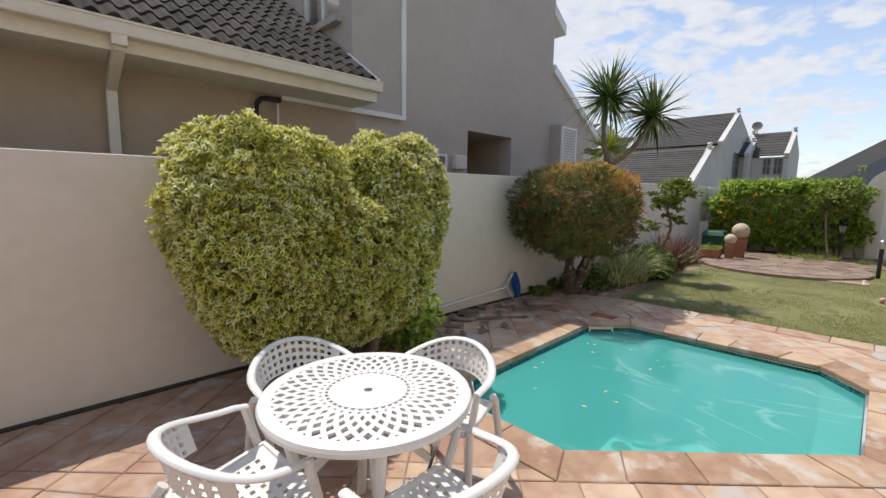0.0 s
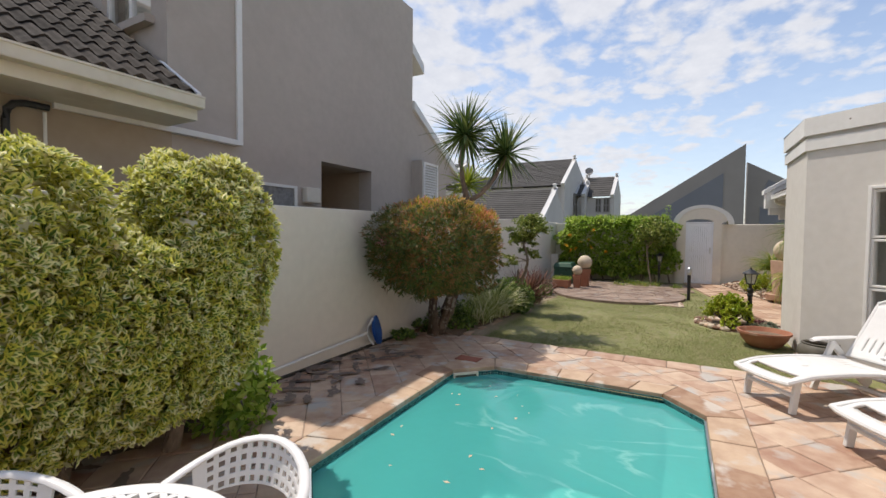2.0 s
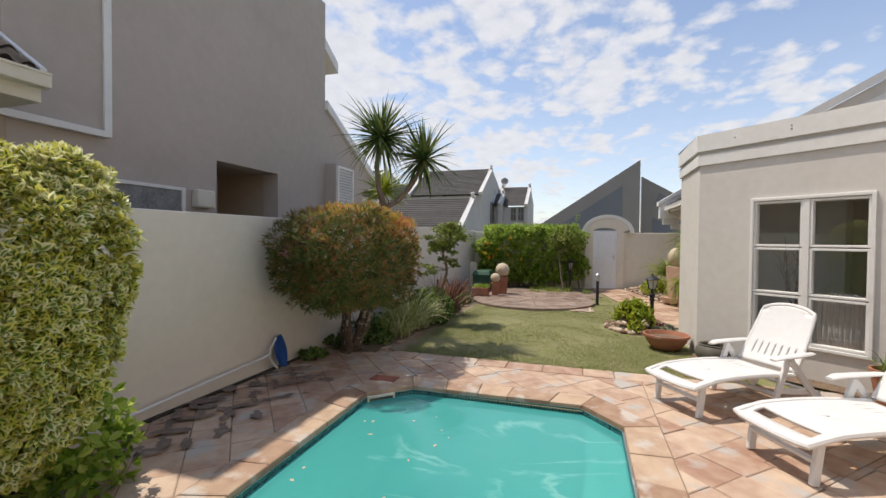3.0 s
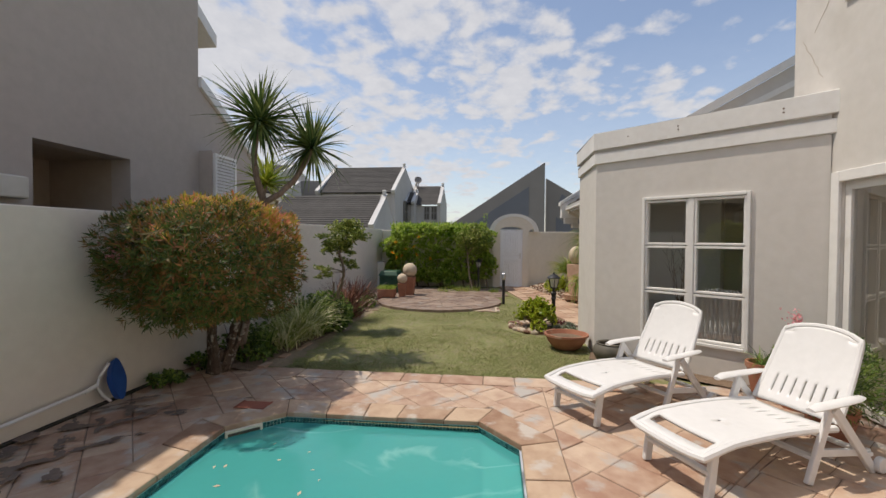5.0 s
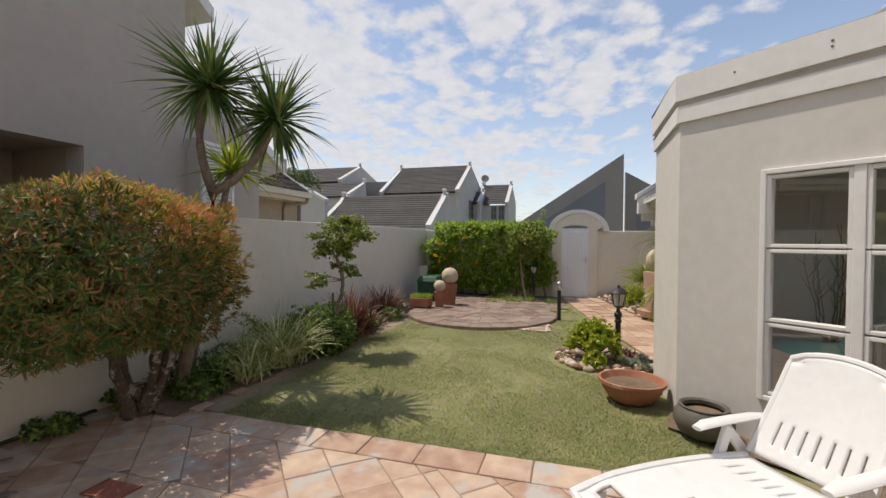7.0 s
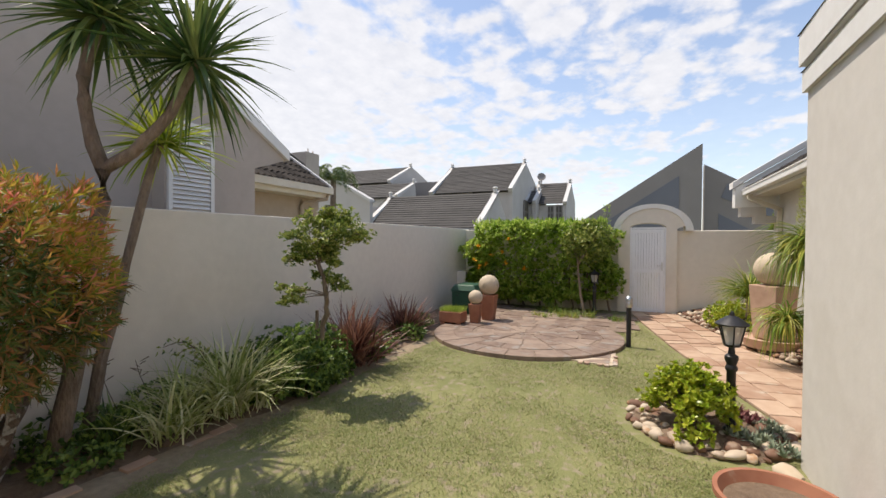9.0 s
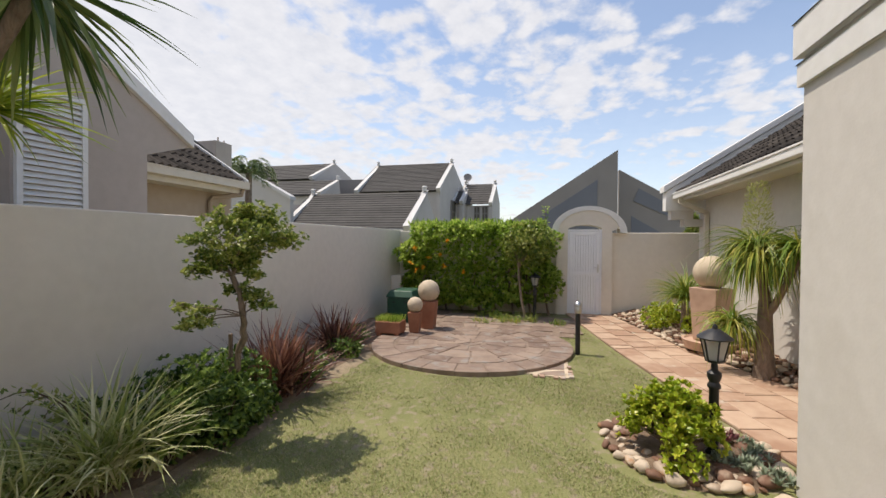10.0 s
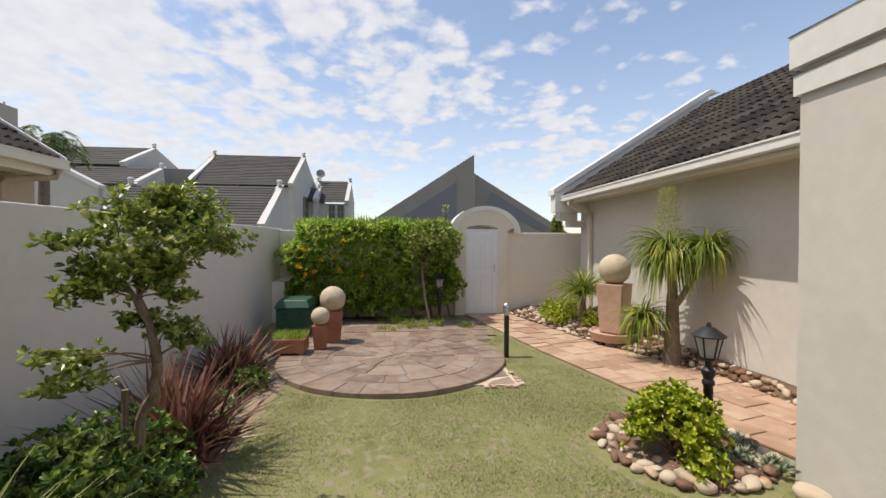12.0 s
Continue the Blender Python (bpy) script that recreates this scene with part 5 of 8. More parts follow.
    tube(bm, [(15.95, 9.5, 4.4), (15.95, 9.5, 4.58)], 0.02, 6), tube(bm, [(16.18, 9.5, 4.4), (16.18, 9.5, 4.54)], 0.02, 6)
    tagged(link("neighbour_chimney", bm, M["grey"]), "taupe plastered chimney block behind the roof", "chimney", kind="structure")
    bm = prism(bmesh.new(), [(13.4, 9.35, -0.1), (13.4, 9.35, 4.85), (15.64, 9.35, 4.02), (15.64, 9.35, -0.1)], (0, 1.5, 0))
    tagged(link("neighbour_rear_roof", bm, M["far_tile"]), "dark roof slope running down to the chimney block", "roof", kind="structure")


build_neighbour()

# ---- houses in the distance ----


def far_house(x0, xr, x1, y0, y1, ze, zr, label, windows=(), zg=-0.1, rows=16):
    """A gabled house, ridge across the view: roof towards the garden, coped gables on both sides."""
    h = tagged(new("distant_house"), label, "house", "houses in the distance")
    bm = bmesh.new()
    back = ze + (zr - ze) * 0.25
    for y in (y0, y1 - 0.3):
        prism(bm, [(x0, y, zg), (x0, y, ze), (xr, y, zr), (x1, y, back), (x1, y, zg)], (0, 0.3, 0))
    box(bm, x0 + 0.3, x0 + 0.6, y0 + 0.3, y1 - 0.3, zg, ze - 0.1)
    part("wall", bm, M["far_wall"], h)
    run = Vector((xr - x0, 0, zr - ze))
    v, f = [], []
    for k in range(rows):
        a, b = Vector((x0, 0, ze)) + run * (k / rows), Vector((x0, 0, ze)) + run * ((k + 1) / rows)
        n = len(v)
        lift = 0.035
        v += [(a.x, y0 + 0.3, a.z + lift), (a.x, y1 - 0.3, a.z + lift), (b.x, y1 - 0.3, b.z), (b.x, y0 + 0.3, b.z), (a.x, y0 + 0.3, a.z - 0.02), (a.x, y1 - 0.3, a.z - 0.02)]
        f += [[n, n + 3, n + 2, n + 1], [n + 4, n, n + 1, n + 5]]
    n = len(v)
    v += [(xr, y0 + 0.3, zr), (xr, y1 - 0.3, zr), (x1, y1 - 0.3, back), (x1, y0 + 0.3, back)]
    f.append([n, n + 3, n + 2, n + 1])
    raw("roof", v, f, M["far_tile"], h, "weathered dark tiled roof")["kind"] = "stuff"
    for y in (y0 - 0.06, y1 - 0.36):
        bm = bmesh.new()
        nrm = Vector((-run.z, 0, run.x)).normalized() * 0.17
        prism(bm, [(x0 - 0.2, y, ze - 0.15), (xr, y, zr), (xr + 0.3, y, zr + nrm.z), Vector((x0 - 0.3, y, ze)) + nrm * 0.8], (0, 0.32, 0))
        lathe(bm, [(0.12, zr + 0.04), (0.12, zr + 0.22), (0.16, zr + 0.26), (0.10, zr + 0.34)], 10, xr, y + 0.16)
        part("gable_coping", bm, M["far_white"], h, "white gable coping")
    for wx, wy, wz, ww, wh, face in windows:
        bm = bmesh.new()
        if face == "x":
            box(bm, wx - 0.08, wx + 0.02, wy, wy + ww, wz, wz + wh)
        else:
            box(bm, wx, wx + ww, wy - 0.08, wy + 0.02, wz, wz + wh)
        w = part("window", bm, M["far_grey"], h, "dark brown framed window")
        for i in range(2):
            for j in range(2):
                bm = bmesh.new()
                a, b = i * ww / 2 + 0.08, (i + 1) * ww / 2 - 0.04
                c, d = wz + j * wh / 2 + 0.08, wz + (j + 1) * wh / 2 - 0.04
                if face == "x":
                    box(bm, wx - 0.10, wx - 0.082, wy + a, wy + b, c, d)
                else:
                    box(bm, wx + a, wx + b, wy - 0.10, wy - 0.082, c, d)
                part("pane", bm, M["dark_pot"], w)
    return h


def build_distance():
    far_house(26.0, 28.8, 31.0, 7.1, 14.4, 2.35, 4.48, "pale house with a low dark tiled roof and white gables", rows=15)
    far_house(36.8, 41.0, 47.0, 8.35, 15.3, 5.6, 8.42, "taller pale house with a dark tiled roof and white gables", [(40.2, 8.3, 3.2, 1.5, 2.0, "y")], rows=20)
    far_house(42.3, 45.0, 48.0, 5.15, 8.2, 5.0, 7.1, "small pale upper wing with a dark tiled roof", [(42.6, 5.55, 3.55, 0.5, 1.25, "x"), (42.6, 6.25, 3.55, 0.5, 1.25, "x"), (42.6, 7.75, 4.1, 0.55, 0.8, "x")], rows=9)
    far_house(41.2, 43.0, 45.0, 7.5, 8.6, 5.05, 6.25, "small lean-to porch roof on the pale house", rows=6)
    # satellite dish on the roof
    d = thing("satellite_dish", 44.8, 7.75, 7.0, "grey satellite dish on a roof ridge", "satellite dish")
    bm = bmesh.new()
    lathe(bm, [(0.04, -0.07), (0.25, -0.035), (0.38, 0.02), (0.37, 0.035), (0.23, -0.015), (0.04, -0.05)], 20)
    bm.transform(pose(-0.15, 0, 0.70, 0, -75, 15))
    part("dish", bm, M["far_grey"], d, smooth=True)
    part("mast", tube(bmesh.new(), [(0, 0, 0), (0, 0, 0.66)], 0.04), M["far_grey"], d)
    # houses to the left, higher and farther
    far_house(36.5, 40.0, 45.0, 18.8, 27.0, 6.74, 8.58, "pale house with a shallow dark roof and stepped gables", rows=10)
    far_house(33.6, 36.2, 36.4, 16.4, 25.0, 5.1, 6.5, "pale plastered house with a brown tiled roof", rows=8)
    t = tagged(new("distant_block"), "pale plastered parapet block among the roofs", "building", "houses in the distance")
    part("wall", B(38.5, 42, 15.5, 18.6, -0.1, 6.85), M["far_grey"], t)
    t = tagged(new("distant_gable_house"), "pale house front with a sloping coped gable and a small window", "house", "houses in the distance")
    part("wall", prism(bmesh.new(), [(26.0, 18.4, -0.1), (26.0, 18.4, 6.35), (26.0, 13.9, 3.95), (26.0, 13.9, -0.1)], (0.3, 0, 0)), M["far_wall"], t)
    part("side_wall", prism(bmesh.new(), [(26.3, 14.75, -0.1), (26.3, 14.75, 3.8), (31.5, 14.75, 3.8), (31.5, 14.75, -0.1)], (0, 0.3, 0)), M["far_wall"], t)
    part("gable_coping", prism(bmesh.new(), [(25.9, 18.4, 6.33), (25.9, 18.4, 6.50), (25.9, 13.85, 4.08), (25.9, 13.85, 3.90)], (0.5, 0, 0)), M["far_white"], t, "white gable coping")
    w = part("window", B(25.94, 26.02, 16.6, 17.2, 3.1, 3.9), M["far_white"], t, "small white window")
    part("pane", B(25.92, 25.938, 16.66, 17.14, 3.16, 3.84), M["dark_pot"], w)
    # grey building with the steep pointed gable
    g = tagged(new("pointed_house"), "taupe house with a steep pointed gable and blue-grey insets", "house", "houses in the distance")
    x = 32.0
    part("wall", prism(bmesh.new(), [(x, -3.45, -0.1), (x, -3.45, 7.05), (x, 4.9, 1.55), (x, 4.9, -0.1)], (0.5, 0, 0)), M["far_grey"], g)
    part("inset", prism(bmesh.new(), [(x - 0.05, -2.35, 1.0), (x - 0.05, -2.35, 5.35), (x - 0.05, 3.9, 1.25)], (0.06, 0, 0)), M["far_blue"], g, "blue-grey triangular inset")
    x = 33.2
    part("side_wall", prism(bmesh.new(), [(x, -11.2, -0.1), (x, -11.2, 1.6), (x, -3.7, 6.1), (x, -3.7, -0.1)], (0.5, 0, 0)), M["far_grey"], g)
    bm = bmesh.new()
    prism(bm, [(x - 0.05, -4.5, 4.2), (x - 0.05, -4.8, 4.95), (x - 0.05, -8.9, 2.5), (x - 0.05, -8.9, 2.05)], (0.06, 0, 0))
    prism(bm, [(x - 0.05, -4.4, 1.6), (x - 0.05, -4.4, 3.3), (x - 0.05, -7.2, 1.6)], (0.06, 0, 0))
    part("inset", bm, M["far_blue"], g, "blue-grey sloping inset strips")
    # low wooded hill on the horizon
    v, f = [], []
    n = 60
    for i in range(n + 1):
        y = -160 + 320 * i / n
        hgt = 2 + 6 * max(0, noise.noise((y * 0.02, 1.3, 0)) + 0.4) + 1.2 * noise.noise((y * 0.25, 4, 0))
        v += [(180, y, -0.5), (200, y, max(hgt, 0.4))]
    for i in range(n):
        f.append([2 * i, 2 * i + 1, 2 * i + 3, 2 * i + 2])
    tagged(raw("backdrop", v, f, M["earth"]), "low wooded hill far off on the horizon", "hill", kind="structure")


build_distance()

# ---- paving ----


def grid_polys(hull, size, angle, jitter, seed, origin=(0, 0), stagger=0.0, sx=1.0):
    """A jittered grid of slabs, turned by an angle, cut to a convex outline."""
    rnd = random.Random(seed)
    c, s = math.cos(radians(angle)), math.sin(radians(angle))
    loc = [((p[0] - origin[0]) * c + (p[1] - origin[1]) * s, -(p[0] - origin[0]) * s + (p[1] - origin[1]) * c) for p in hull]
    u0, u1 = min(p[0] for p in loc), max(p[0] for p in loc)
    v0, v1 = min(p[1] for p in loc), max(p[1] for p in loc)
    su, sv = size * sx, size
    nu, nv = int((u1 - u0) / su) + 3, int((v1 - v0) / sv) + 2
    out = []
    cuts = [v0 - sv + k * sv + rnd.uniform(-jitter, jitter) for k in range(nv + 2)]
    lean = {}
    for k in range(nv + 1):
        shift = stagger * su * (k % 2) + rnd.uniform(-jitter, jitter) * 2
        for i in range(nu + 1):
            lean[k, i] = (u0 - su + shift + i * su + rnd.uniform(-jitter, jitter), rnd.uniform(-jitter, jitter) * 0.7)
    for k in range(nv + 1):
        for i in range(nu):
            a, b = lean[k, i], lean[k, i + 1]
            q = [(a[0], cuts[k]), (b[0], cuts[k]), (b[0] + b[1], cuts[k + 1]), (a[0] + a[1], cuts[k + 1])]
            w = [(origin[0] + p[0] * c - p[1] * s, origin[1] + p[0] * s + p[1] * c) for p in q]
            w = inside(w, hull)
            if len(w) > 2 and area(w) > 0.006:
                out.append(w)
    return out


def build_paving():
    rnd = random.Random(3)
    terrace = tagged(new("terrace"), "worn sandstone flags laid round the pool", "paving", kind="structure")
    # coping stones round the pool
    outer = grow(POOL, 0.30)
    n = len(POOL)
    stones = []
    for i in range(n):
        a, b, c, d = POOL[i], POOL[(i + 1) % n], outer[(i + 1) % n], outer[i]
        ln = math.hypot(b[0] - a[0], b[1] - a[1])
        k = max(1, round(ln / 0.38))
        ts = [0] + sorted(j / k + rnd.uniform(-0.12, 0.12) / k for j in range(1, k)) + [1]
        for t0, t1 in zip(ts, ts[1:]):
            q = lambda p, r, t: (p[0] + (r[0] - p[0]) * t, p[1] + (r[1] - p[1]) * t)
            s = [q(a, b, t0), q(d, c, t0), q(d, c, t1), q(a, b, t1)]
            stones.append(s if area(s) > 0 else s[::-1])
    lay("coping_stone", stones, 0.004, 0.05, M["coping"], terrace, 0.004, 2)
    # border row along the lawn
    ys = [-2.4]
    while ys[-1] < 3.0:
        ys.append(ys[-1] + rnd.uniform(0.34, 0.52))
    ys[-1] = 3.05
    lay("border_stone", [[(6.2, a), (6.5, a), (6.5, b), (6.2, b)] for a, b in zip(ys, ys[1:])], 0.002, 0.04, M["stone"], terrace, 0.005, 3)
    # diagonal field
    field = []
    for hull in ([(-3.9, -3.28), (6.2, -3.28), (6.2, 3.86), (-3.9, 3.86)], [(6.2, 3.05), (6.5, 3.05), (6.5, 3.86), (6.2, 3.86)]):
        for p in grid_polys(hull, 0.315, 43, 0.022, 9, (6.22, 1.12), 0.0, 1.02):
            field += outside(p, outer)
    lay("flagstone", field, 0.0, 0.04, M["stone"], terrace, 0.0035, 4, near=(4.6, 0.8), limit=300)
    # circular flagged floor, one step up from the lawn
    cx, cy, r = 12.35, 1.50, 1.57
    circ = tagged(new("stone_circle"), "round raised floor of brown flagstones in rings", "paving", kind="structure")
    part("bed", lathe(bmesh.new(), [(r - 0.02, -0.05), (r - 0.02, 0.041)], 64, cx, cy), M["mortar"], circ)
    polys = []
    for k, (ra, rb, cnt) in enumerate(((0.0, 0.24, 6), (0.24, 0.55, 11), (0.55, 0.90, 15), (0.90, 1.22, 19), (1.22, r, 24))):
        st = [2 * math.pi * (j + rnd.uniform(-0.22, 0.22)) / cnt + k for j in range(cnt)]
        for j in range(cnt):
            a0, a1 = st[j], st[(j + 1) % cnt] + (2 * math.pi if j == cnt - 1 else 0)
            m = 4
            arc = lambda rr: [(cx + rr * math.cos(a0 + (a1 - a0) * i / m), cy + rr * math.sin(a0 + (a1 - a0) * i / m)) for i in range(m + 1)]
            jag = rnd.uniform(-0.06, 0.05) if k < 4 else 0
            p = ([(cx, cy)] if ra == 0 else [arc(ra)[-1], arc(ra)[0]]) + arc(rb + jag)
            p = p if area(p) > 0 else p[::-1]
            polys.append(p)
    lay("flagstone", polys, 0.05, 0.07, M["circle"], circ, 0.012, 6)
    # path from the gate, widening towards the house
    pth = tagged(new("garden_path"), "path of orange-brown pavers from gate to house", "path", kind="structure")
    bm = bmesh.new()
    quads = [[(15.58, -0.95), (15.58, -0.02), (12.63, -0.67), (13.07, -1.66)], [(13.07, -1.66), (12.63, -0.67), (10.9, -1.06), (11.0, -2.46)], [(11.0, -2.46), (10.9, -1.06), (8.95, -1.56), (8.95, -2.54)]]
    polys = []
    for i, q in enumerate(quads):
        q = q if area(q) > 0 else q[::-1]
        bm.faces.new([bm.verts.new((*p, 0.006 + rise(p[0]))) for p in q])
        polys += grid_polys(q, 0.36, 13, 0.014, 20, (12, -1.0), 0.5, 1.15)
    part("bed", bm, M["mortar"], pth)
    lay("paver", polys, 0.022, 0.04, M["path"], pth, 0.006, 7, near=(10, -1.5), height=rise)
    # stepping slabs before the hedge
    st = tagged(new("slab_court"), "stone slabs with grass in the joints by the hedge", "paving", kind="structure")
    bm = bmesh.new()
    rows = [[bm.verts.new((x, y, 0.004 + rise(x))) for y in (-0.12, 3.0)] for x in (13.25, 13.8, 14.4, 14.98)]
    for a, b in zip(rows, rows[1:]):
        bm.faces.new((a[0], b[0], b[1], a[1]))
    part("bed", bm, M["mortar"], st, "worn mortar between the slabs")
    part("bed", prism(bmesh.new(), [(11.02, 0.06, -0.02), (11.80, 0.05, -0.02), (11.10, 0.62, -0.02)], (0, 0, 0.026)), M["ball"], st, "pale mortar corner")
    polys = []
    for i in range(6):
        for j in range(3):
            x, y = 13.75 + j * 0.42 + rnd.uniform(-0.03, 0.03), 2.15 - i * 0.44 + rnd.uniform(-0.04, 0.04)
            if math.hypot(x + 0.1 - cx, y - cy) < r + 0.05:
                continue
            g = rnd.uniform(0.195, 0.212)
            polys.append([(x - g, y - g), (x + g, y - g + 0.03), (x + g - 0.02, y + g), (x - g + 0.02, y + g)])
    for k in range(4):
        x = 13.3 + 0.5 * k
        polys.append([(x, 2.45), (x + 0.46, 2.45), (x + 0.46, 3.0), (x, 3.0)])
    polys += [[(11.08, 0.10), (11.34, 0.10), (11.20, 0.36), (11.08, 0.44)], [(11.36, 0.10), (11.62, 0.10), (11.44, 0.24), (11.30, 0.34)]]
    lay("slab", polys, 0.012, 0.04, M["circle"], st, 0.004, 8, height=rise)
    kerb = tagged(new("pale_edging"), "row of small pale stones edging the slabs", "edging", kind="structure")
    small = []
    for a, b in (((11.02, 0.03), (11.74, 0.05)), ((11.0, 0.09), (11.03, 0.66))):
        k = 7
        for i in range(k):
            p = (a[0] + (b[0] - a[0]) * (i + 0.5) / k, a[1] + (b[1] - a[1]) * (i + 0.5) / k)
            g = rnd.uniform(0.036, 0.046)
            small.append([(p[0] - g, p[1] - g * 0.7), (p[0] + g, p[1] - g * 0.8), (p[0] + g * 0.9, p[1] + g * 0.7), (p[0] - g * 0.9, p[1] + g * 0.8)])
    lay("edging_stone", small, 0.02, 0.04, M["stone"], kerb, 0.003, 12)
    # brick edging of the planting bed
    edge = tagged(new("bed_edging"), "red clay bricks edging the planting bed", "edging", kind="structure")
    x = 6.55
    while x < 7.7:
        e = 3.02 - 0.07 * math.sin((x - 6.5) * 1.3) - (0.10 if 8 < x < 12 else 0)
        bm = box(bmesh.new(), -0.10, 0.10, -0.045, 0.045, -0.03, 0.045)
        bm.transform(pose(x, e - 0.03, rnd.uniform(-0.05, -0.018), rnd.uniform(-6, 6), rnd.uniform(-3, 3), rnd.uniform(-6, 6)))
        part("brick", bm, M["path"], edge)
        x += 0.215
    # low dark strip drawn as the line where wall and paving meet
    tagged(link("wall_channel", B(-5.9, 6.2, 3.82, 3.868, -0.02, 0.018), M["wall_foot"]), "dark strip at the foot of the wall", "channel", kind="structure")
    cv = thing("access_cover", 5.33, 2.42, 0.004, "oxide red access cover let into the paving", "cover", rz=0)
    part("plate", B(-0.085, 0.085, -0.135, 0.135, 0.0, 0.008), M["red"], cv, bevel=0.004)
    for y in (-0.145, 0.137):
        part("rim", B(-0.09, 0.09, y, y + 0.008, 0.0, 0.011), M["red"], cv)
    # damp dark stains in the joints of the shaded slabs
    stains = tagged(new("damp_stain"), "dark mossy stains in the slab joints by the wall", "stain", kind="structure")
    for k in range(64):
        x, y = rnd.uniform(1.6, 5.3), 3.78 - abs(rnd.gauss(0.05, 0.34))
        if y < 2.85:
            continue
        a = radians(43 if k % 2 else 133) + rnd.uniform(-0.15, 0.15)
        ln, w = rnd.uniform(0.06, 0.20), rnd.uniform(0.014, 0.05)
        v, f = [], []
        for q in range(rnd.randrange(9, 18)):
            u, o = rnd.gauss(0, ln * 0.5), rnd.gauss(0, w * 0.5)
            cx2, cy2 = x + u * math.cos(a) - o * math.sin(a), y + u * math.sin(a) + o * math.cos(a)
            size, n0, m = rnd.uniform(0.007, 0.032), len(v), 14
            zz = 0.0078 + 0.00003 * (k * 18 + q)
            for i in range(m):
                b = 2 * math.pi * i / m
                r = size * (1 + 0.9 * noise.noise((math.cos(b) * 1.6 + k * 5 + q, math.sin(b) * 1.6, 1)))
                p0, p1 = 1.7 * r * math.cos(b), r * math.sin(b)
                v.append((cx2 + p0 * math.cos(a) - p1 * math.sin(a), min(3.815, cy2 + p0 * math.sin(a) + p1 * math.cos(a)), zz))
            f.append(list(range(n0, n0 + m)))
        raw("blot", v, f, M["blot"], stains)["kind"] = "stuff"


# ---- plants ----


def leaf_cloud(name, pos, nrm, length, width, mat, parent, label="", seed=0, up=0.4, spread=0.8, fold=0.25, droop=0.0):
    """Many small folded leaves at points, each pointing roughly along its normal."""
    rs = np.random.RandomState(seed)
    n = len(pos)
    pos, nrm = np.asarray(pos, float), np.asarray(nrm, float)
    d = nrm + rs.normal(0, spread, (n, 3)) + np.array([0, 0, up])
    d /= np.linalg.norm(d, axis=1)[:, None]
    r = rs.normal(0, 1, (n, 3))
    s = np.cross(d, r)
    s /= np.linalg.norm(s, axis=1)[:, None] + 1e-9
    u = np.cross(s, d)
    ln = length * rs.uniform(0.65, 1.25, (n, 1))
    w = width * rs.uniform(0.7, 1.2, (n, 1))
    tip = pos + d * ln - np.array([0, 0, 1.0]) * ln * droop
    a = pos + d * ln * 0.45 + s * w * 0.5 + u * w * fold
    b = pos + d * ln * 0.45 - s * w * 0.5 + u * w * fold
    c = pos + d * ln * 0.5 - np.array([0, 0, 1.0]) * ln * droop * 0.3
    v = np.stack([pos, a, tip, b, c], 1).reshape(-1, 3)
    k = (np.arange(n) * 5)[:, None]
    f = np.concatenate([k + np.array([[0, 4, 1]]), k + np.array([[4, 2, 1]]), k + np.array([[0, 3, 4]]), k + np.array([[3, 2, 4]])])
    return raw(name, v, f, mat, parent, label)


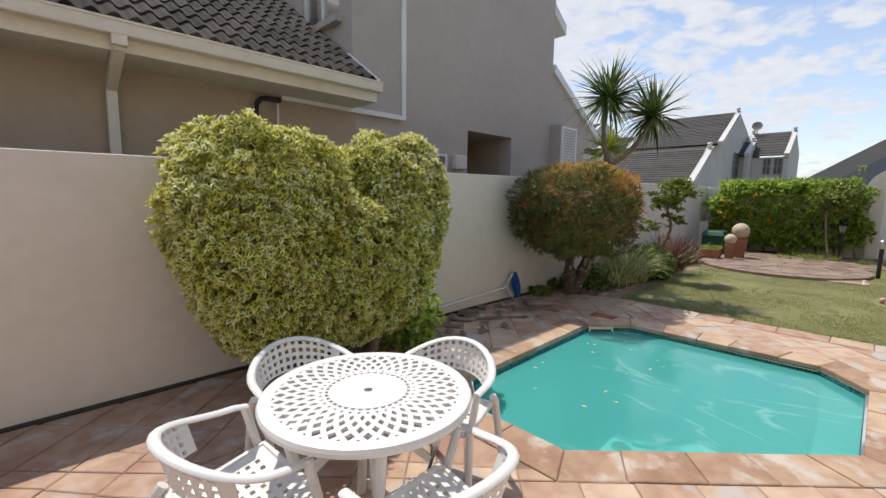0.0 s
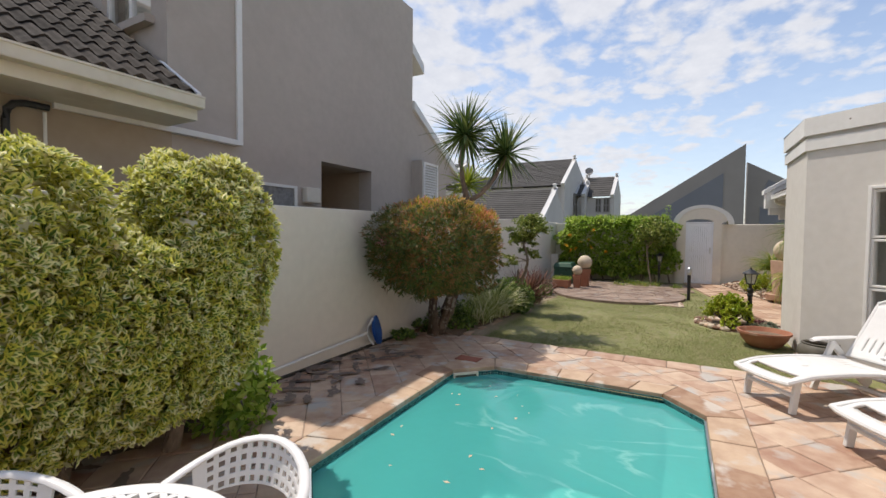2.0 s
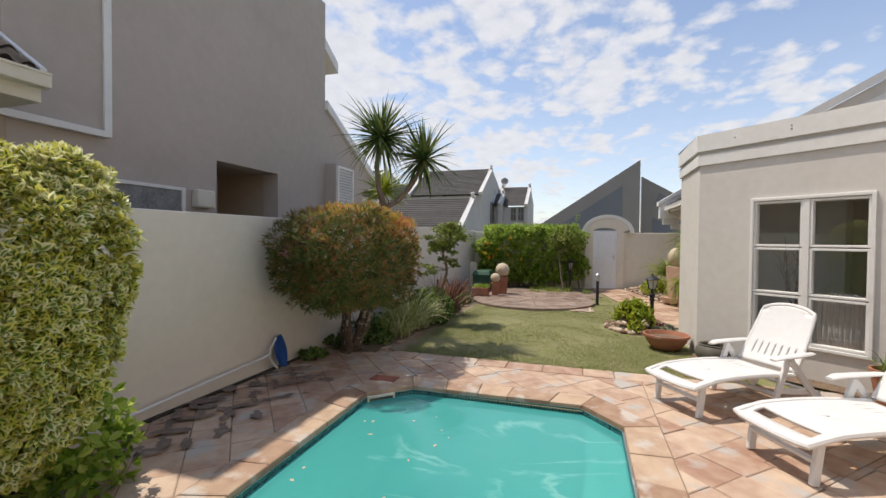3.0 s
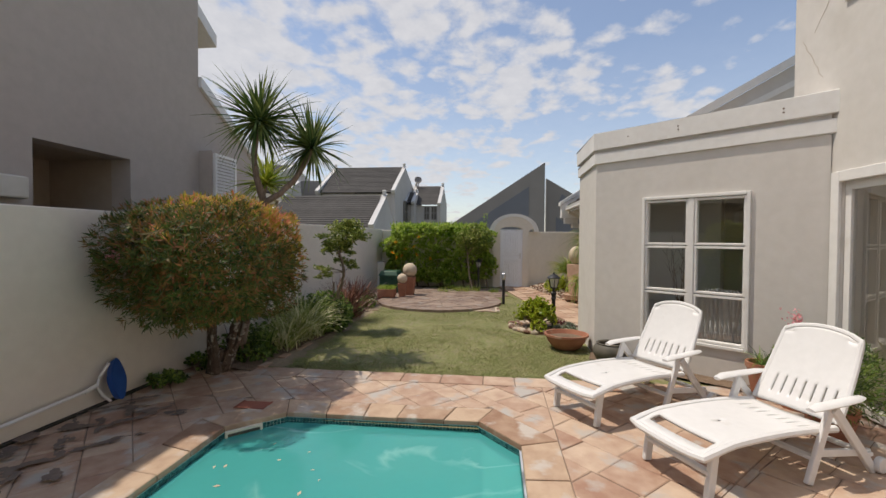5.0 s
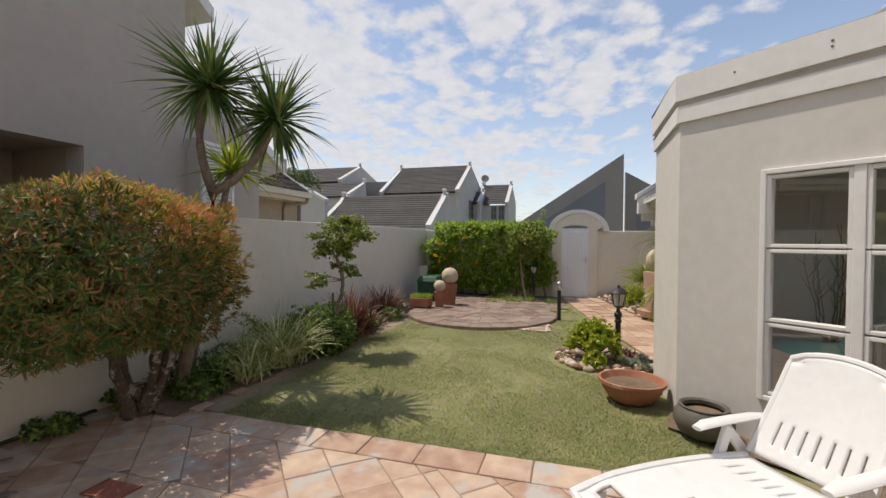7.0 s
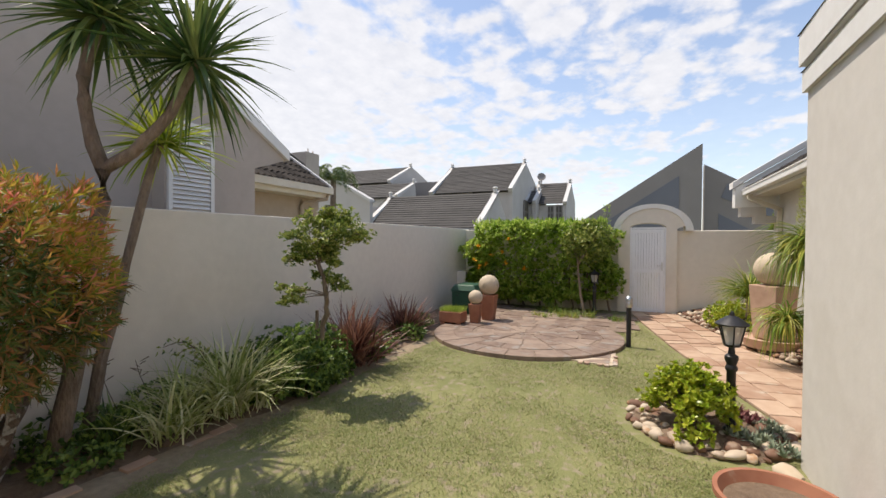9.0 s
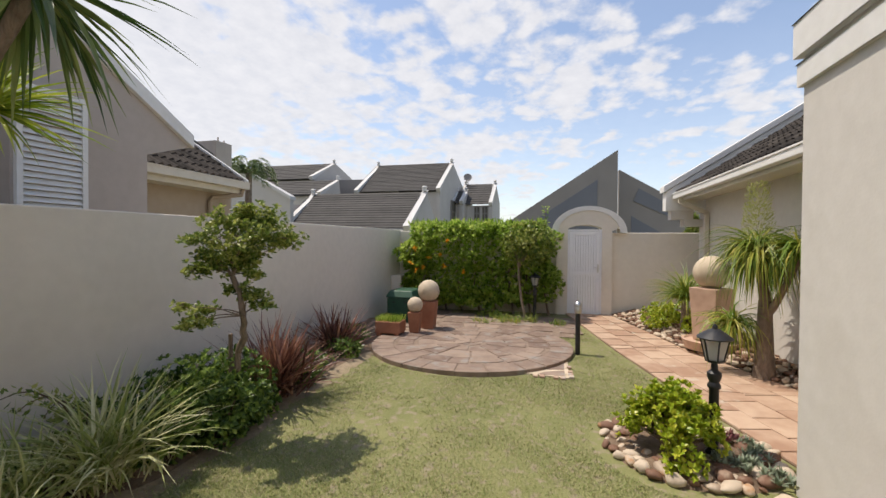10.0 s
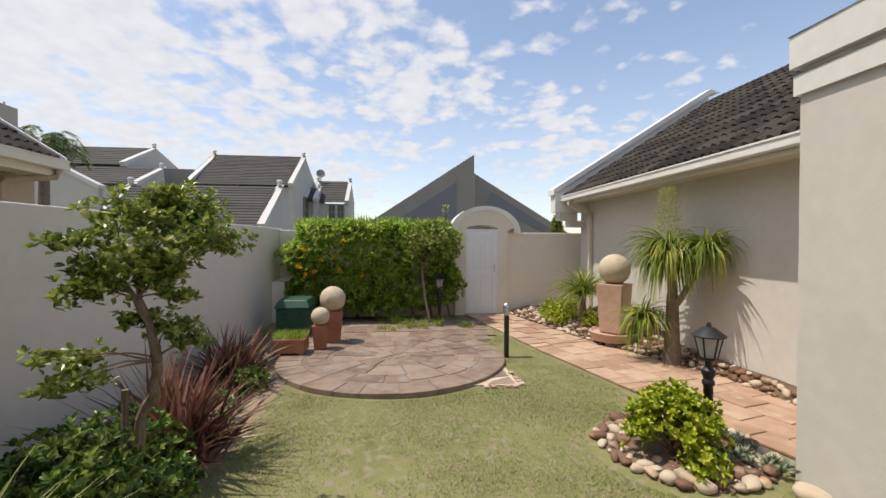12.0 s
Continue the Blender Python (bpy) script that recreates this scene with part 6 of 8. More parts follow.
def rosettes(name, tips, axes, per, length, width, mat, parent, label="", seed=0, tilt=(0.35, 1.25), fold=0.18, jitter=0.25, lift=0.0, broad=True):
    """Whorls of leaves: at each tip, leaves fan out round an axis and face along it."""
    rs = np.random.RandomState(seed)
    tips, axes = np.repeat(np.asarray(tips, float), per, 0), np.repeat(np.asarray(axes, float), per, 0)
    n = len(tips)
    axes = axes / (np.linalg.norm(axes, axis=1)[:, None] + 1e-9)
    ref = np.where(np.abs(axes[:, 2:3]) > 0.8, np.array([[1.0, 0, 0]]), np.array([[0, 0, 1.0]]))
    e1 = np.cross(axes, ref)
    e1 /= np.linalg.norm(e1, axis=1)[:, None]
    e2 = np.cross(axes, e1)
    a = (np.tile(np.arange(per), n // per) / per * 6.283 + np.repeat(rs.uniform(0, 6.283, n // per), per) + rs.normal(0, 0.25, n))[:, None]
    t = rs.uniform(*tilt, n)[:, None]
    out = e1 * np.cos(a) + e2 * np.sin(a)
    d = axes * np.cos(t) + out * np.sin(t) + rs.normal(0, jitter, (n, 3))
    d /= np.linalg.norm(d, axis=1)[:, None]
    s = np.cross(d, axes + rs.normal(0, 0.15, (n, 3)))
    s /= np.linalg.norm(s, axis=1)[:, None] + 1e-9
    u = np.cross(s, d)
    u *= np.sign((u * axes).sum(1))[:, None]
    ln = length * rs.uniform(0.65, 1.2, (n, 1))
    w = width * rs.uniform(0.75, 1.2, (n, 1))
    pos = tips + d * 0.004 + u * lift
    mid = pos + d * ln * 0.5
    if broad:
        e, g = s * w * 0.46, u * w * fold
        v = np.stack([pos, pos + d * ln * 0.32 + e * 0.92 + g, pos + d * ln * 0.68 + e + g, pos + d * ln - u * ln * 0.06, pos + d * ln * 0.68 - e + g, pos + d * ln * 0.32 - e * 0.92 + g, mid], 1).reshape(-1, 3)
        k = (np.arange(n) * 7)[:, None]
        f = np.concatenate([k + np.array([[6, (i + 1) % 6, i]]) for i in range(6)])
        return raw(name, v, f, mat, parent, label)
    v = np.stack([pos, mid + s * w * 0.5 + u * w * fold, pos + d * ln - u * ln * 0.08, mid - s * w * 0.5 + u * w * fold, mid], 1).reshape(-1, 3)
    k = (np.arange(n) * 5)[:, None]
    f = np.concatenate([k + np.array([[0, 4, 1]]), k + np.array([[4, 2, 1]]), k + np.array([[0, 3, 4]]), k + np.array([[3, 2, 4]])])
    return raw(name, v, f, mat, parent, label)


def shell_points(n, fn, seed, depth=0.35, freq=3.0, bumps=0.12):
    """Points in the outer layer of a shape: fn turns unit directions into surface points and normals."""
    rs = np.random.RandomState(seed)
    d = rs.normal(0, 1, (n, 3))
    d /= np.linalg.norm(d, axis=1)[:, None]
    p, c = fn(d)
    b = np.array([noise.noise((q[0] * freq, q[1] * freq, q[2] * freq)) + 0.5 * noise.noise((q[0] * freq * 2.7, q[1] * freq * 2.7, q[2] * freq * 2.7)) for q in p])
    t = 1 - depth * rs.uniform(0, 1, n) ** 2.2 + bumps * b
    return c + (p - c) * t[:, None], d


def super_box(centre, half, power):
    """A rounded box as a shape for shell_points."""
    c, h = np.array(centre), np.array(half)

    def fn(d):
        k = (np.abs(d) ** power).sum(1) ** (-1 / power)
        return c + d * k[:, None] * h, np.broadcast_to(c, d.shape)
    return fn


def blades(name, base, count, length, width, mat, parent, seed=0, lean=(0.2, 1.2), bend=0.9, segs=4, label="", spread=0.03, az=(0, 6.2832), flat=0.35, root=0.0):
    """Arching strap leaves out of one root."""
    rs = np.random.RandomState(seed)
    v, f = [], []
    for k in range(count):
        a = rs.uniform(*az)
        e = rs.uniform(*lean)
        ln, w = length * rs.uniform(0.6, 1.15), width * rs.uniform(0.7, 1.2)
        bd = bend * rs.uniform(0.5, 1.4)
        out, side = np.array([math.cos(a), math.sin(a), 0]), np.array([-math.sin(a), math.cos(a), 0])
        p = np.array(base) + np.array([rs.normal(0, spread), rs.normal(0, spread), 0]) + out * root
        n0 = len(v)
        ang = e
        for i in range(segs + 1):
            t = i / segs
            ww = w * (1 - t ** 2.2) * (0.55 + 0.9 * t * (1 - t) * 2) if i < segs else 0.0004
            v += [p + side * ww / 2 + np.array([0, 0, ww * flat]), p, p - side * ww / 2 + np.array([0, 0, ww * flat])]
            step = ln / segs
            p = p + step * (out * math.sin(ang) + np.array([0, 0, 1]) * math.cos(ang))
            ang = min(ang + bd / segs, 2.95)
        for i in range(segs):
            q = n0 + i * 3
            f += [[q, q + 1, q + 4, q + 3], [q + 1, q + 2, q + 5, q + 4]]
    return raw(name, np.array(v), f, mat, parent, label)


def build_variegated():
    t = thing("variegated_shrub", 1.8, 3.35, 0, "clipped variegated yellow-green shrub against the garden wall", "shrub")
    t.location = (0, 0, 0)
    bm = bmesh.new()
    for k, (x, y, s) in enumerate(((1.3, 3.3, 0.3), (1.7, 3.4, -0.2), (2.3, 3.35, 0.2))):
        limb(bm, curve_pts((x, y, -0.02), (x + s, y - 0.05, 1.3), (0.05, 0, 0), 6, 0.03, k), 0.05, 0.02, 8, 0.2, k)
        limb(bm, curve_pts((x, y, 0.3), (x - s, y - 0.2, 1.1), (0.05, 0, 0), 6, 0.03, k + 5), 0.03, 0.012, 6, 0.2, k)
    part("trunk", bm, M["bark"], t, smooth=True)
    pts, nr = [], []
    for i, (c, h, n, pw) in enumerate((((1.24, 3.20, 1.13), (0.55, 0.54, 0.84), 4700, 4.2), ((2.41, 3.22, 1.15), (0.38, 0.54, 0.89), 4000, 3.4), ((1.92, 3.16, 0.88), (0.42, 0.52, 0.66), 2600, 3.0))):
        p, d = shell_points(n, super_box(c, h, pw), 11 + i, 0.20, 4.2, 0.13)
        # narrower towards the ground
        k = np.clip((p[:, 2] - 0.2) / 1.0, 0, 1)
        p[:, 0] = 2.05 + (p[:, 0] - 2.05) * (0.74 + 0.26 * k)
        p[:, 1] = 3.55 + (p[:, 1] - 3.55) * (0.66 + 0.34 * k)
        ok = (p[:, 1] < 3.84) & (p[:, 2] > 0.30)
        pts.append(p[ok]), nr.append(d[ok] + np.array([0, 0, 0.35]))
    pts, nr = np.concatenate(pts), np.concatenate(nr)
    rosettes("crown", pts, nr, 7, 0.060, 0.029, L["variegated"], t, "yellow-edged leaves", 4)
    rosettes("leaf_heart", pts, nr, 7, 0.047, 0.0145, L["variegated_heart"], t, "green hearts of the leaves", 4, lift=0.0024)
    p, d = shell_points(900, super_box((2.72, 3.3, 0.35), (0.28, 0.35, 0.38), 2.5), 31, 0.6)
    rosettes("sucker", p[::3], d[::3] + np.array([0, 0, 0.5]), 4, 0.085, 0.042, L["hedge"], t, "plain green shoots at the foot", 6)


def build_red_bush():
    t = thing("red_tipped_bush", 0, 0, 0, "dense round bush with red and yellow new leaves on several trunks", "bush")
    bm = bmesh.new()
    base = Vector((6.27, 3.44, -0.02))
    for k, (x, y, z) in enumerate(((5.75, 3.15, 1.05), (6.02, 3.40, 1.2), (6.25, 3.05, 1.15), (6.62, 3.25, 1.1), (6.45, 3.0, 1.1))):
        limb(bm, curve_pts(base + Vector(((x - 6.1) * 0.2, (y - 3.3) * 0.2, 0)), (x, y, z), (0, 0, -0.05), 8, 0.028, k), 0.058, 0.026, 8, 0.28, k)
    limb(bm, [base, base + Vector((0, 0, 0.1)), base + Vector((0, 0, 0.28))], 0.13, 0.09, 10, 0.1, 9)
    part("trunk", bm, M["lichen"], t, smooth=True)
    c, h = (5.79, 3.10, 1.35), (0.95, 0.72, 0.60)
    p, d = shell_points(4600, super_box(c, h, 3.2), 21, 0.36, 2.8, 0.17)
    ok = p[:, 1] < 3.85
    p, d = p[ok], d[ok]
    rs = np.random.RandomState(2)
    patch = np.array([noise.noise((q[0] * 2.2, q[1] * 2.2, q[2] * 2.2)) for q in p])
    new_growth = (p[:, 2] - 1.55 + patch * 0.6 + rs.normal(0, 0.14, len(p)) + np.clip((p[:, 0] - 6.1), -1, 0.5) * 0.55) > 0.06
    rosettes("crown", p[~new_growth], d[~new_growth] + np.array([0, 0, 0.2]), 7, 0.085, 0.0145, L["redtip"], t, "dark narrow leaves", 3, (0.3, 1.4), broad=False)
    rosettes("new_growth", p[new_growth], d[new_growth] + np.array([0, 0, 0.5]), 7, 0.085, 0.0155, L["redtop"], t, "red and yellow narrow leaves", 5, (0.25, 1.2), broad=False)
    f = thing("red_flower_spray", 0, 0, 0, "small spray of red flowers on the wall", "flowers")
    rs = np.random.RandomState(9)
    leaf_cloud("petals", np.array([4.95, 3.45, 1.45]) + rs.normal(0, 0.05, (60, 3)), rs.normal(0, 1, (60, 3)), 0.04, 0.03, L["pink"], f, seed=1)["kind"] = "stuff"


def palm_head(t, c, r, n, mat, seed, width=0.040, lean=(0.05, 2.5), bend=0.45):
    blades("crown", c, n, r, width, mat, t, seed, lean, bend, 4, "stiff sword-shaped leaves", 0.025, root=0.02)


def build_palm():
    t = thing("cabbage_palm", 0, 0, 0, "branching cabbage palm with spiky heads beside the wall", "palm")
    bm = bmesh.new()
    split = Vector((6.90, 3.19, 2.06))
    limb(bm, curve_pts((6.72, 3.50, -0.03), split, (0.02, -0.05, 0), 10, 0.012, 1), 0.068, 0.050, 10, 0.06, 1)
    limb(bm, curve_pts(split, (6.95, 3.28, 3.16), (-0.10, 0.05, 0), 7, 0.01, 2), 0.046, 0.036, 10, 0.06, 2)
    limb(bm, curve_pts(split, (7.20, 2.66, 2.85), (0.03, -0.04, -0.10), 8, 0.01, 3), 0.042, 0.034, 10, 0.06, 3)
    part("trunk", bm, M["bark"], t, smooth=True)
    palm_head(t, (6.95, 3.28, 3.14), 0.74, 230, L["palm"], 1)
    palm_head(t, (7.20, 2.66, 2.83), 0.68, 200, L["palm"], 2)
    t = thing("young_cabbage_palm", 0, 0, 0, "thin young cabbage palm with a bright yellow-green head", "palm")
    bm = bmesh.new()
    limb(bm, curve_pts((6.98, 3.62, -0.03), (7.48, 3.49, 2.40), (-0.05, 0.0, -0.05), 10, 0.012, 5), 0.045, 0.032, 8, 0.08, 5)
    part("trunk", bm, M["bark"], t, smooth=True)
    palm_head(t, (7.48, 3.49, 2.38), 0.56, 130, L["palm_young"], 3, 0.034, (0.05, 2.1), 0.6)
    blades("dead_leaf", (7.12, 3.58, 1.25), 14, 0.22, 0.02, M["bark"], t, 4, (1.4, 2.3), 0.4)


def build_small_tree():
    t = thing("garden_tree", 0, 0, 0, "small open tree with tiers of glossy leaves", "tree")
    bm = bmesh.new()
    bend, fork = Vector((8.70, 2.74, 1.01)), Vector((8.66, 2.81, 1.34))
    root, stub = Vector((8.81, 2.88, 0.67)), Vector((8.83, 2.97, 0.92))
    foot = Vector((8.84, 3.00, 0.0))
    limb(bm, curve_pts(foot, root, (0.02, 0, 0), 5, 0.016, 1), 0.031, 0.027, 8, 0.2, 1)
    limb(bm, curve_pts(root, bend, (0.02, -0.02, 0), 5, 0.012, 3), 0.028, 0.025, 8, 0.2, 1)
    limb(bm, curve_pts(bend, fork, (0.01, -0.01, 0), 5, 0.010, 2), 0.025, 0.020, 8, 0.15, 2)
    limb(bm, curve_pts((stub.x + 0.02, stub.y + 0.02, 0.0), stub - Vector((0, 0, 0.10)), (-0.01, 0, 0), 5, 0.014, 8), 0.030, 0.022, 8, 0.3, 8)
    tiers = [((8.73, 2.72, 1.90), 0.14), ((8.73, 2.59, 1.91), 0.14), ((8.91, 2.47, 1.73), 0.11), ((8.53, 2.61, 1.75), 0.15), ((8.89, 2.69, 1.72), 0.14), ((8.53, 2.84, 1.86), 0.11), ((8.55, 3.09, 1.71), 0.07), ((8.56, 3.01, 1.61), 0.08), ((8.72, 2.81, 1.62), 0.14), ((8.67, 2.80, 1.49), 0.11), ((8.76, 2.78, 1.43), 0.11), ((8.68, 2.60, 1.33), 0.07), ((8.67, 2.90, 1.43), 0.09), ((8.52, 2.95, 1.41), 0.07), ((8.44, 3.00, 1.39), 0.06), ((8.74, 2.81, 1.23), 0.07), ((8.77, 2.72, 1.15), 0.09), ((8.78, 2.57, 1.10), 0.07), ((8.63, 2.99, 1.05), 0.07), ((8.45, 2.96, 1.00), 0.08), ((8.44, 3.08, 1.10), 0.05), ((8.46, 3.09, 0.92), 0.04)]
    rnd = random.Random(6)
    # the top tiers spread wide
    tiers = [((c[0], c[1], 1.42 + (c[2] - 1.5) * 0.92), r) if c[2] > 1.5 else (c, r) for c, r in tiers]
    clumps = list(tiers)
    for c, r in tiers * 2:
        a, q = rnd.random() * 6.28, r * rnd.uniform(0.8, 1.5)
        clumps.append(((c[0] + q * math.cos(a), c[1] + q * math.sin(a), c[2] + r * rnd.uniform(-0.4, 0.4)), r * 0.66))
    for k, (c, r) in enumerate(clumps):
        start = fork if c[2] > 1.2 else (bend if c[2] > 0.85 else root)
        if k >= len(tiers):
            start = Vector(tiers[(k - len(tiers)) % len(tiers)][0])
        limb(bm, curve_pts(start, Vector(c), (0, 0, 0.03), 5, 0.018, k + 20), 0.0065, 0.002, 6, 0.1, k)
    part("trunk", bm, M["bark"], t, smooth=True)
    P, D = [], []
    rs = np.random.RandomState(8)
    for k, (c, r) in enumerate(clumps):
        n = int(23000 * r * r + 500 * r)
        tips = np.array(c) + rs.normal(0, 1, (max(4, int(n / 9)), 3)) * np.array([r, r, r * 0.75]) * 0.55
        P.append(tips)
        D.append((tips - np.array(c)) * 1.5 + np.array([0, 0, 0.35]) + rs.normal(0, 0.15, tips.shape))
    rosettes("crown", np.concatenate(P), np.concatenate(D), 6, 0.043, 0.023, L["glossy"], t, "glossy leaves in flat tiers", 2, (0.5, 1.45))


def small_clump(name, label, cat, x, y, z, r, h, n, mat, seed, leaf=(0.05, 0.028), power=2.2, group="", up=0.5):
    t = thing(name, x, y, z, label, cat, group)
    p, d = shell_points(n, super_box((0, 0, h * 0.5), (r, r, h * 0.5), power), seed, 0.6, 4.0, 0.22)
    ok = p[:, 2] > 0.005
    rosettes("foliage", p[ok][::4], d[ok][::4] + np.array([0, 0, up]), 6, leaf[0] * 1.15, leaf[1] * 1.15, mat, t, seed=seed)
    bm = bmesh.new()
    rnd = random.Random(seed)
    for k in range(5):
        a = rnd.random() * 6.28
        limb(bm, [(0.02 * math.cos(a), 0.02 * math.sin(a), -0.02), (r * 0.3 * math.cos(a), r * 0.3 * math.sin(a), h * 0.35), (r * 0.55 * math.cos(a), r * 0.55 * math.sin(a), h * 0.7)], 0.014, 0.006, 6)
    part("stem", bm, M["twig"], t)
    return t


def build_bed():
    # strappy striped clumps
    for k, (x, y, n, ln) in enumerate(((7.85, 3.10, 230, 0.86), (7.45, 3.18, 90, 0.66), (7.28, 3.08, 80, 0.55), (8.05, 3.04, 90, 0.62))):
        t = thing("striped_strap_plant", x, y, 0.02, "arching clump of cream-striped strap leaves in the bed", "plant", "strap plants in the bed")
        blades("leaves", (0, 0, 0), n, ln, 0.024, L["strap"], t, 40 + k, (0.05, 0.80), 1.10, 5, "cream-striped leaves", 0.07)
        bm = bmesh.new()
        lathe(bm, [(0.09, -0.03), (0.08, 0.02), (0.03, 0.06)], 10)
        part("root", bm, M["soil"], t)
    # sword fern upright and seed stalks
    t = thing("sword_plant", 7.02, 3.30, 0.02, "upright clump of bright green sword leaves", "plant")
    blades("leaves", (0, 0, 0), 34, 0.42, 0.034, L["under"], t, 61, (0.05, 0.6), 0.6, 4, "", 0.05)
    for k, (x, y, h) in enumerate(((6.9, 3.62, 0.62), (7.3, 3.64, 0.60), (7.55, 3.6, 0.56))):
        t = thing("seed_stalk", x, y, 0.0, "thin dry flower stalk leaning on the wall", "stalk", "dry stalks")
        bm = bmesh.new()
        limb(bm, curve_pts((0, 0, 0), (-0.18, 0.06, h), (-0.04, 0, 0.06), 6, 0.004, k), 0.004, 0.002, 5)
        for j in range(7):
            z = h * (0.72 + 0.04 * j)
            limb(bm, [(-0.15, 0.05, z), (-0.15 + 0.07 * math.cos(j), 0.05 + 0.05 * math.sin(j), z + 0.03)], 0.002, 0.004, 5)
        part("stem", bm, M["twig"], t)
    # bronze flax
    for k, (x, y, n, ln, lb) in enumerate(((9.62, 3.08, 320, 0.84, "large bronze-red flax clump in the bed"), (11.45, 3.36, 230, 0.70, "smaller bronze-red flax clump by the wall"), (10.4, 3.45, 60, 0.5, "small bronze-red flax clump by the wall"))):
        t = thing("bronze_flax", x, y, 0.02, lb, "flax plant", "flax in the bed")
        blades("leaves", (0, 0, 0), int(n * 0.9), ln, 0.034, L["flax"], t, 70 + k, (0.05, 1.15), 0.45, 4, "bronze-red leaves", 0.09)
        part("root", lathe(bmesh.new(), [(0.10, -0.03), (0.09, 0.03), (0.04, 0.08)], 10), M["soil"], t)
    # low green plants
    spots = [(8.62, 3.02, 0.34, 0.54, 1300), (8.32, 3.10, 0.32, 0.44, 900), (8.98, 3.10, 0.36, 0.62, 1300), (8.75, 3.3, 0.40, 0.62, 1200), (8.82, 2.90, 0.26, 0.46, 900), (8.58, 2.88, 0.28, 0.50, 1000), (9.08, 2.98, 0.28, 0.28, 700), (8.36, 3.38, 0.30, 0.48, 700), (7.20, 3.45, 0.25, 0.25, 380), (6.75, 3.20, 0.22, 0.20, 380), (6.95, 3.62, 0.28, 0.28, 420), (7.6, 3.62, 0.28, 0.30, 420),
             (6.42, 3.62, 0.22, 0.17, 300), (5.75, 3.66, 0.17, 0.12, 260), (9.3, 3.45, 0.3, 0.4, 500), (10.4, 3.15, 0.28, 0.26, 420), (11.2, 3.1, 0.26, 0.24, 380), (11.9, 3.3, 0.25, 0.3, 380), (10.0, 3.02, 0.2, 0.2, 260), (9.0, 3.5, 0.3, 0.4, 420)]
    for k, (x, y, r, h, n) in enumerate(spots):
        small_clump("bed_plant", "low leafy green plant in the bed by the wall", "plant", x, y, 0.0, r, h, n, L["under"], 90 + k, (0.047, 0.026), group="low plants in the bed")
    t = small_clump("arching_shrub", "thin arching shrub with small dark leaves", "shrub", 8.05, 3.55, 0.1, 0.2, 0.35, 260, L["glossy"], 130, (0.05, 0.024))
    bm = bmesh.new()
    P = []
    for k in range(5):
        a = curve_pts((0, 0, 0.1), (-0.55 + 0.1 * k, -0.05 - 0.05 * k, 0.55 - 0.08 * k), (0, 0, 0.18), 8, 0.01, k)
        limb(bm, a, 0.008, 0.003, 5)
        P += [p for p in a[3:] for _ in range(5)]
    part("branch", bm, M["twig"], t)
    leaf_cloud("leaf_sprays", np.array(P) + np.random.RandomState(3).normal(0, 0.02, (len(P), 3)), np.random.RandomState(4).normal(0, 1, (len(P), 3)), 0.05, 0.024, L["glossy"], t, seed=3)
    # hedge at the end wall
    t = thing("end_hedge", 0, 0, 0, "clipped green hedge with orange trumpet flowers", "hedge")
    p, d = shell_points(3900, super_box((15.17, 1.90, 1.16), (0.42, 1.62, 0.86), 7.0), 51, 0.34, 2.6, 0.20)
    ok = (p[:, 0] < 15.58) & (p[:, 1] < 3.85)
    rosettes("foliage", p[ok], d[ok] + np.array([-0.1, 0.35, 1.5]), 7, 0.095, 0.040, L["hedge"], t, "", 7)
    rs = np.random.RandomState(17)
    top = np.stack([rs.uniform(14.85, 15.5, 500), rs.uniform(0.4, 3.45, 500), rs.uniform(1.92, 2.06, 500)], 1)
    leaf_cloud("shoot", top, np.tile([0, 0, 1.0], (500, 1)), 0.15, 0.04, L["hedge"], t, "", 8, 0.9, 0.4)["kind"] = "stuff"
    bm = bmesh.new()
    for k in range(9):
        y = 0.3 + k * 0.38
        limb(bm, curve_pts((15.25, y, 0.0), (15.2, y + 0.1, 1.2), (0, 0.06, 0), 5, 0.02, k), 0.028, 0.012, 6)
    part("stem", bm, M["bark"], t)
    for k in range(9):
        f = np.array([14.72, rs.uniform(1.9, 3.4), rs.uniform(0.95, 1.75)])
        leaf_cloud("flower", f + rs.normal(0, 0.008, (14, 3)), np.tile([-1.0, 0, 0.3], (14, 1)), 0.07, 0.05, L["orange"], t, "orange trumpet flower", k)
    # slim sapling at the hedge
    t = thing("sapling", 0, 0, 0, "slim sapling with a pale trunk beside the hedge", "tree")
    bm = bmesh.new()
    limb(bm, curve_pts((14.62, 0.78, 0.05), (14.7, 0.95, 1.35), (0, 0.03, 0), 6, 0.01, 2), 0.03, 0.018, 8)
    for k in range(6):
        limb(bm, curve_pts((14.68, 0.93, 1.1), (14.6 + 0.1 * math.cos(k), 0.75 + 0.35 * math.sin(k * 1.9), 1.6 + 0.06 * k), (0, 0, 0.03), 4, 0.02, k), 0.012, 0.004, 6)
    part("trunk", bm, M["bark"], t, smooth=True)
    p, d = shell_points(1500, super_box((14.66, 0.72, 1.62), (0.28, 0.52, 0.42), 2.0), 55, 0.8)
    rosettes("crown", p[::4], d[::4], 6, 0.085, 0.036, L["glossy"], t, "", 5)
    t = thing("hedge_shoot", 0, 0, 0, "tall thin shoot rising above the hedge", "shoot")
    bm = bmesh.new()
    limb(bm, curve_pts((15.3, 0.42, 1.6), (15.25, 0.38, 2.42), (0.02, 0.02, 0), 5, 0.01, 3), 0.008, 0.003, 5)
    part("stem", bm, M["twig"], t)
    rs = np.random.RandomState(5)
    z = rs.uniform(1.8, 2.42, 60)
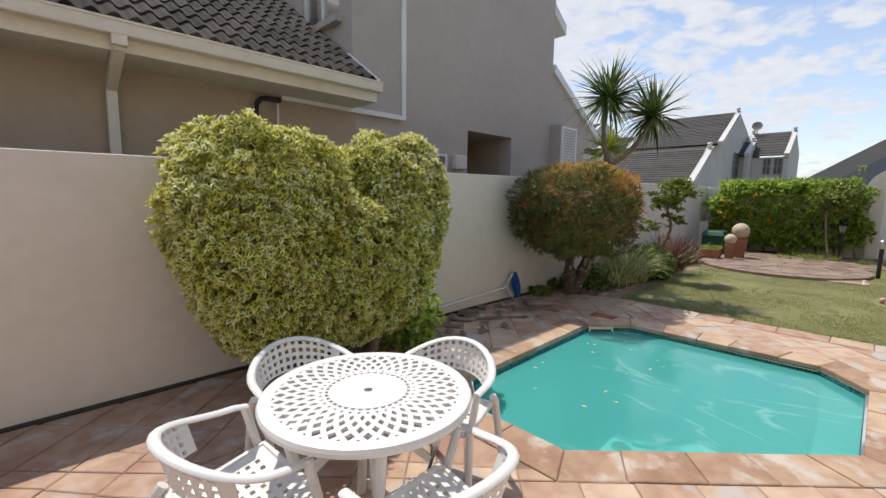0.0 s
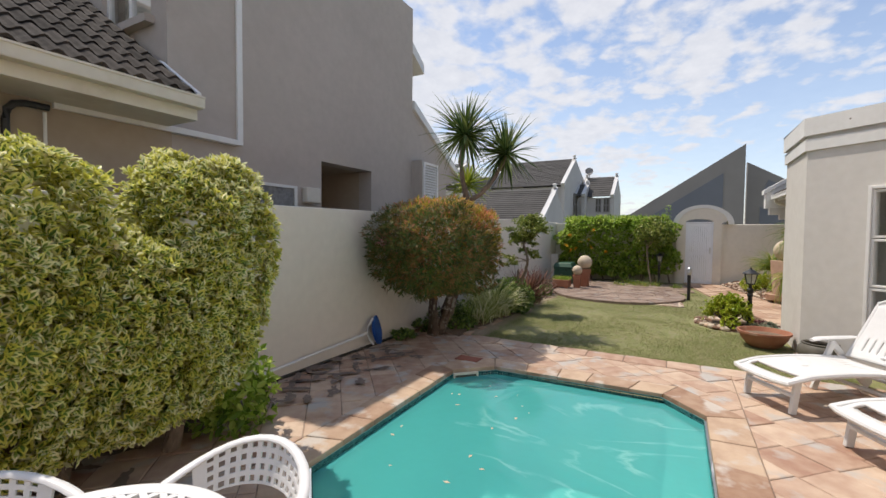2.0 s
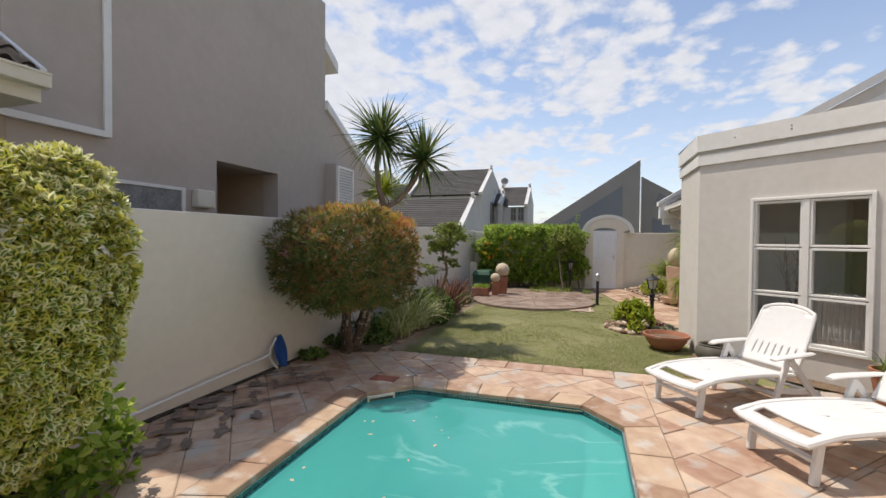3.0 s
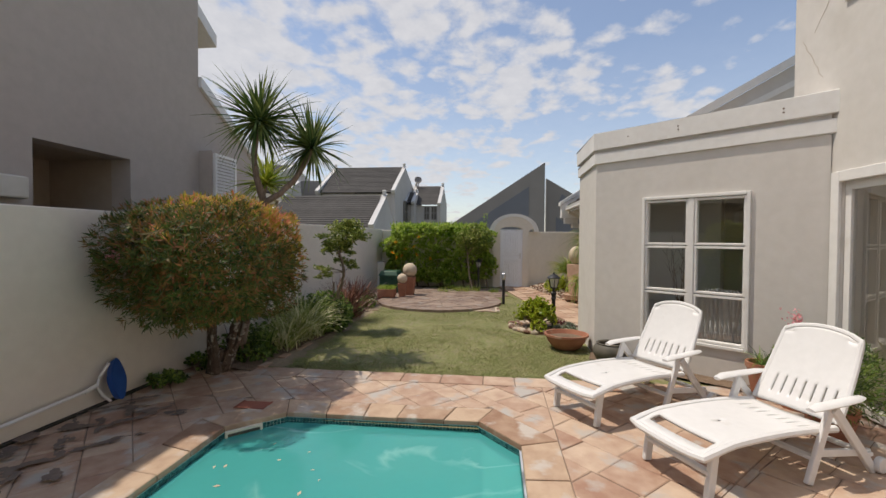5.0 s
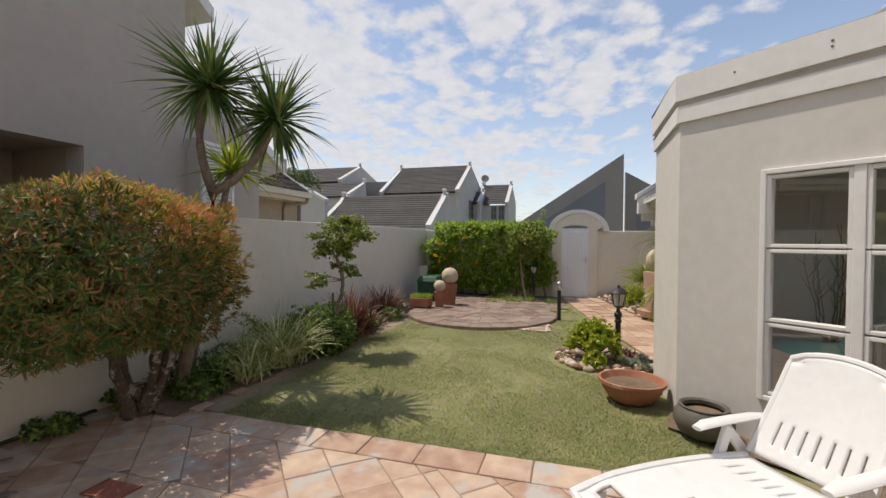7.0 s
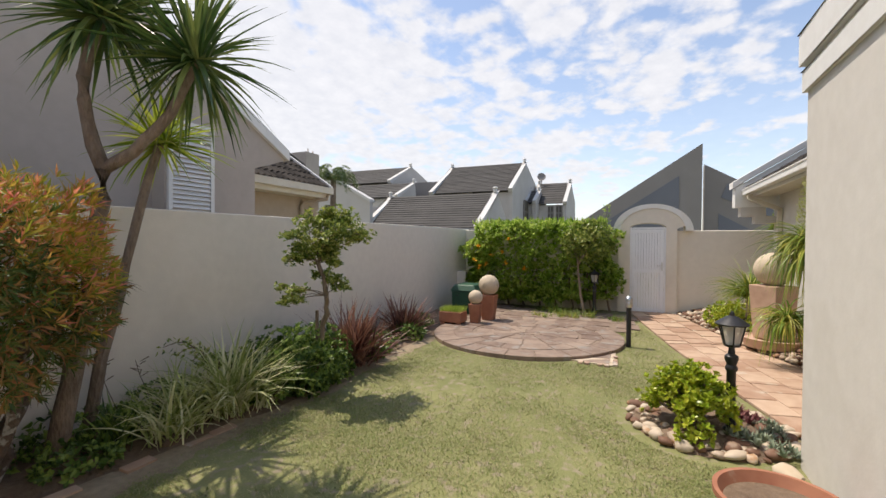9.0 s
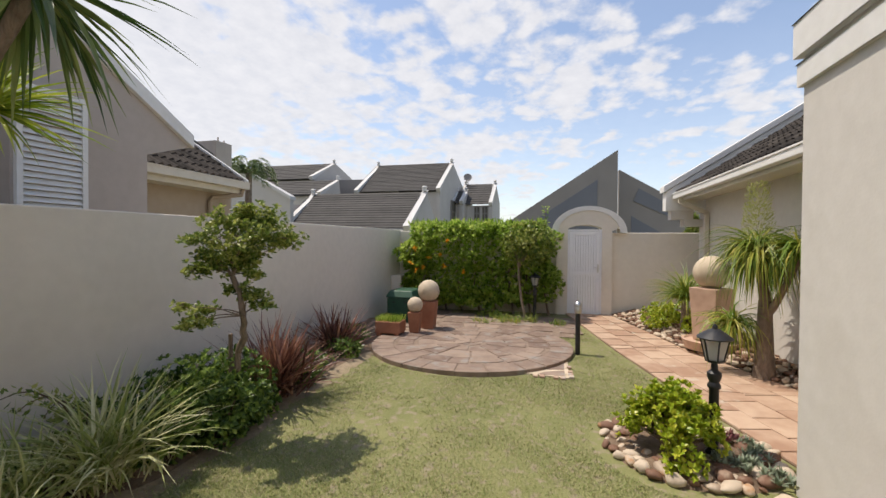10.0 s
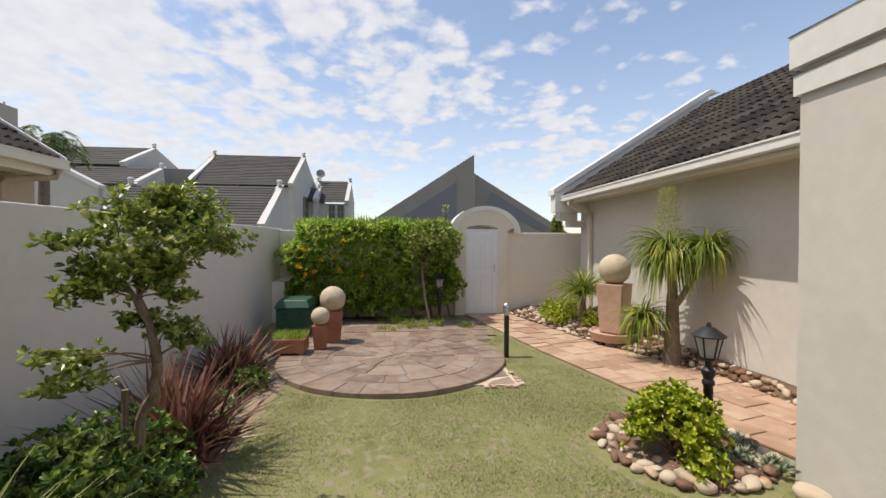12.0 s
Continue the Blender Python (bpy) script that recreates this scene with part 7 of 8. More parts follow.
    leaf_cloud("leaves", np.stack([15.27 + rs.normal(0, 0.02, 60), 0.39 + rs.normal(0, 0.03, 60), z], 1), rs.normal(0, 1, (60, 3)), 0.07, 0.03, L["hedge"], t, seed=6)
    # grass tufts in the slab joints
    for k in range(14):
        rnd = random.Random(k)
        x, y = 13.95 + rnd.random() * 0.9, -0.1 + rnd.random() * 1.9
        t = thing("grass_tuft", x, y, rise(x), "tuft of grass between the slabs", "grass tuft", "tufts between the slabs")
        blades("leaves", (0, 0, 0), 44, 0.16 if k % 3 else 0.26, 0.012, L["pony"], t, k, (0.1, 1.0), 0.8, 3, "", 0.06)


def build_ponytail():
    def head(t, c, r, n, seed, lean=(0.2, 1.9)):
        blades("crown", c, n, r, 0.022, L["pony"], t, seed, lean, 3.2, 7, "long drooping grassy leaves", 0.03)
    t = thing("ponytail_palm", 0, 0, 0, "ponytail palm with drooping heads and a tall flower plume", "palm")
    bm = bmesh.new()
    base = Vector((11.62, -2.22, 0.0))
    limb(bm, [base + Vector((0, 0, z)) for z in (0, 0.1, 0.3, 0.6, 0.95)], 0.13, 0.07, 12, 0.04)
    limb(bm, curve_pts(base + Vector((0, 0, 0.9)), (11.58, -2.12, 1.49), (0, 0, 0), 4), 0.06, 0.045, 10, 0.05)
    limb(bm, curve_pts(base + Vector((0, 0, 0.75)), (11.2, -2.38, 1.53), (0, 0, -0.05), 5), 0.045, 0.03, 8, 0.05)
    limb(bm, curve_pts(base + Vector((0, 0, 0.3)), (11.82, -1.95, 0.62), (0, 0, -0.02), 4), 0.04, 0.03, 8, 0.05)
    part("trunk", bm, M["bark"], t, smooth=True)
    head(t, (11.58, -2.12, 1.50), 0.80, 520, 1)
    head(t, (11.2, -2.38, 1.54), 0.66, 260, 2)
    head(t, (11.82, -1.95, 0.60), 0.66, 200, 3)
    rs = np.random.RandomState(3)
    n = 1500
    z = rs.uniform(0, 1, n)
    r = 0.22 * np.sqrt(rs.uniform(0, 1, n)) * (1.0 - 0.55 * z)
    a = rs.uniform(0, 6.28, n)
    p = np.stack([11.55 + r * np.cos(a), -2.1 + r * np.sin(a), 1.46 + 0.90 * z], 1)
    leaf_cloud("flower_plume", p, np.stack([np.cos(a), np.sin(a), 0.6 + 0 * a], 1), 0.045, 0.012, L["plume"], t, "feathery yellow-green flower plume", 4, 0.4, 0.5)
    t = thing("grassy_palm", 13.75, -1.95, 0.05, "small fountain of drooping grassy leaves by the wall", "palm")
    t.location.z = 0.14
    blades("crown", (0, 0, 0.52), 320, 0.80, 0.020, L["pony"], t, 9, (0.05, 1.3), 1.6, 6, "", 0.03)
    part("trunk", lathe(bmesh.new(), [(0.09, -0.05), (0.07, 0.2), (0.05, 0.52)], 10), M["bark"], t)
    for k, (x, y, r, h) in enumerate(((14.6, -1.75, 0.30, 0.36), (14.05, -1.62, 0.26, 0.32), (14.35, -1.95, 0.30, 0.42), (13.5, -2.1, 0.25, 0.35))):
        small_clump("border_plant", "low yellow-green leafy plant in the pebble bed", "plant", x, y, 0.12, r, h, 620, L["jade"], 140 + k, (0.050, 0.028), group="plants in the pebble bed")


def build_island():
    t = thing("jade_shrub", 9.31, -0.63, 0.02, "rounded jade shrub with fleshy yellow-green leaves", "shrub")
    bm = bmesh.new()
    rnd = random.Random(4)
    P, D = [], []
    rs = np.random.RandomState(4)
    for k in range(60):
        a, e = rnd.random() * 6.28, rnd.uniform(0.2, 1.45)
        rr = 0.275 * rnd.uniform(0.75, 1.1)
        tip = Vector((rr * math.cos(a) * math.cos(e), rr * math.sin(a) * math.cos(e), 0.12 + 0.31 * math.sin(e) * rnd.uniform(0.8, 1.1)))
        limb(bm, curve_pts((0, 0, 0), tip, (0, 0, 0.03), 5, 0.01, k), 0.020, 0.009, 6)
        for j in range(12):
            P.append(np.array(tip) + rs.normal(0, 0.05, 3)), D.append(np.array(tip) * 1.5 + np.array([0, 0, 0.3]) + rs.normal(0, 0.2, 3))
    part("stem", bm, M["bark"], t)
    rosettes("foliage", np.array(P), np.array(D), 8, 0.046, 0.031, L["jade"], t, "", 5, (0.2, 1.3))
    small_clump("jade_offshoot", "small jade plant among the pebbles", "plant", 8.98, -0.62, 0.03, 0.14, 0.18, 220, L["jade"], 151, (0.04, 0.026))
    for k, (x, y, mat, nm, lb) in enumerate(((9.15, -1.08, "succulent", "succulent_rosette", "grey-green succulent rosette among the pebbles"), (9.32, -1.20, "succulent", "succulent_rosette", "grey-green succulent rosette among the pebbles"), (9.02, -1.2, "succulent", "succulent_rosette", "grey-green succulent rosette among the pebbles"),
                                          (9.5, -1.22, "succulent", "succulent_rosette", "grey-green succulent rosette among the pebbles"), (9.62, -1.12, "purple", "purple_rosette", "dark purple succulent rosette among the pebbles"), (9.75, -1.02, "purple", "purple_rosette", "dark purple succulent rosette among the pebbles"), (9.2, -0.95, "succulent", "succulent_rosette", "grey-green succulent rosette among the pebbles"))):
        t = thing(nm, x, y, 0.04, lb, "succulent", "succulents in the pebble island")
        for j in range(5):
            blades("rosette", (0.07 * math.cos(j * 1.4), 0.07 * math.sin(j * 1.4), 0.0), 26, 0.075, 0.022, L[mat], t, k * 9 + j, (0.2, 1.3), 0.2, 2, "", 0.006, flat=0.2)


def path_edge(x):
    """The house side of the path."""
    pts = [(8.9, -2.52), (11.0, -2.44), (12.1, -2.06), (13.07, -1.64), (15.6, -0.96)]
    for (a, b), (c, d) in zip(pts, pts[1:]):
        if x <= c:
            return b + (d - b) * (x - a) / (c - a)
    return -0.96


def bank(x, y):
    """The pebble bed slopes up from the path to the wall."""
    e = path_edge(x)
    return 0.012 + rise(x) + 0.15 * min(1.0, max(0.0, (e - y) / min(0.5, e + 2.62)))


def build_pebbles():
    meshes = []
    for k in range(6):
        bm = bmesh.new()
        bmesh.ops.create_icosphere(bm, subdivisions=1 if k > 3 else 2, radius=1)
        for v in bm.verts:
            v.co *= 1 + 0.32 * noise.noise(v.co * 1.1 + Vector((k * 3, 0, 0))) + 0.10 * noise.noise(v.co * 2.6 + Vector((0, k * 3, 0)))
        me = bpy.data.meshes.new("pebble")
        bm.to_mesh(me)
        bm.free()
        me.shade_smooth()
        me.materials.append(M["pebble"])
        meshes.append(me)
    rnd = random.Random(12)

    def scatter(label, group, spots):
        t = tagged(new("pebble_bed"), label, "pebbles", kind="stuff")
        done = []
        for x, y, z, s in spots:
            if any((x - a) ** 2 + (y - b) ** 2 < (0.80 * (s + c)) ** 2 for a, b, c in done):
                continue
            done.append((x, y, s))
            ob = new("pebble", meshes[rnd.randrange(4)])
            ob.parent = t
            ob.matrix_basis = pose(x, y, z + s * 0.28, rnd.uniform(-15, 15), rnd.uniform(-15, 15), rnd.random() * 360) @ Matrix.Diagonal((s * rnd.uniform(0.9, 1.45), s * rnd.uniform(0.65, 1.0), s * rnd.uniform(0.45, 0.8), 1))
        return t

    spots = []
    for k in range(900):
        a, q = rnd.random() * 6.283, rnd.random() ** 0.5
        x, y = 9.44 + 0.63 * q * math.cos(a), -0.76 + 0.63 * q * math.sin(a)
        if q < 0.55 and rnd.random() < 0.8:
            continue
        if x < 8.97 and y < -1.2 or y < -1.36 + (9.7 - x) * -0.1:
            continue
        spots.append((x, y, 0.005, rnd.uniform(0.014, 0.05) if rnd.random() < 0.93 else rnd.uniform(0.055, 0.072)))
    spots.sort(key=lambda s: -s[3])
    scatter("round pebbles ringing the jade shrub and lamp", "", spots)
    spots = []
    for k in range(5200):
        x = rnd.uniform(9.0, 15.4)
        edge = path_edge(x)
        y = edge - abs(rnd.gauss(0, 0.24)) - 0.02
        if y < -2.58:
            y = rnd.uniform(-2.58, edge)
        spots.append((x, y, bank(x, y) + 0.004, rnd.uniform(0.022, 0.055)))
    spots.sort(key=lambda s: -s[3])
    scatter("round pebbles along the house side of the path", "", spots)
    # soil under the pebbles
    bm = bmesh.new()
    lathe(bm, [(0.63, -0.03), (0.58, 0.008), (0.3, 0.04)], 28, 9.44, -0.76)
    tagged(link("island_soil", bm, M["soil"], smooth=True), "dark soil mound of the pebble island", "soil", kind="structure")
    bm = bmesh.new()
    rows = []
    for k in range(45):
        x = 8.95 + (15.58 - 8.95) * k / 44
        e = path_edge(x)
        rows.append([bm.verts.new((x, y, bank(x, y) + (0.02 * noise.noise((x * 4, y * 4, 2)) if i else -0.03))) for i, y in enumerate((e + 0.03, e - 0.02, e - 0.3 * (e + 2.62), e - 0.65 * (e + 2.62), -2.618))])
    for a, b in zip(rows, rows[1:]):
        for k in range(4):
            bm.faces.new((a[k], b[k], b[k + 1], a[k + 1]))
    tagged(link("border_soil", bm, M["soil"], smooth=True), "dark soil under the pebbles by the wall", "soil", kind="structure")
    # bare strip at the foot of the bay
    bm = bmesh.new()
    N = Vector((-0.766, 0.643))
    q = [A + U * -0.05, A + U * 2.4, A + U * 2.4 + N * 0.22, A + U * 1.2 + N * 0.30, A + U * 0.1 + N * 0.34]
    bm.faces.new([bm.verts.new((p.x, p.y, 0.016)) for p in q])
    tagged(link("bay_soil", bm, M["soil"]), "dry soil strip at the foot of the bay", "soil", kind="structure")


def build_grass():
    """Short blades over the lawn, thicker near the middle, thin in the dry patches."""
    rs = np.random.RandomState(1)
    n = 420000
    x, y = 6.5 + 8.5 * rs.uniform(0, 1, n) ** 1.5, rs.uniform(-1.6, 3.0, n)
    dens = np.array([noise.noise((a * 0.9, b * 0.9, 7)) + 0.4 * noise.noise((a * 6.5, b * 6.5, 2)) for a, b in zip(x, y)])
    left = -0.67 + (x - 12.63) * np.where(x > 12.63, 0.22, 0.226)
    ok = (dens + rs.uniform(-0.35, 0.45, n) > -0.12) & ((x - 12.35) ** 2 + (y - 1.5) ** 2 > 1.6 ** 2) & (y > left + 0.05) & ((x - 9.42) ** 2 + (y + 0.74) ** 2 > 0.7 ** 2)
    ok &= ~((x > 13.3) & (y > -0.2)) & ((x > 8.93) | (y > -1.2 + np.clip(7.8 - x, 0, 1) * -1.0)) & (y < 2.95 - 0.42 * rs.uniform(0, 1, n))
    x, y = x[ok], y[ok]
    n = len(x)
    a = rs.uniform(0, 6.283, n)
    h, w = rs.uniform(0.000, 0.012, n), rs.uniform(0.002, 0.0042, n)
    ln = rs.uniform(0.008, 0.030, n)
    z = -0.012 + 0.07 * np.clip((x - 12.4) / 3, 0, 1)
    c, s = np.cos(a), np.sin(a)
    p0 = np.stack([x - s * w, y + c * w, z], 1)
    p1 = np.stack([x + s * w, y - c * w, z], 1)
    p2 = np.stack([x + c * ln, y + s * ln, z + h + 0.008], 1)
    v = np.stack([p0, p1, p2], 1).reshape(-1, 3)
    f = np.arange(n * 3).reshape(-1, 3)
    tagged(raw("grass", v, f, L["grass"]), "short lawn grass with straw-coloured blades", "grass", kind="stuff")


build_variegated()
build_red_bush()
build_palm()
build_small_tree()
build_bed()
build_ponytail()
build_island()
build_grass()

# ---- garden furniture and fittings ----


def perforated(bm, fn, nu, nv, hole=0.55, holes=None):
    """A sheet over fn(u, v) cut with a grid of square holes."""
    def corner(i, j):
        return fn(i / nu, j / nv)
    cache = {}

    def vert(i, j):
        if (i, j) not in cache:
            cache[i, j] = bm.verts.new(corner(i, j))
        return cache[i, j]
    for i in range(nu):
        for j in range(nv):
            o = [vert(i, j), vert(i + 1, j), vert(i + 1, j + 1), vert(i, j + 1)]
            if holes and not holes(i, j):
                bm.faces.new(o)
                continue
            k = (1 - hole) / 2
            q = [bm.verts.new(fn((i + a) / nu, (j + b) / nv)) for a, b in ((k, k), (1 - k, k), (1 - k, 1 - k), (k, 1 - k))]
            for s in range(4):
                bm.faces.new((o[s], o[(s + 1) % 4], q[(s + 1) % 4], q[s]))
    return bm


def thick(ob, t):
    m = ob.modifiers.new("thickness", "SOLIDIFY")
    m.thickness, m.offset = t, 0
    return ob


def build_table():
    t = thing("garden_table", 1.0, 1.5, 0, "round white resin garden table with a latticed top", "table")
    r, z = 0.45, 0.72
    bm = bmesh.new()
    lathe(bm, [(0.018, z - 0.012), (0.018, z), (0.165, z + 0.001), (0.165, z - 0.012)], 48, cap=False)
    lathe(bm, [(0.385, z - 0.012), (0.385, z), (0.425, z + 0.004), (0.436, z), (0.442, z - 0.014), (0.438, z - 0.032), (0.420, z - 0.036), (0.415, z - 0.025), (0.405, z - 0.014)], 64, cap=False)
    lathe(bm, [(0.178, z - 0.012), (0.178, z), (0.192, z), (0.192, z - 0.012)], 48, cap=False)
    n = 36
    for k in range(n):
        for s in (1, -1):
            m = 7
            lo = []
            for i in range(m + 1):
                rr = 0.19 + (0.39 - 0.19) * i / m
                a = 2 * math.pi * k / n + s * 0.42 * (i / m)
                w = (0.0095 + 0.004 * (i / m)) / rr
                lo.append([(rr * math.cos(a + d), rr * math.sin(a + d)) for d in (-w, w)])
            for p, q in zip(lo, lo[1:]):
                prism(bm, [(*p[0], z - 0.011), (*p[1], z - 0.011), (*q[1], z - 0.011), (*q[0], z - 0.011)], (0, 0, 0.010 + 0.0006 * (s > 0)))
        a = 2 * math.pi * k / n
        beam(bm, (0.163 * math.cos(a), 0.163 * math.sin(a), z - 0.006), (0.18 * math.cos(a), 0.18 * math.sin(a), z - 0.006), 0.012, 0.010)
    part("tabletop", bm, M["resin"], t, "latticed round top")
    for k in range(4):
        a = math.pi / 4 + k * math.pi / 2 + 0.3
        bm = bmesh.new()
        c, s = math.cos(a), math.sin(a)
        tube(bm, [(0.36 * c, 0.36 * s, z - 0.05), (0.30 * c, 0.30 * s, 0.42), (0.26 * c, 0.26 * s, 0.25), (0.34 * c, 0.34 * s, 0.0)], [0.024, 0.022, 0.022, 0.024], 8)
        part("leg", bm, M["resin"], t, smooth=True)
        bm = bmesh.new()
        beam(bm, (0.27 * c, 0.27 * s, 0.36), (0, 0, 0.62), 0.03, 0.03)
        part("brace", bm, M["resin"], t)
    part("collar", lathe(bmesh.new(), [(0.024, z - 0.014), (0.024, 0.50), (0.05, 0.50), (0.05, z - 0.013)], 16, cap=False), M["resin"], t)


def build_chair():
    """A resin tub chair, facing +y, standing at the origin."""
    t = thing("garden_chair", 0, 0, 0, "white resin armchair with a perforated back and seat", "chair", "chairs round the garden table")
    seat = lambda u, v: Vector(((u - 0.5) * (0.40 + 0.06 * v), -0.20 + 0.38 * v, 0.43 - 0.05 * math.sin(math.pi * v) * 0.4 - 0.02 * (1 - v) + 0.012 * (2 * u - 1) ** 2))
    ob = part("seat", perforated(bmesh.new(), seat, 9, 9, 0.45, lambda i, j: 0 < i < 8 and 0 < j < 8), M["resin"], t, "perforated seat")
    thick(ob, 0.012)
    part("apron", tube(bmesh.new(), [seat(0, 0), seat(0, 0.5), seat(0, 1), seat(0.5, 1.03), seat(1, 1), seat(1, 0.5), seat(1, 0), seat(0.5, -0.02), seat(0, 0)], 0.016, 8), M["resin"], t, smooth=True)

    def rail(u):
        a = math.pi * (1.0 + u)
        x, y = 0.275 * math.cos(a), 0.30 * math.sin(a)
        y = y * 0.95 + 0.02
        return Vector((x, y, 0.632 + 0.098 * math.sin(math.pi * u) ** 1.6))

    def back(u, v):
        top = rail(0.16 + 0.68 * u)
        low = Vector((top.x * 0.88, top.y * 0.88 + 0.01, 0.545 + 0.02 * math.sin(math.pi * u)))
        return low.lerp(top, v)
    ob = part("backrest", perforated(bmesh.new(), back, 14, 4, 0.55, lambda i, j: 0 < i < 13), M["resin"], t, "perforated curved back")
    thick(ob, 0.012)
    pts = [Vector((-0.270, 0.13, 0.622)), Vector((-0.276, 0.08, 0.630))] + [rail(k / 16) for k in range(17)] + [Vector((0.276, 0.08, 0.630)), Vector((0.270, 0.13, 0.622))]
    part("arm_rail", tube(bmesh.new(), pts, 0.020, 10, 0.6), M["resin"], t, smooth=True)
    for x in (-1, 1):
        part("leg", tube(bmesh.new(), [(0.270 * x, 0.118, 0.622), (0.258 * x, 0.165, 0.43), (0.285 * x, 0.22, 0.0)], [0.018, 0.019, 0.016], 8), M["resin"], t, smooth=True)
        part("leg", tube(bmesh.new(), [(0.21 * x, -0.21, 0.46), (0.215 * x, -0.23, 0.43), (0.245 * x, -0.30, 0.0)], [0.022, 0.022, 0.017], 8), M["resin"], t, smooth=True)
    return t


def place_chairs():
    first = build_chair()
    spots = [(1.00, 2.04, 176), (1.50, 1.57, 105), (0.52, 1.62, -88), (0.93, 1.02, 3)]
    for k, (x, y, rz) in enumerate(spots):
        if k == 0:
            first.matrix_world = pose(x, y, 0, 0, 0, rz)
        else:
            copy_thing(first, pose(x, y, 0, 0, 0, rz))


def build_lounger():
    """A resin sun lounger: foot end at the origin, head along +y, back raised."""
    t = thing("sun_lounger", 0, 0, 0, "white resin sun lounger with its slotted back raised", "sun lounger", "loungers by the pool")
    W, ln, zs = 0.285, 1.16, 0.315

    def sheet(u, v, wide=W):
        y = v * ln
        return Vector(((u - 0.5) * 2 * wide, y, zs - 0.035 * math.exp(-((y - 0.02) / 0.10) ** 2) + 0.030 * math.sin(math.pi * min(1, y / ln)) - 0.012 * (1 - (2 * u - 1) ** 2)))
    nu, nv = 42, 26
    bm = bmesh.new()
    g = {(i, j): bm.verts.new(sheet(i / nu, j / nv)) for i in range(nu + 1) for j in range(nv + 1)}
    for i in range(nu):
        for j in range(nv):
            if 4 <= i < nu - 4 and 2 <= j < 4:
                continue
            if j in (20, 21, 22) and i % 5 == 2 and 5 < i < nu - 4:
                continue
            if i in (20, 21) and j == 10:
                continue
            bm.faces.new((g[i, j], g[i + 1, j], g[i + 1, j + 1], g[i, j + 1]))
    ob = part("seat", bm, M["resin"], t, "moulded seat with a hand hole", True)
    thick(ob, 0.022)
    # back panel, leaning
    a = radians(62)
    def back(u, v):
        d = v * 0.665
        w = W * (1.0 - 0.13 * v ** 1.5)
        c = 0.05 * (1 - (1 - (2 * u - 1) ** 2)) * (v > 0.93)
        return Vector(((u - 0.5) * 2 * w, ln + 0.03 + math.cos(a) * (d - c) + 0.015 * math.sin(math.pi * v), zs + 0.02 + math.sin(a) * (d - c) + 0.012 * (1 - (2 * u - 1) ** 2) * 0.5))
    bm = bmesh.new()
    nb = 24
    g = {(i, j): bm.verts.new(back(i / nu, j / nb)) for i in range(nu + 1) for j in range(nb + 1)}
    for i in range(nu):
        for j in range(nb):
            if 3 <= j < 8 and i % 5 == 2 and 5 < i < nu - 4:
                continue
            bm.faces.new((g[i, j], g[i + 1, j], g[i + 1, j + 1], g[i, j + 1]))
    ob = part("backrest", bm, M["resin"], t, "slotted raised back", True)
    thick(ob, 0.026)
    edge = [back(0, k / 8) for k in range(9)] + [back(k / 8, 1) + Vector((0, 0, 0.008)) for k in range(1, 8)] + [back(1, 1 - k / 8) for k in range(9)]
    part("back_rim", tube(bmesh.new(), edge, 0.020, 8), M["resin"], t, smooth=True)
    rim = [sheet(0, 1 - k / 10) for k in range(11)] + [sheet(k / 8, 0) - Vector((0, 0.012, 0)) for k in range(1, 8)] + [sheet(1, k / 10) for k in range(11)]
    part("seat_rim", tube(bmesh.new(), rim, 0.028, 8, 0.9), M["resin"], t, smooth=True)
    for x in (-1, 1):
        q = 0.25 * x
        part("leg", beam(bmesh.new(), (q, 0.13, zs - 0.03), (q, 0.09, 0.0), 0.035, 0.06, (1, 0, 0)), M["resin"], t, bevel=0.008)
        s = 0.315 * x
        part("leg", beam(bmesh.new(), (s, 1.06, 0.49), (s, 0.86, 0.0), 0.032, 0.062, (1, 0, 0)), M["resin"], t, bevel=0.008)
        part("leg", beam(bmesh.new(), (s * 1.06, 1.06, 0.48), (s * 1.06, 1.48, 0.0), 0.032, 0.062, (1, 0, 0)), M["resin"], t, bevel=0.008)
        part("side_rail", beam(bmesh.new(), (s, 0.92, 0.20), (s, 1.46, 0.13), 0.028, 0.05, (1, 0, 0)), M["resin"], t, bevel=0.006)
        bm = bmesh.new()
        tube(bm, [(s * 1.05, 0.84, 0.495), (s * 1.07, 0.92, 0.51), (s * 1.07, 1.10, 0.515), (s * 1.05, 1.28, 0.52), (s * 1.0, 1.36, 0.52)], [0.03, 0.045, 0.045, 0.04, 0.03], 10, 0.42)
        part("armrest", bm, M["resin"], t, smooth=True)
        wh = lathe(bmesh.new(), [(0.05, -0.02), (0.055, -0.012), (0.055, 0.012), (0.05, 0.02)], 18)
        wh.transform(pose(s * 1.15, 1.50, 0.055, 0, 90, 0))
        part("wheel", wh, M["resin"], t, smooth=True)
    part("stretcher", beam(bmesh.new(), (-0.25, 0.10, 0.16), (0.25, 0.10, 0.16), 0.05, 0.028), M["resin"], t, bevel=0.006)
    part("stretcher", beam(bmesh.new(), (-0.33, 0.92, 0.16), (0.33, 0.92, 0.16), 0.05, 0.028), M["resin"], t, bevel=0.006)
    part("stretcher", beam(bmesh.new(), (-0.35, 1.42, 0.13), (0.35, 1.42, 0.13), 0.05, 0.028), M["resin"], t, bevel=0.006)
    return t


def place_loungers():
    t = build_lounger()
    t.matrix_world = pose(5.43, -0.50, 0.004, 0, 0, -147)
    copy_thing(t, pose(4.49, -0.96, 0.004, 0, 0, -156))


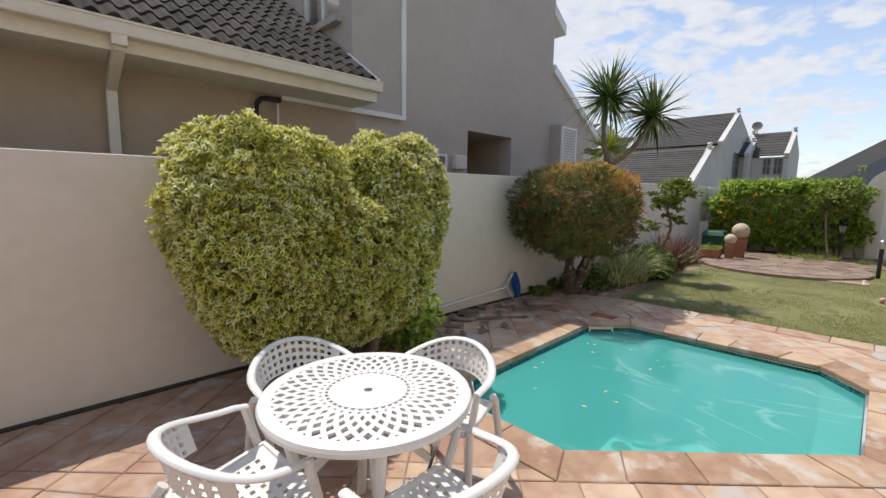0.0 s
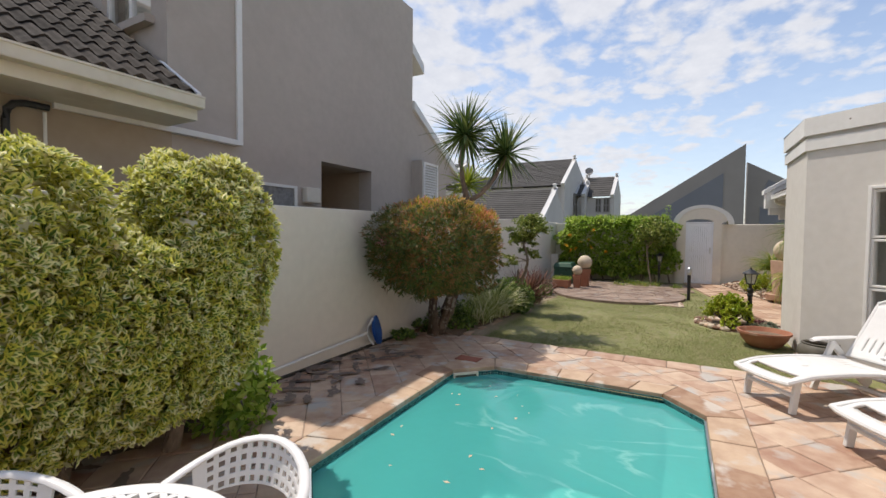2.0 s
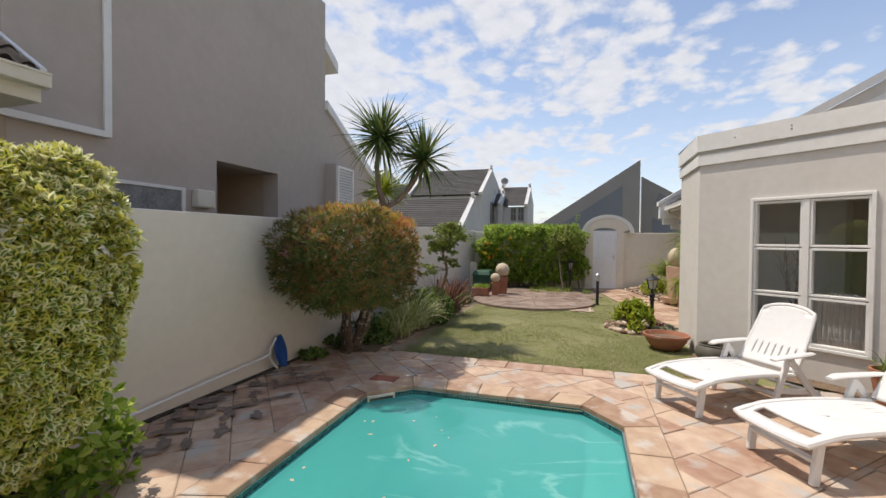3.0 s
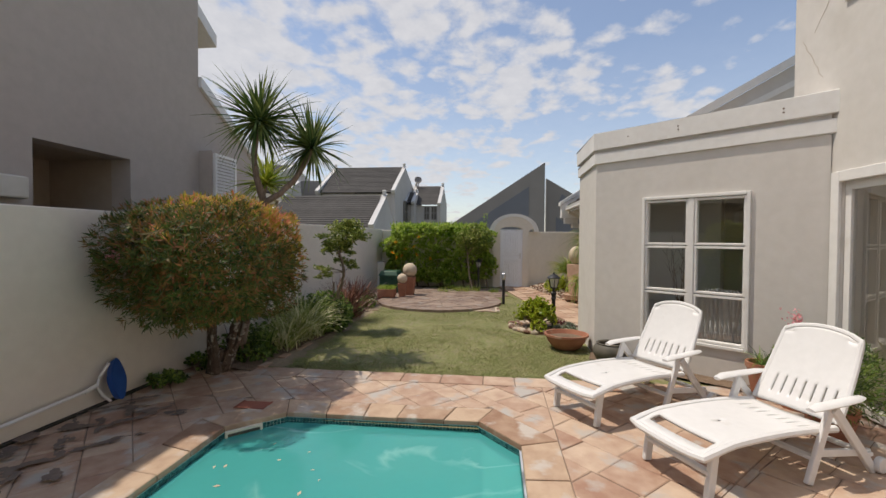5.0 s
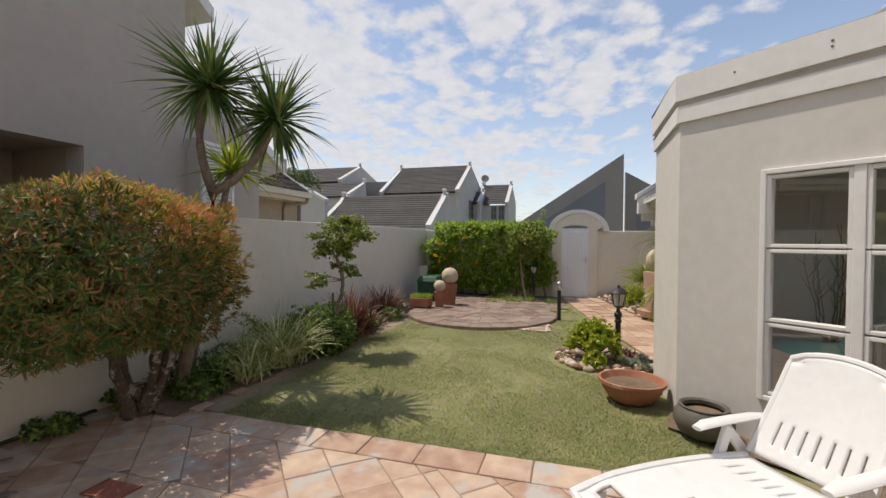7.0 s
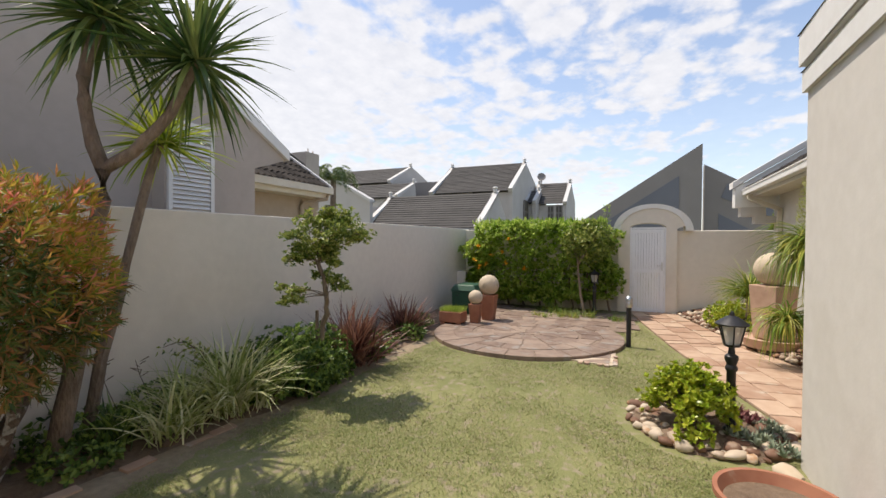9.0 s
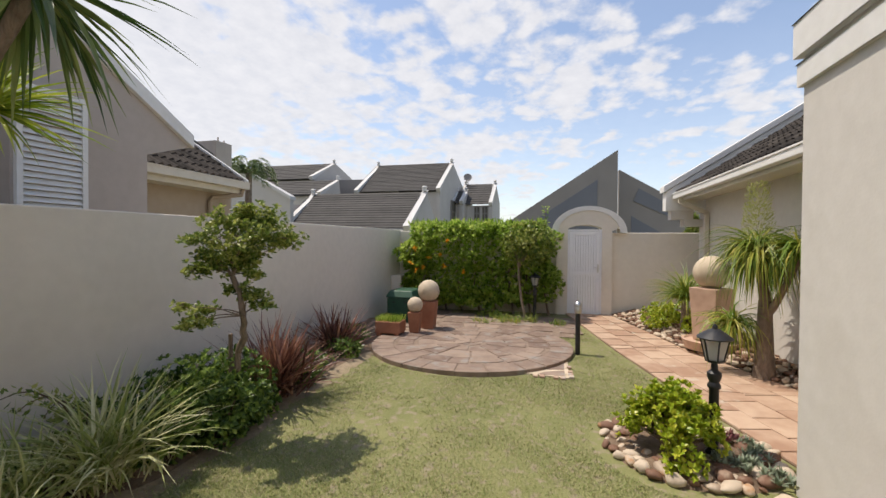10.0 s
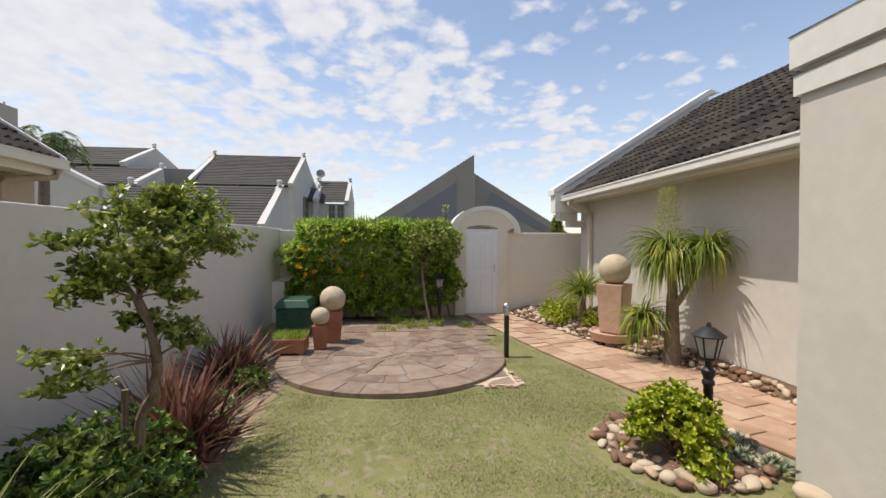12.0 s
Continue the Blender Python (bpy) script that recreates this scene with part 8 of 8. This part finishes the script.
def build_lantern(x, y, h, z0, label, group):
    t = thing("garden_lamp", x, y, z0, label, "garden lamp", group)
    p = h - 0.30
    bm = lathe(bmesh.new(), [(0.055, 0.0), (0.055, 0.03), (0.034, 0.05), (0.034, p * 0.72), (0.045, p * 0.74), (0.045, p * 0.77), (0.034, p * 0.80), (0.05, p * 0.86), (0.05, p * 0.90), (0.026, p * 0.93), (0.022, p), (0.055, p + 0.015)], 16)
    part("post", bm, M["black"], t, smooth=True)
    n = 6
    bm = lathe(bmesh.new(), [(0.062, p + 0.012), (0.070, p + 0.03)], n)
    part("base_ring", bm, M["black"], t)
    ring = lambda r, z: [Vector((r * math.cos(2 * math.pi * k / n), r * math.sin(2 * math.pi * k / n), z)) for k in range(n)]
    lo, hi = ring(0.062, p + 0.03), ring(0.098, p + 0.19)
    for k in range(n):
        part("glazing_bar", beam(bmesh.new(), lo[k], hi[k], 0.010, 0.010), M["black"], t)
        a, b = lo[k] * 0.97 + Vector((0, 0, 0.001)), lo[(k + 1) % n] * 0.97 + Vector((0, 0, 0.001))
        ob = raw("pane", [tuple(q) for q in (Vector((a.x, a.y, p + 0.03)), Vector((b.x, b.y, p + 0.03)), Vector((hi[(k + 1) % n].x * 0.98, hi[(k + 1) % n].y * 0.98, p + 0.19)), Vector((hi[k].x * 0.98, hi[k].y * 0.98, p + 0.19)))], [[0, 1, 2, 3]], M["lantern_glass"], t)
        ob.visible_shadow = False
    part("roof", lathe(bmesh.new(), [(0.120, p + 0.188), (0.125, p + 0.198), (0.075, p + 0.235), (0.045, p + 0.255), (0.018, p + 0.265), (0.018, p + 0.28), (0.008, p + 0.30)], 12), M["black"], t, smooth=True)
    part("bulb", lathe(bmesh.new(), [(0.012, p + 0.02), (0.014, p + 0.07), (0.032, p + 0.10), (0.034, p + 0.125), (0.02, p + 0.15), (0.005, p + 0.158)], 14), M["curtain"], t, "pale bulb", True)
    return t


def build_fittings():
    build_lantern(9.34, -0.92, 1.0, 0.02, "black garden lamp with a glass lantern on a post", "garden lamps")
    build_lantern(14.68, 0.59, 0.98, 0.05, "black garden lamp beside the hedge", "garden lamps")
    # bollard lamp
    t = thing("bollard_lamp", 12.25, -0.11, 0.0, "dark slim bollard lamp with a steel head by the path", "bollard lamp")
    part("post", lathe(bmesh.new(), [(0.036, 0), (0.036, 0.60)], 16), M["black"], t, smooth=True)
    part("collar", lathe(bmesh.new(), [(0.040, 0.60), (0.052, 0.62), (0.050, 0.68), (0.036, 0.70)], 16), M["steel"], t, smooth=True)
    part("cap", lathe(bmesh.new(), [(0.056, 0.70), (0.058, 0.725), (0.036, 0.765), (0.016, 0.775), (0.014, 0.79)], 16), M["steel"], t, "steel cap", True)
    # terracotta bowl
    t = thing("terracotta_bowl", 7.95, -0.91, 0.0, "shallow terracotta bowl of dry soil on the lawn", "planter")
    part("bowl", lathe(bmesh.new(), [(0.15, 0.0), (0.20, 0.03), (0.27, 0.12), (0.295, 0.19), (0.315, 0.195), (0.315, 0.225), (0.29, 0.225), (0.275, 0.19), (0.26, 0.16)], 40, cap=False), M["terracotta"], t, smooth=True)
    part("soil", lathe(bmesh.new(), [(0.265, 0.165), (0.15, 0.18), (0.02, 0.185)], 30), M["soil"], t, smooth=True)
    # dark round pot
    t = thing("dark_clay_pot", 7.28, -1.36, 0.0, "squat dark weathered clay pot standing by the bay", "pot")
    part("body", lathe(bmesh.new(), [(0.11, 0.0), (0.18, 0.045), (0.22, 0.13), (0.215, 0.19), (0.185, 0.235), (0.175, 0.245), (0.182, 0.26), (0.165, 0.265), (0.15, 0.25), (0.15, 0.22)], 40, cap=False), M["dark_pot"], t, smooth=True)
    part("soil", lathe(bmesh.new(), [(0.155, 0.20), (0.02, 0.215)], 24), M["soil"], t, smooth=True)
    # tapered pots with stone balls
    def pot_ball(x, y, z, w, h, r, label):
        p = thing("tapered_pot", x, y, z, "tall tapered terracotta pot with a stone ball on top", "pot", "pots with stone balls", rz=38 if h > 0.7 else 0)
        bm = bmesh.new()
        lo, hi = w * (0.36 if h < 0.7 else 0.40), w * 0.5
        for a, b, za, zb in ((lo, hi, 0, h),):
            vs = [bm.verts.new((sx * q, sy * q, zz)) for q, zz in ((a, za), (b, zb)) for sx, sy in ((-1, -1), (1, -1), (1, 1), (-1, 1))]
            for f in ((3, 2, 1, 0), (4, 5, 6, 7), (0, 1, 5, 4), (1, 2, 6, 5), (2, 3, 7, 6), (3, 0, 4, 7)):
                bm.faces.new([vs[i] for i in f])
        part("body", bm, M["terracotta"] if h < 0.7 else M["peach"], p, bevel=0.012)
        b = thing("stone_ball", x, y, z + h, label, "stone ball", "stone balls")
        bm = bmesh.new()
        bmesh.ops.create_uvsphere(bm, u_segments=28, v_segments=18, radius=r)
        bm.transform(Matrix.Translation((0, 0, r * 0.93)))
        part("ball", bm, M["ball"], b, smooth=True)
    pot_ball(13.26, 2.46, 0.03, 0.30, 0.52, 0.20, "large buff stone ball on a terracotta pot")
    pot_ball(12.82, 2.58, 0.05, 0.22, 0.36, 0.135, "small buff stone ball on a terracotta pot")
    pot_ball(12.76, -2.02, 0.21, 0.42, 0.775, 0.245, "mossy buff stone ball on a tall peach pedestal")
    t = thing("fountain_basin", 12.76, -2.02, 0.09, "round terracotta basin under the pedestal", "basin")
    part("basin", lathe(bmesh.new(), [(0.34, 0.0), (0.37, 0.09), (0.385, 0.13), (0.35, 0.135), (0.33, 0.11), (0.02, 0.10)], 36), M["peach"], t, smooth=True)
    # rectangular planter with grass
    t = thing("grass_planter", 12.62, 3.0, 0.03, "terracotta trough planted with fine bright grass", "planter")
    bm = bmesh.new()
    box(bm, -0.17, 0.17, -0.26, 0.18, 0.05, 0.24), box(bm, -0.16, -0.10, -0.24, -0.16, 0, 0.05), box(bm, -0.16, -0.10, 0.08, 0.16, 0, 0.05), box(bm, 0.10, 0.16, -0.24, -0.16, 0, 0.05), box(bm, 0.10, 0.16, 0.08, 0.16, 0, 0.05)
    part("trough", bm, M["terracotta"], t, bevel=0.01)
    rs = np.random.RandomState(3)
    n = 900
    p = np.stack([rs.uniform(-0.17, 0.17, n), rs.uniform(-0.26, 0.18, n), np.full(n, 0.238)], 1)
    leaf_cloud("grass", p, np.tile([0, 0, 1.0], (n, 1)), 0.11, 0.008, L["hedge"], t, "fine bright grass", 2, 0.5, 0.5)
    # green box
    t = thing("green_box", 14.05, 3.34, 0.02, "dark green plastic pump box against the wall", "pump box")
    part("body", B(-0.34, 0.34, -0.42, 0.12, 0, 0.50), M["green"], t, bevel=0.02)
    bm = B(-0.37, 0.37, -0.45, 0.15, 0.502, 0.64)
    for v in bm.verts:
        if v.co.z > 0.6:
            v.co.x, v.co.y = v.co.x * 0.78, -0.15 + (v.co.y + 0.15) * 0.78
    part("lid", bm, M["green"], t, "sloping green lid", bevel=0.02)
    for k in range(2):
        part("vent", B(-0.352, -0.341, -0.30 + 0.25 * k, -0.24 + 0.25 * k, 0.40, 0.42), M["black"], t)
    # ledge in the corner
    tagged(link("corner_ledge", B(15.0, 15.598, 3.62, 3.868, 0, 0.86), M["wall"], bevel=0.01), "short plastered pier in the wall corner", "pier", kind="structure")
    # pool brush and its pole
    t = thing("pool_brush", 0, 0, 0, "blue pool leaf net on a white pole along the wall", "pool net")
    bm = bmesh.new()
    prof = []
    for k in range(28):
        a = 2 * math.pi * k / 28
        w = 0.115 * (1.0 + 0.25 * math.sin(a)) if math.sin(a) < 0 else 0.115 * (1 - 0.25 * math.sin(a))
        prof.append((w * math.cos(a), 0.20 * math.sin(a)))
    f1 = [bm.verts.new((u, -0.022, v)) for u, v in prof]
    f2 = [bm.verts.new((u * 0.86, 0.03, v * 0.9)) for u, v in prof]
    bm.faces.new(f1), bm.faces.new(f2[::-1])
    for k in range(28):
        bm.faces.new((f1[k], f2[k], f2[(k + 1) % 28], f1[(k + 1) % 28]))
    bm.transform(pose(5.24, 3.76, 0.225, -16, 14, 12))
    part("head", bm, M["blue"], t, "blue plastic head", True)
    bm = bmesh.new()
    tube(bm, [(5.17, 3.775, 0.40), (5.10, 3.79, 0.30), (5.06, 3.79, 0.22), (5.10, 3.78, 0.12), (5.17, 3.76, 0.04)], 0.014, 8)
    tube(bm, [(5.06, 3.79, 0.22), (4.95, 3.80, 0.195)], 0.02, 8)
    part("bracket", bm, M["white"], t, smooth=True)
    bm = tube(bmesh.new(), [(4.97, 3.80, 0.20), (4.2, 3.815, 0.16), (3.2, 3.82, 0.105), (2.3, 3.82, 0.06)], 0.016, 8)
    part("pole", bm, M["white"], t, smooth=True)
    # pots and plants at the foot of the bay
    N = Vector((-0.766, 0.643))
    q = A + U * 1.98 + N * 0.30
    t = thing("spider_plant_pot", q.x, q.y, 0, "terracotta pot with a grassy spider plant by the bay", "pot plant")
    part("pot", lathe(bmesh.new(), [(0.10, 0), (0.15, 0.30), (0.165, 0.31), (0.165, 0.36), (0.14, 0.36), (0.13, 0.31)], 24, cap=False), M["terracotta"], t, smooth=True)
    part("soil", lathe(bmesh.new(), [(0.135, 0.30), (0.02, 0.32)], 16), M["soil"], t)
    blades("leaves", (0, 0, 0.31), 80, 0.30, 0.012, L["under"], t, 5, (0.2, 1.3), 1.2, 4, "", 0.03)
    q = A + U * 2.25 + N * 0.42
    t = thing("pink_flower_plant", q.x, q.y, 0, "potted plant with a pink flower spike", "pot plant")
    part("pot", lathe(bmesh.new(), [(0.11, 0), (0.15, 0.24), (0.16, 0.28), (0.14, 0.28), (0.13, 0.24)], 24, cap=False), M["terracotta"], t, smooth=True)
    p, d = shell_points(420, super_box((0, 0, 0.44), (0.17, 0.17, 0.20), 2.2), 5, 0.7)
    leaf_cloud("leaves", p, d, 0.08, 0.035, L["under"], t, seed=2)
    bm = limb(bmesh.new(), curve_pts((0, 0, 0.28), (0.02, 0.02, 0.80), (0.02, 0, 0), 5), 0.007, 0.004, 6)
    part("stem", bm, M["twig"], t)
    rs = np.random.RandomState(2)
    leaf_cloud("flower", np.array([0.02, 0.02, 0.82]) + rs.normal(0, 1, (90, 3)) * [0.035, 0.035, 0.06], rs.normal(0, 1, (90, 3)), 0.035, 0.022, L["pink"], t, "pink flower spike", 3)
    for k, (x, y) in enumerate(((5.62, -2.72), (5.30, -2.55))):
        t = thing("foxtail_fern", x, y, 0, "bushy bright green fern in a pot by the house", "fern", "ferns by the house")
        part("pot", lathe(bmesh.new(), [(0.12, 0), (0.17, 0.22), (0.18, 0.26), (0.15, 0.26), (0.14, 0.22)], 24, cap=False), M["terracotta"], t, smooth=True)
        p, d = shell_points(2600, super_box((0, 0, 0.48), (0.32, 0.32, 0.30), 2.2), 15 + k, 0.7)
        leaf_cloud("fronds", p, d, 0.06, 0.010, L["under"], t, seed=2)
    # pale rock at the bay corner
    bm = bmesh.new()
    bmesh.ops.create_icosphere(bm, subdivisions=3, radius=1)
    for v in bm.verts:
        v.co *= 1 + 0.22 * noise.noise(v.co * 1.4) + 0.06 * noise.noise(v.co * 4)
        v.co.x *= 0.11
        v.co.y *= 0.07
        v.co.z *= 0.06
    bm.transform(pose(8.72, -1.14, 0.025, 0, 0, 15))
    tagged(link("pale_rock", bm, M["ball"], smooth=True), "pale weathered rock at the foot of the bay", "rock")
    # shrub seen beyond the wing, and the palm among the far roofs
    t = thing("distant_palm", 17.5, 9.75, 0, "feathery palm rising among the neighbouring roofs", "palm")
    limb_bm = limb(bmesh.new(), [(0, 0, 0), (0, 0, 2.0), (0.05, 0, 3.9)], 0.14, 0.09, 8)
    part("trunk", limb_bm, M["bark"], t)
    for k in range(22):
        a = 2 * math.pi * k / 22 + 0.3 * math.sin(k * 5)
        e = 0.15 + 0.55 * ((k * 7) % 5) / 5
        pts = [Vector((0.05, 0, 3.9)) + Vector((math.cos(a) * s * 0.85, math.sin(a) * s * 0.85, 0.8 * e * math.sin(s * 2.6) * 1.2 - 0.45 * s * s)) for s in [i / 7 for i in range(8)]]
        P, D = [], []
        for p0, p1 in zip(pts, pts[1:]):
            for s in range(8):
                for side in (-1, 1):
                    P.append(tuple(p0.lerp(p1, s / 8)))
                    D.append((-math.sin(a) * side + 0.5 * math.cos(a), math.cos(a) * side + 0.5 * math.sin(a), -0.4))
        leaf_cloud("frond", np.array(P), np.array(D), 0.22, 0.020, L["palm"], t, seed=k, up=-0.2, spread=0.15)
    t = thing("distant_conifer", 19.5, -3.75, 0, "dark conifer behind the end wall", "tree")
    rs = np.random.RandomState(6)
    z = rs.uniform(0.4, 2.45, 2500)
    r = (2.5 - z) * 0.28 * rs.uniform(0.3, 1, 2500)
    a = rs.uniform(0, 6.28, 2500)
    leaf_cloud("crown", np.stack([r * np.cos(a), r * np.sin(a), z], 1), np.stack([np.cos(a), np.sin(a), 0.2 + 0 * a], 1), 0.16, 0.05, L["glossy"], t, seed=4)
    part("trunk", limb(bmesh.new(), [(0, 0, 0), (0, 0, 1.3), (0, 0, 2.3)], 0.1, 0.02, 8), M["bark"], t)


build_table()
place_chairs()
place_loungers()
build_fittings()
build_pebbles()
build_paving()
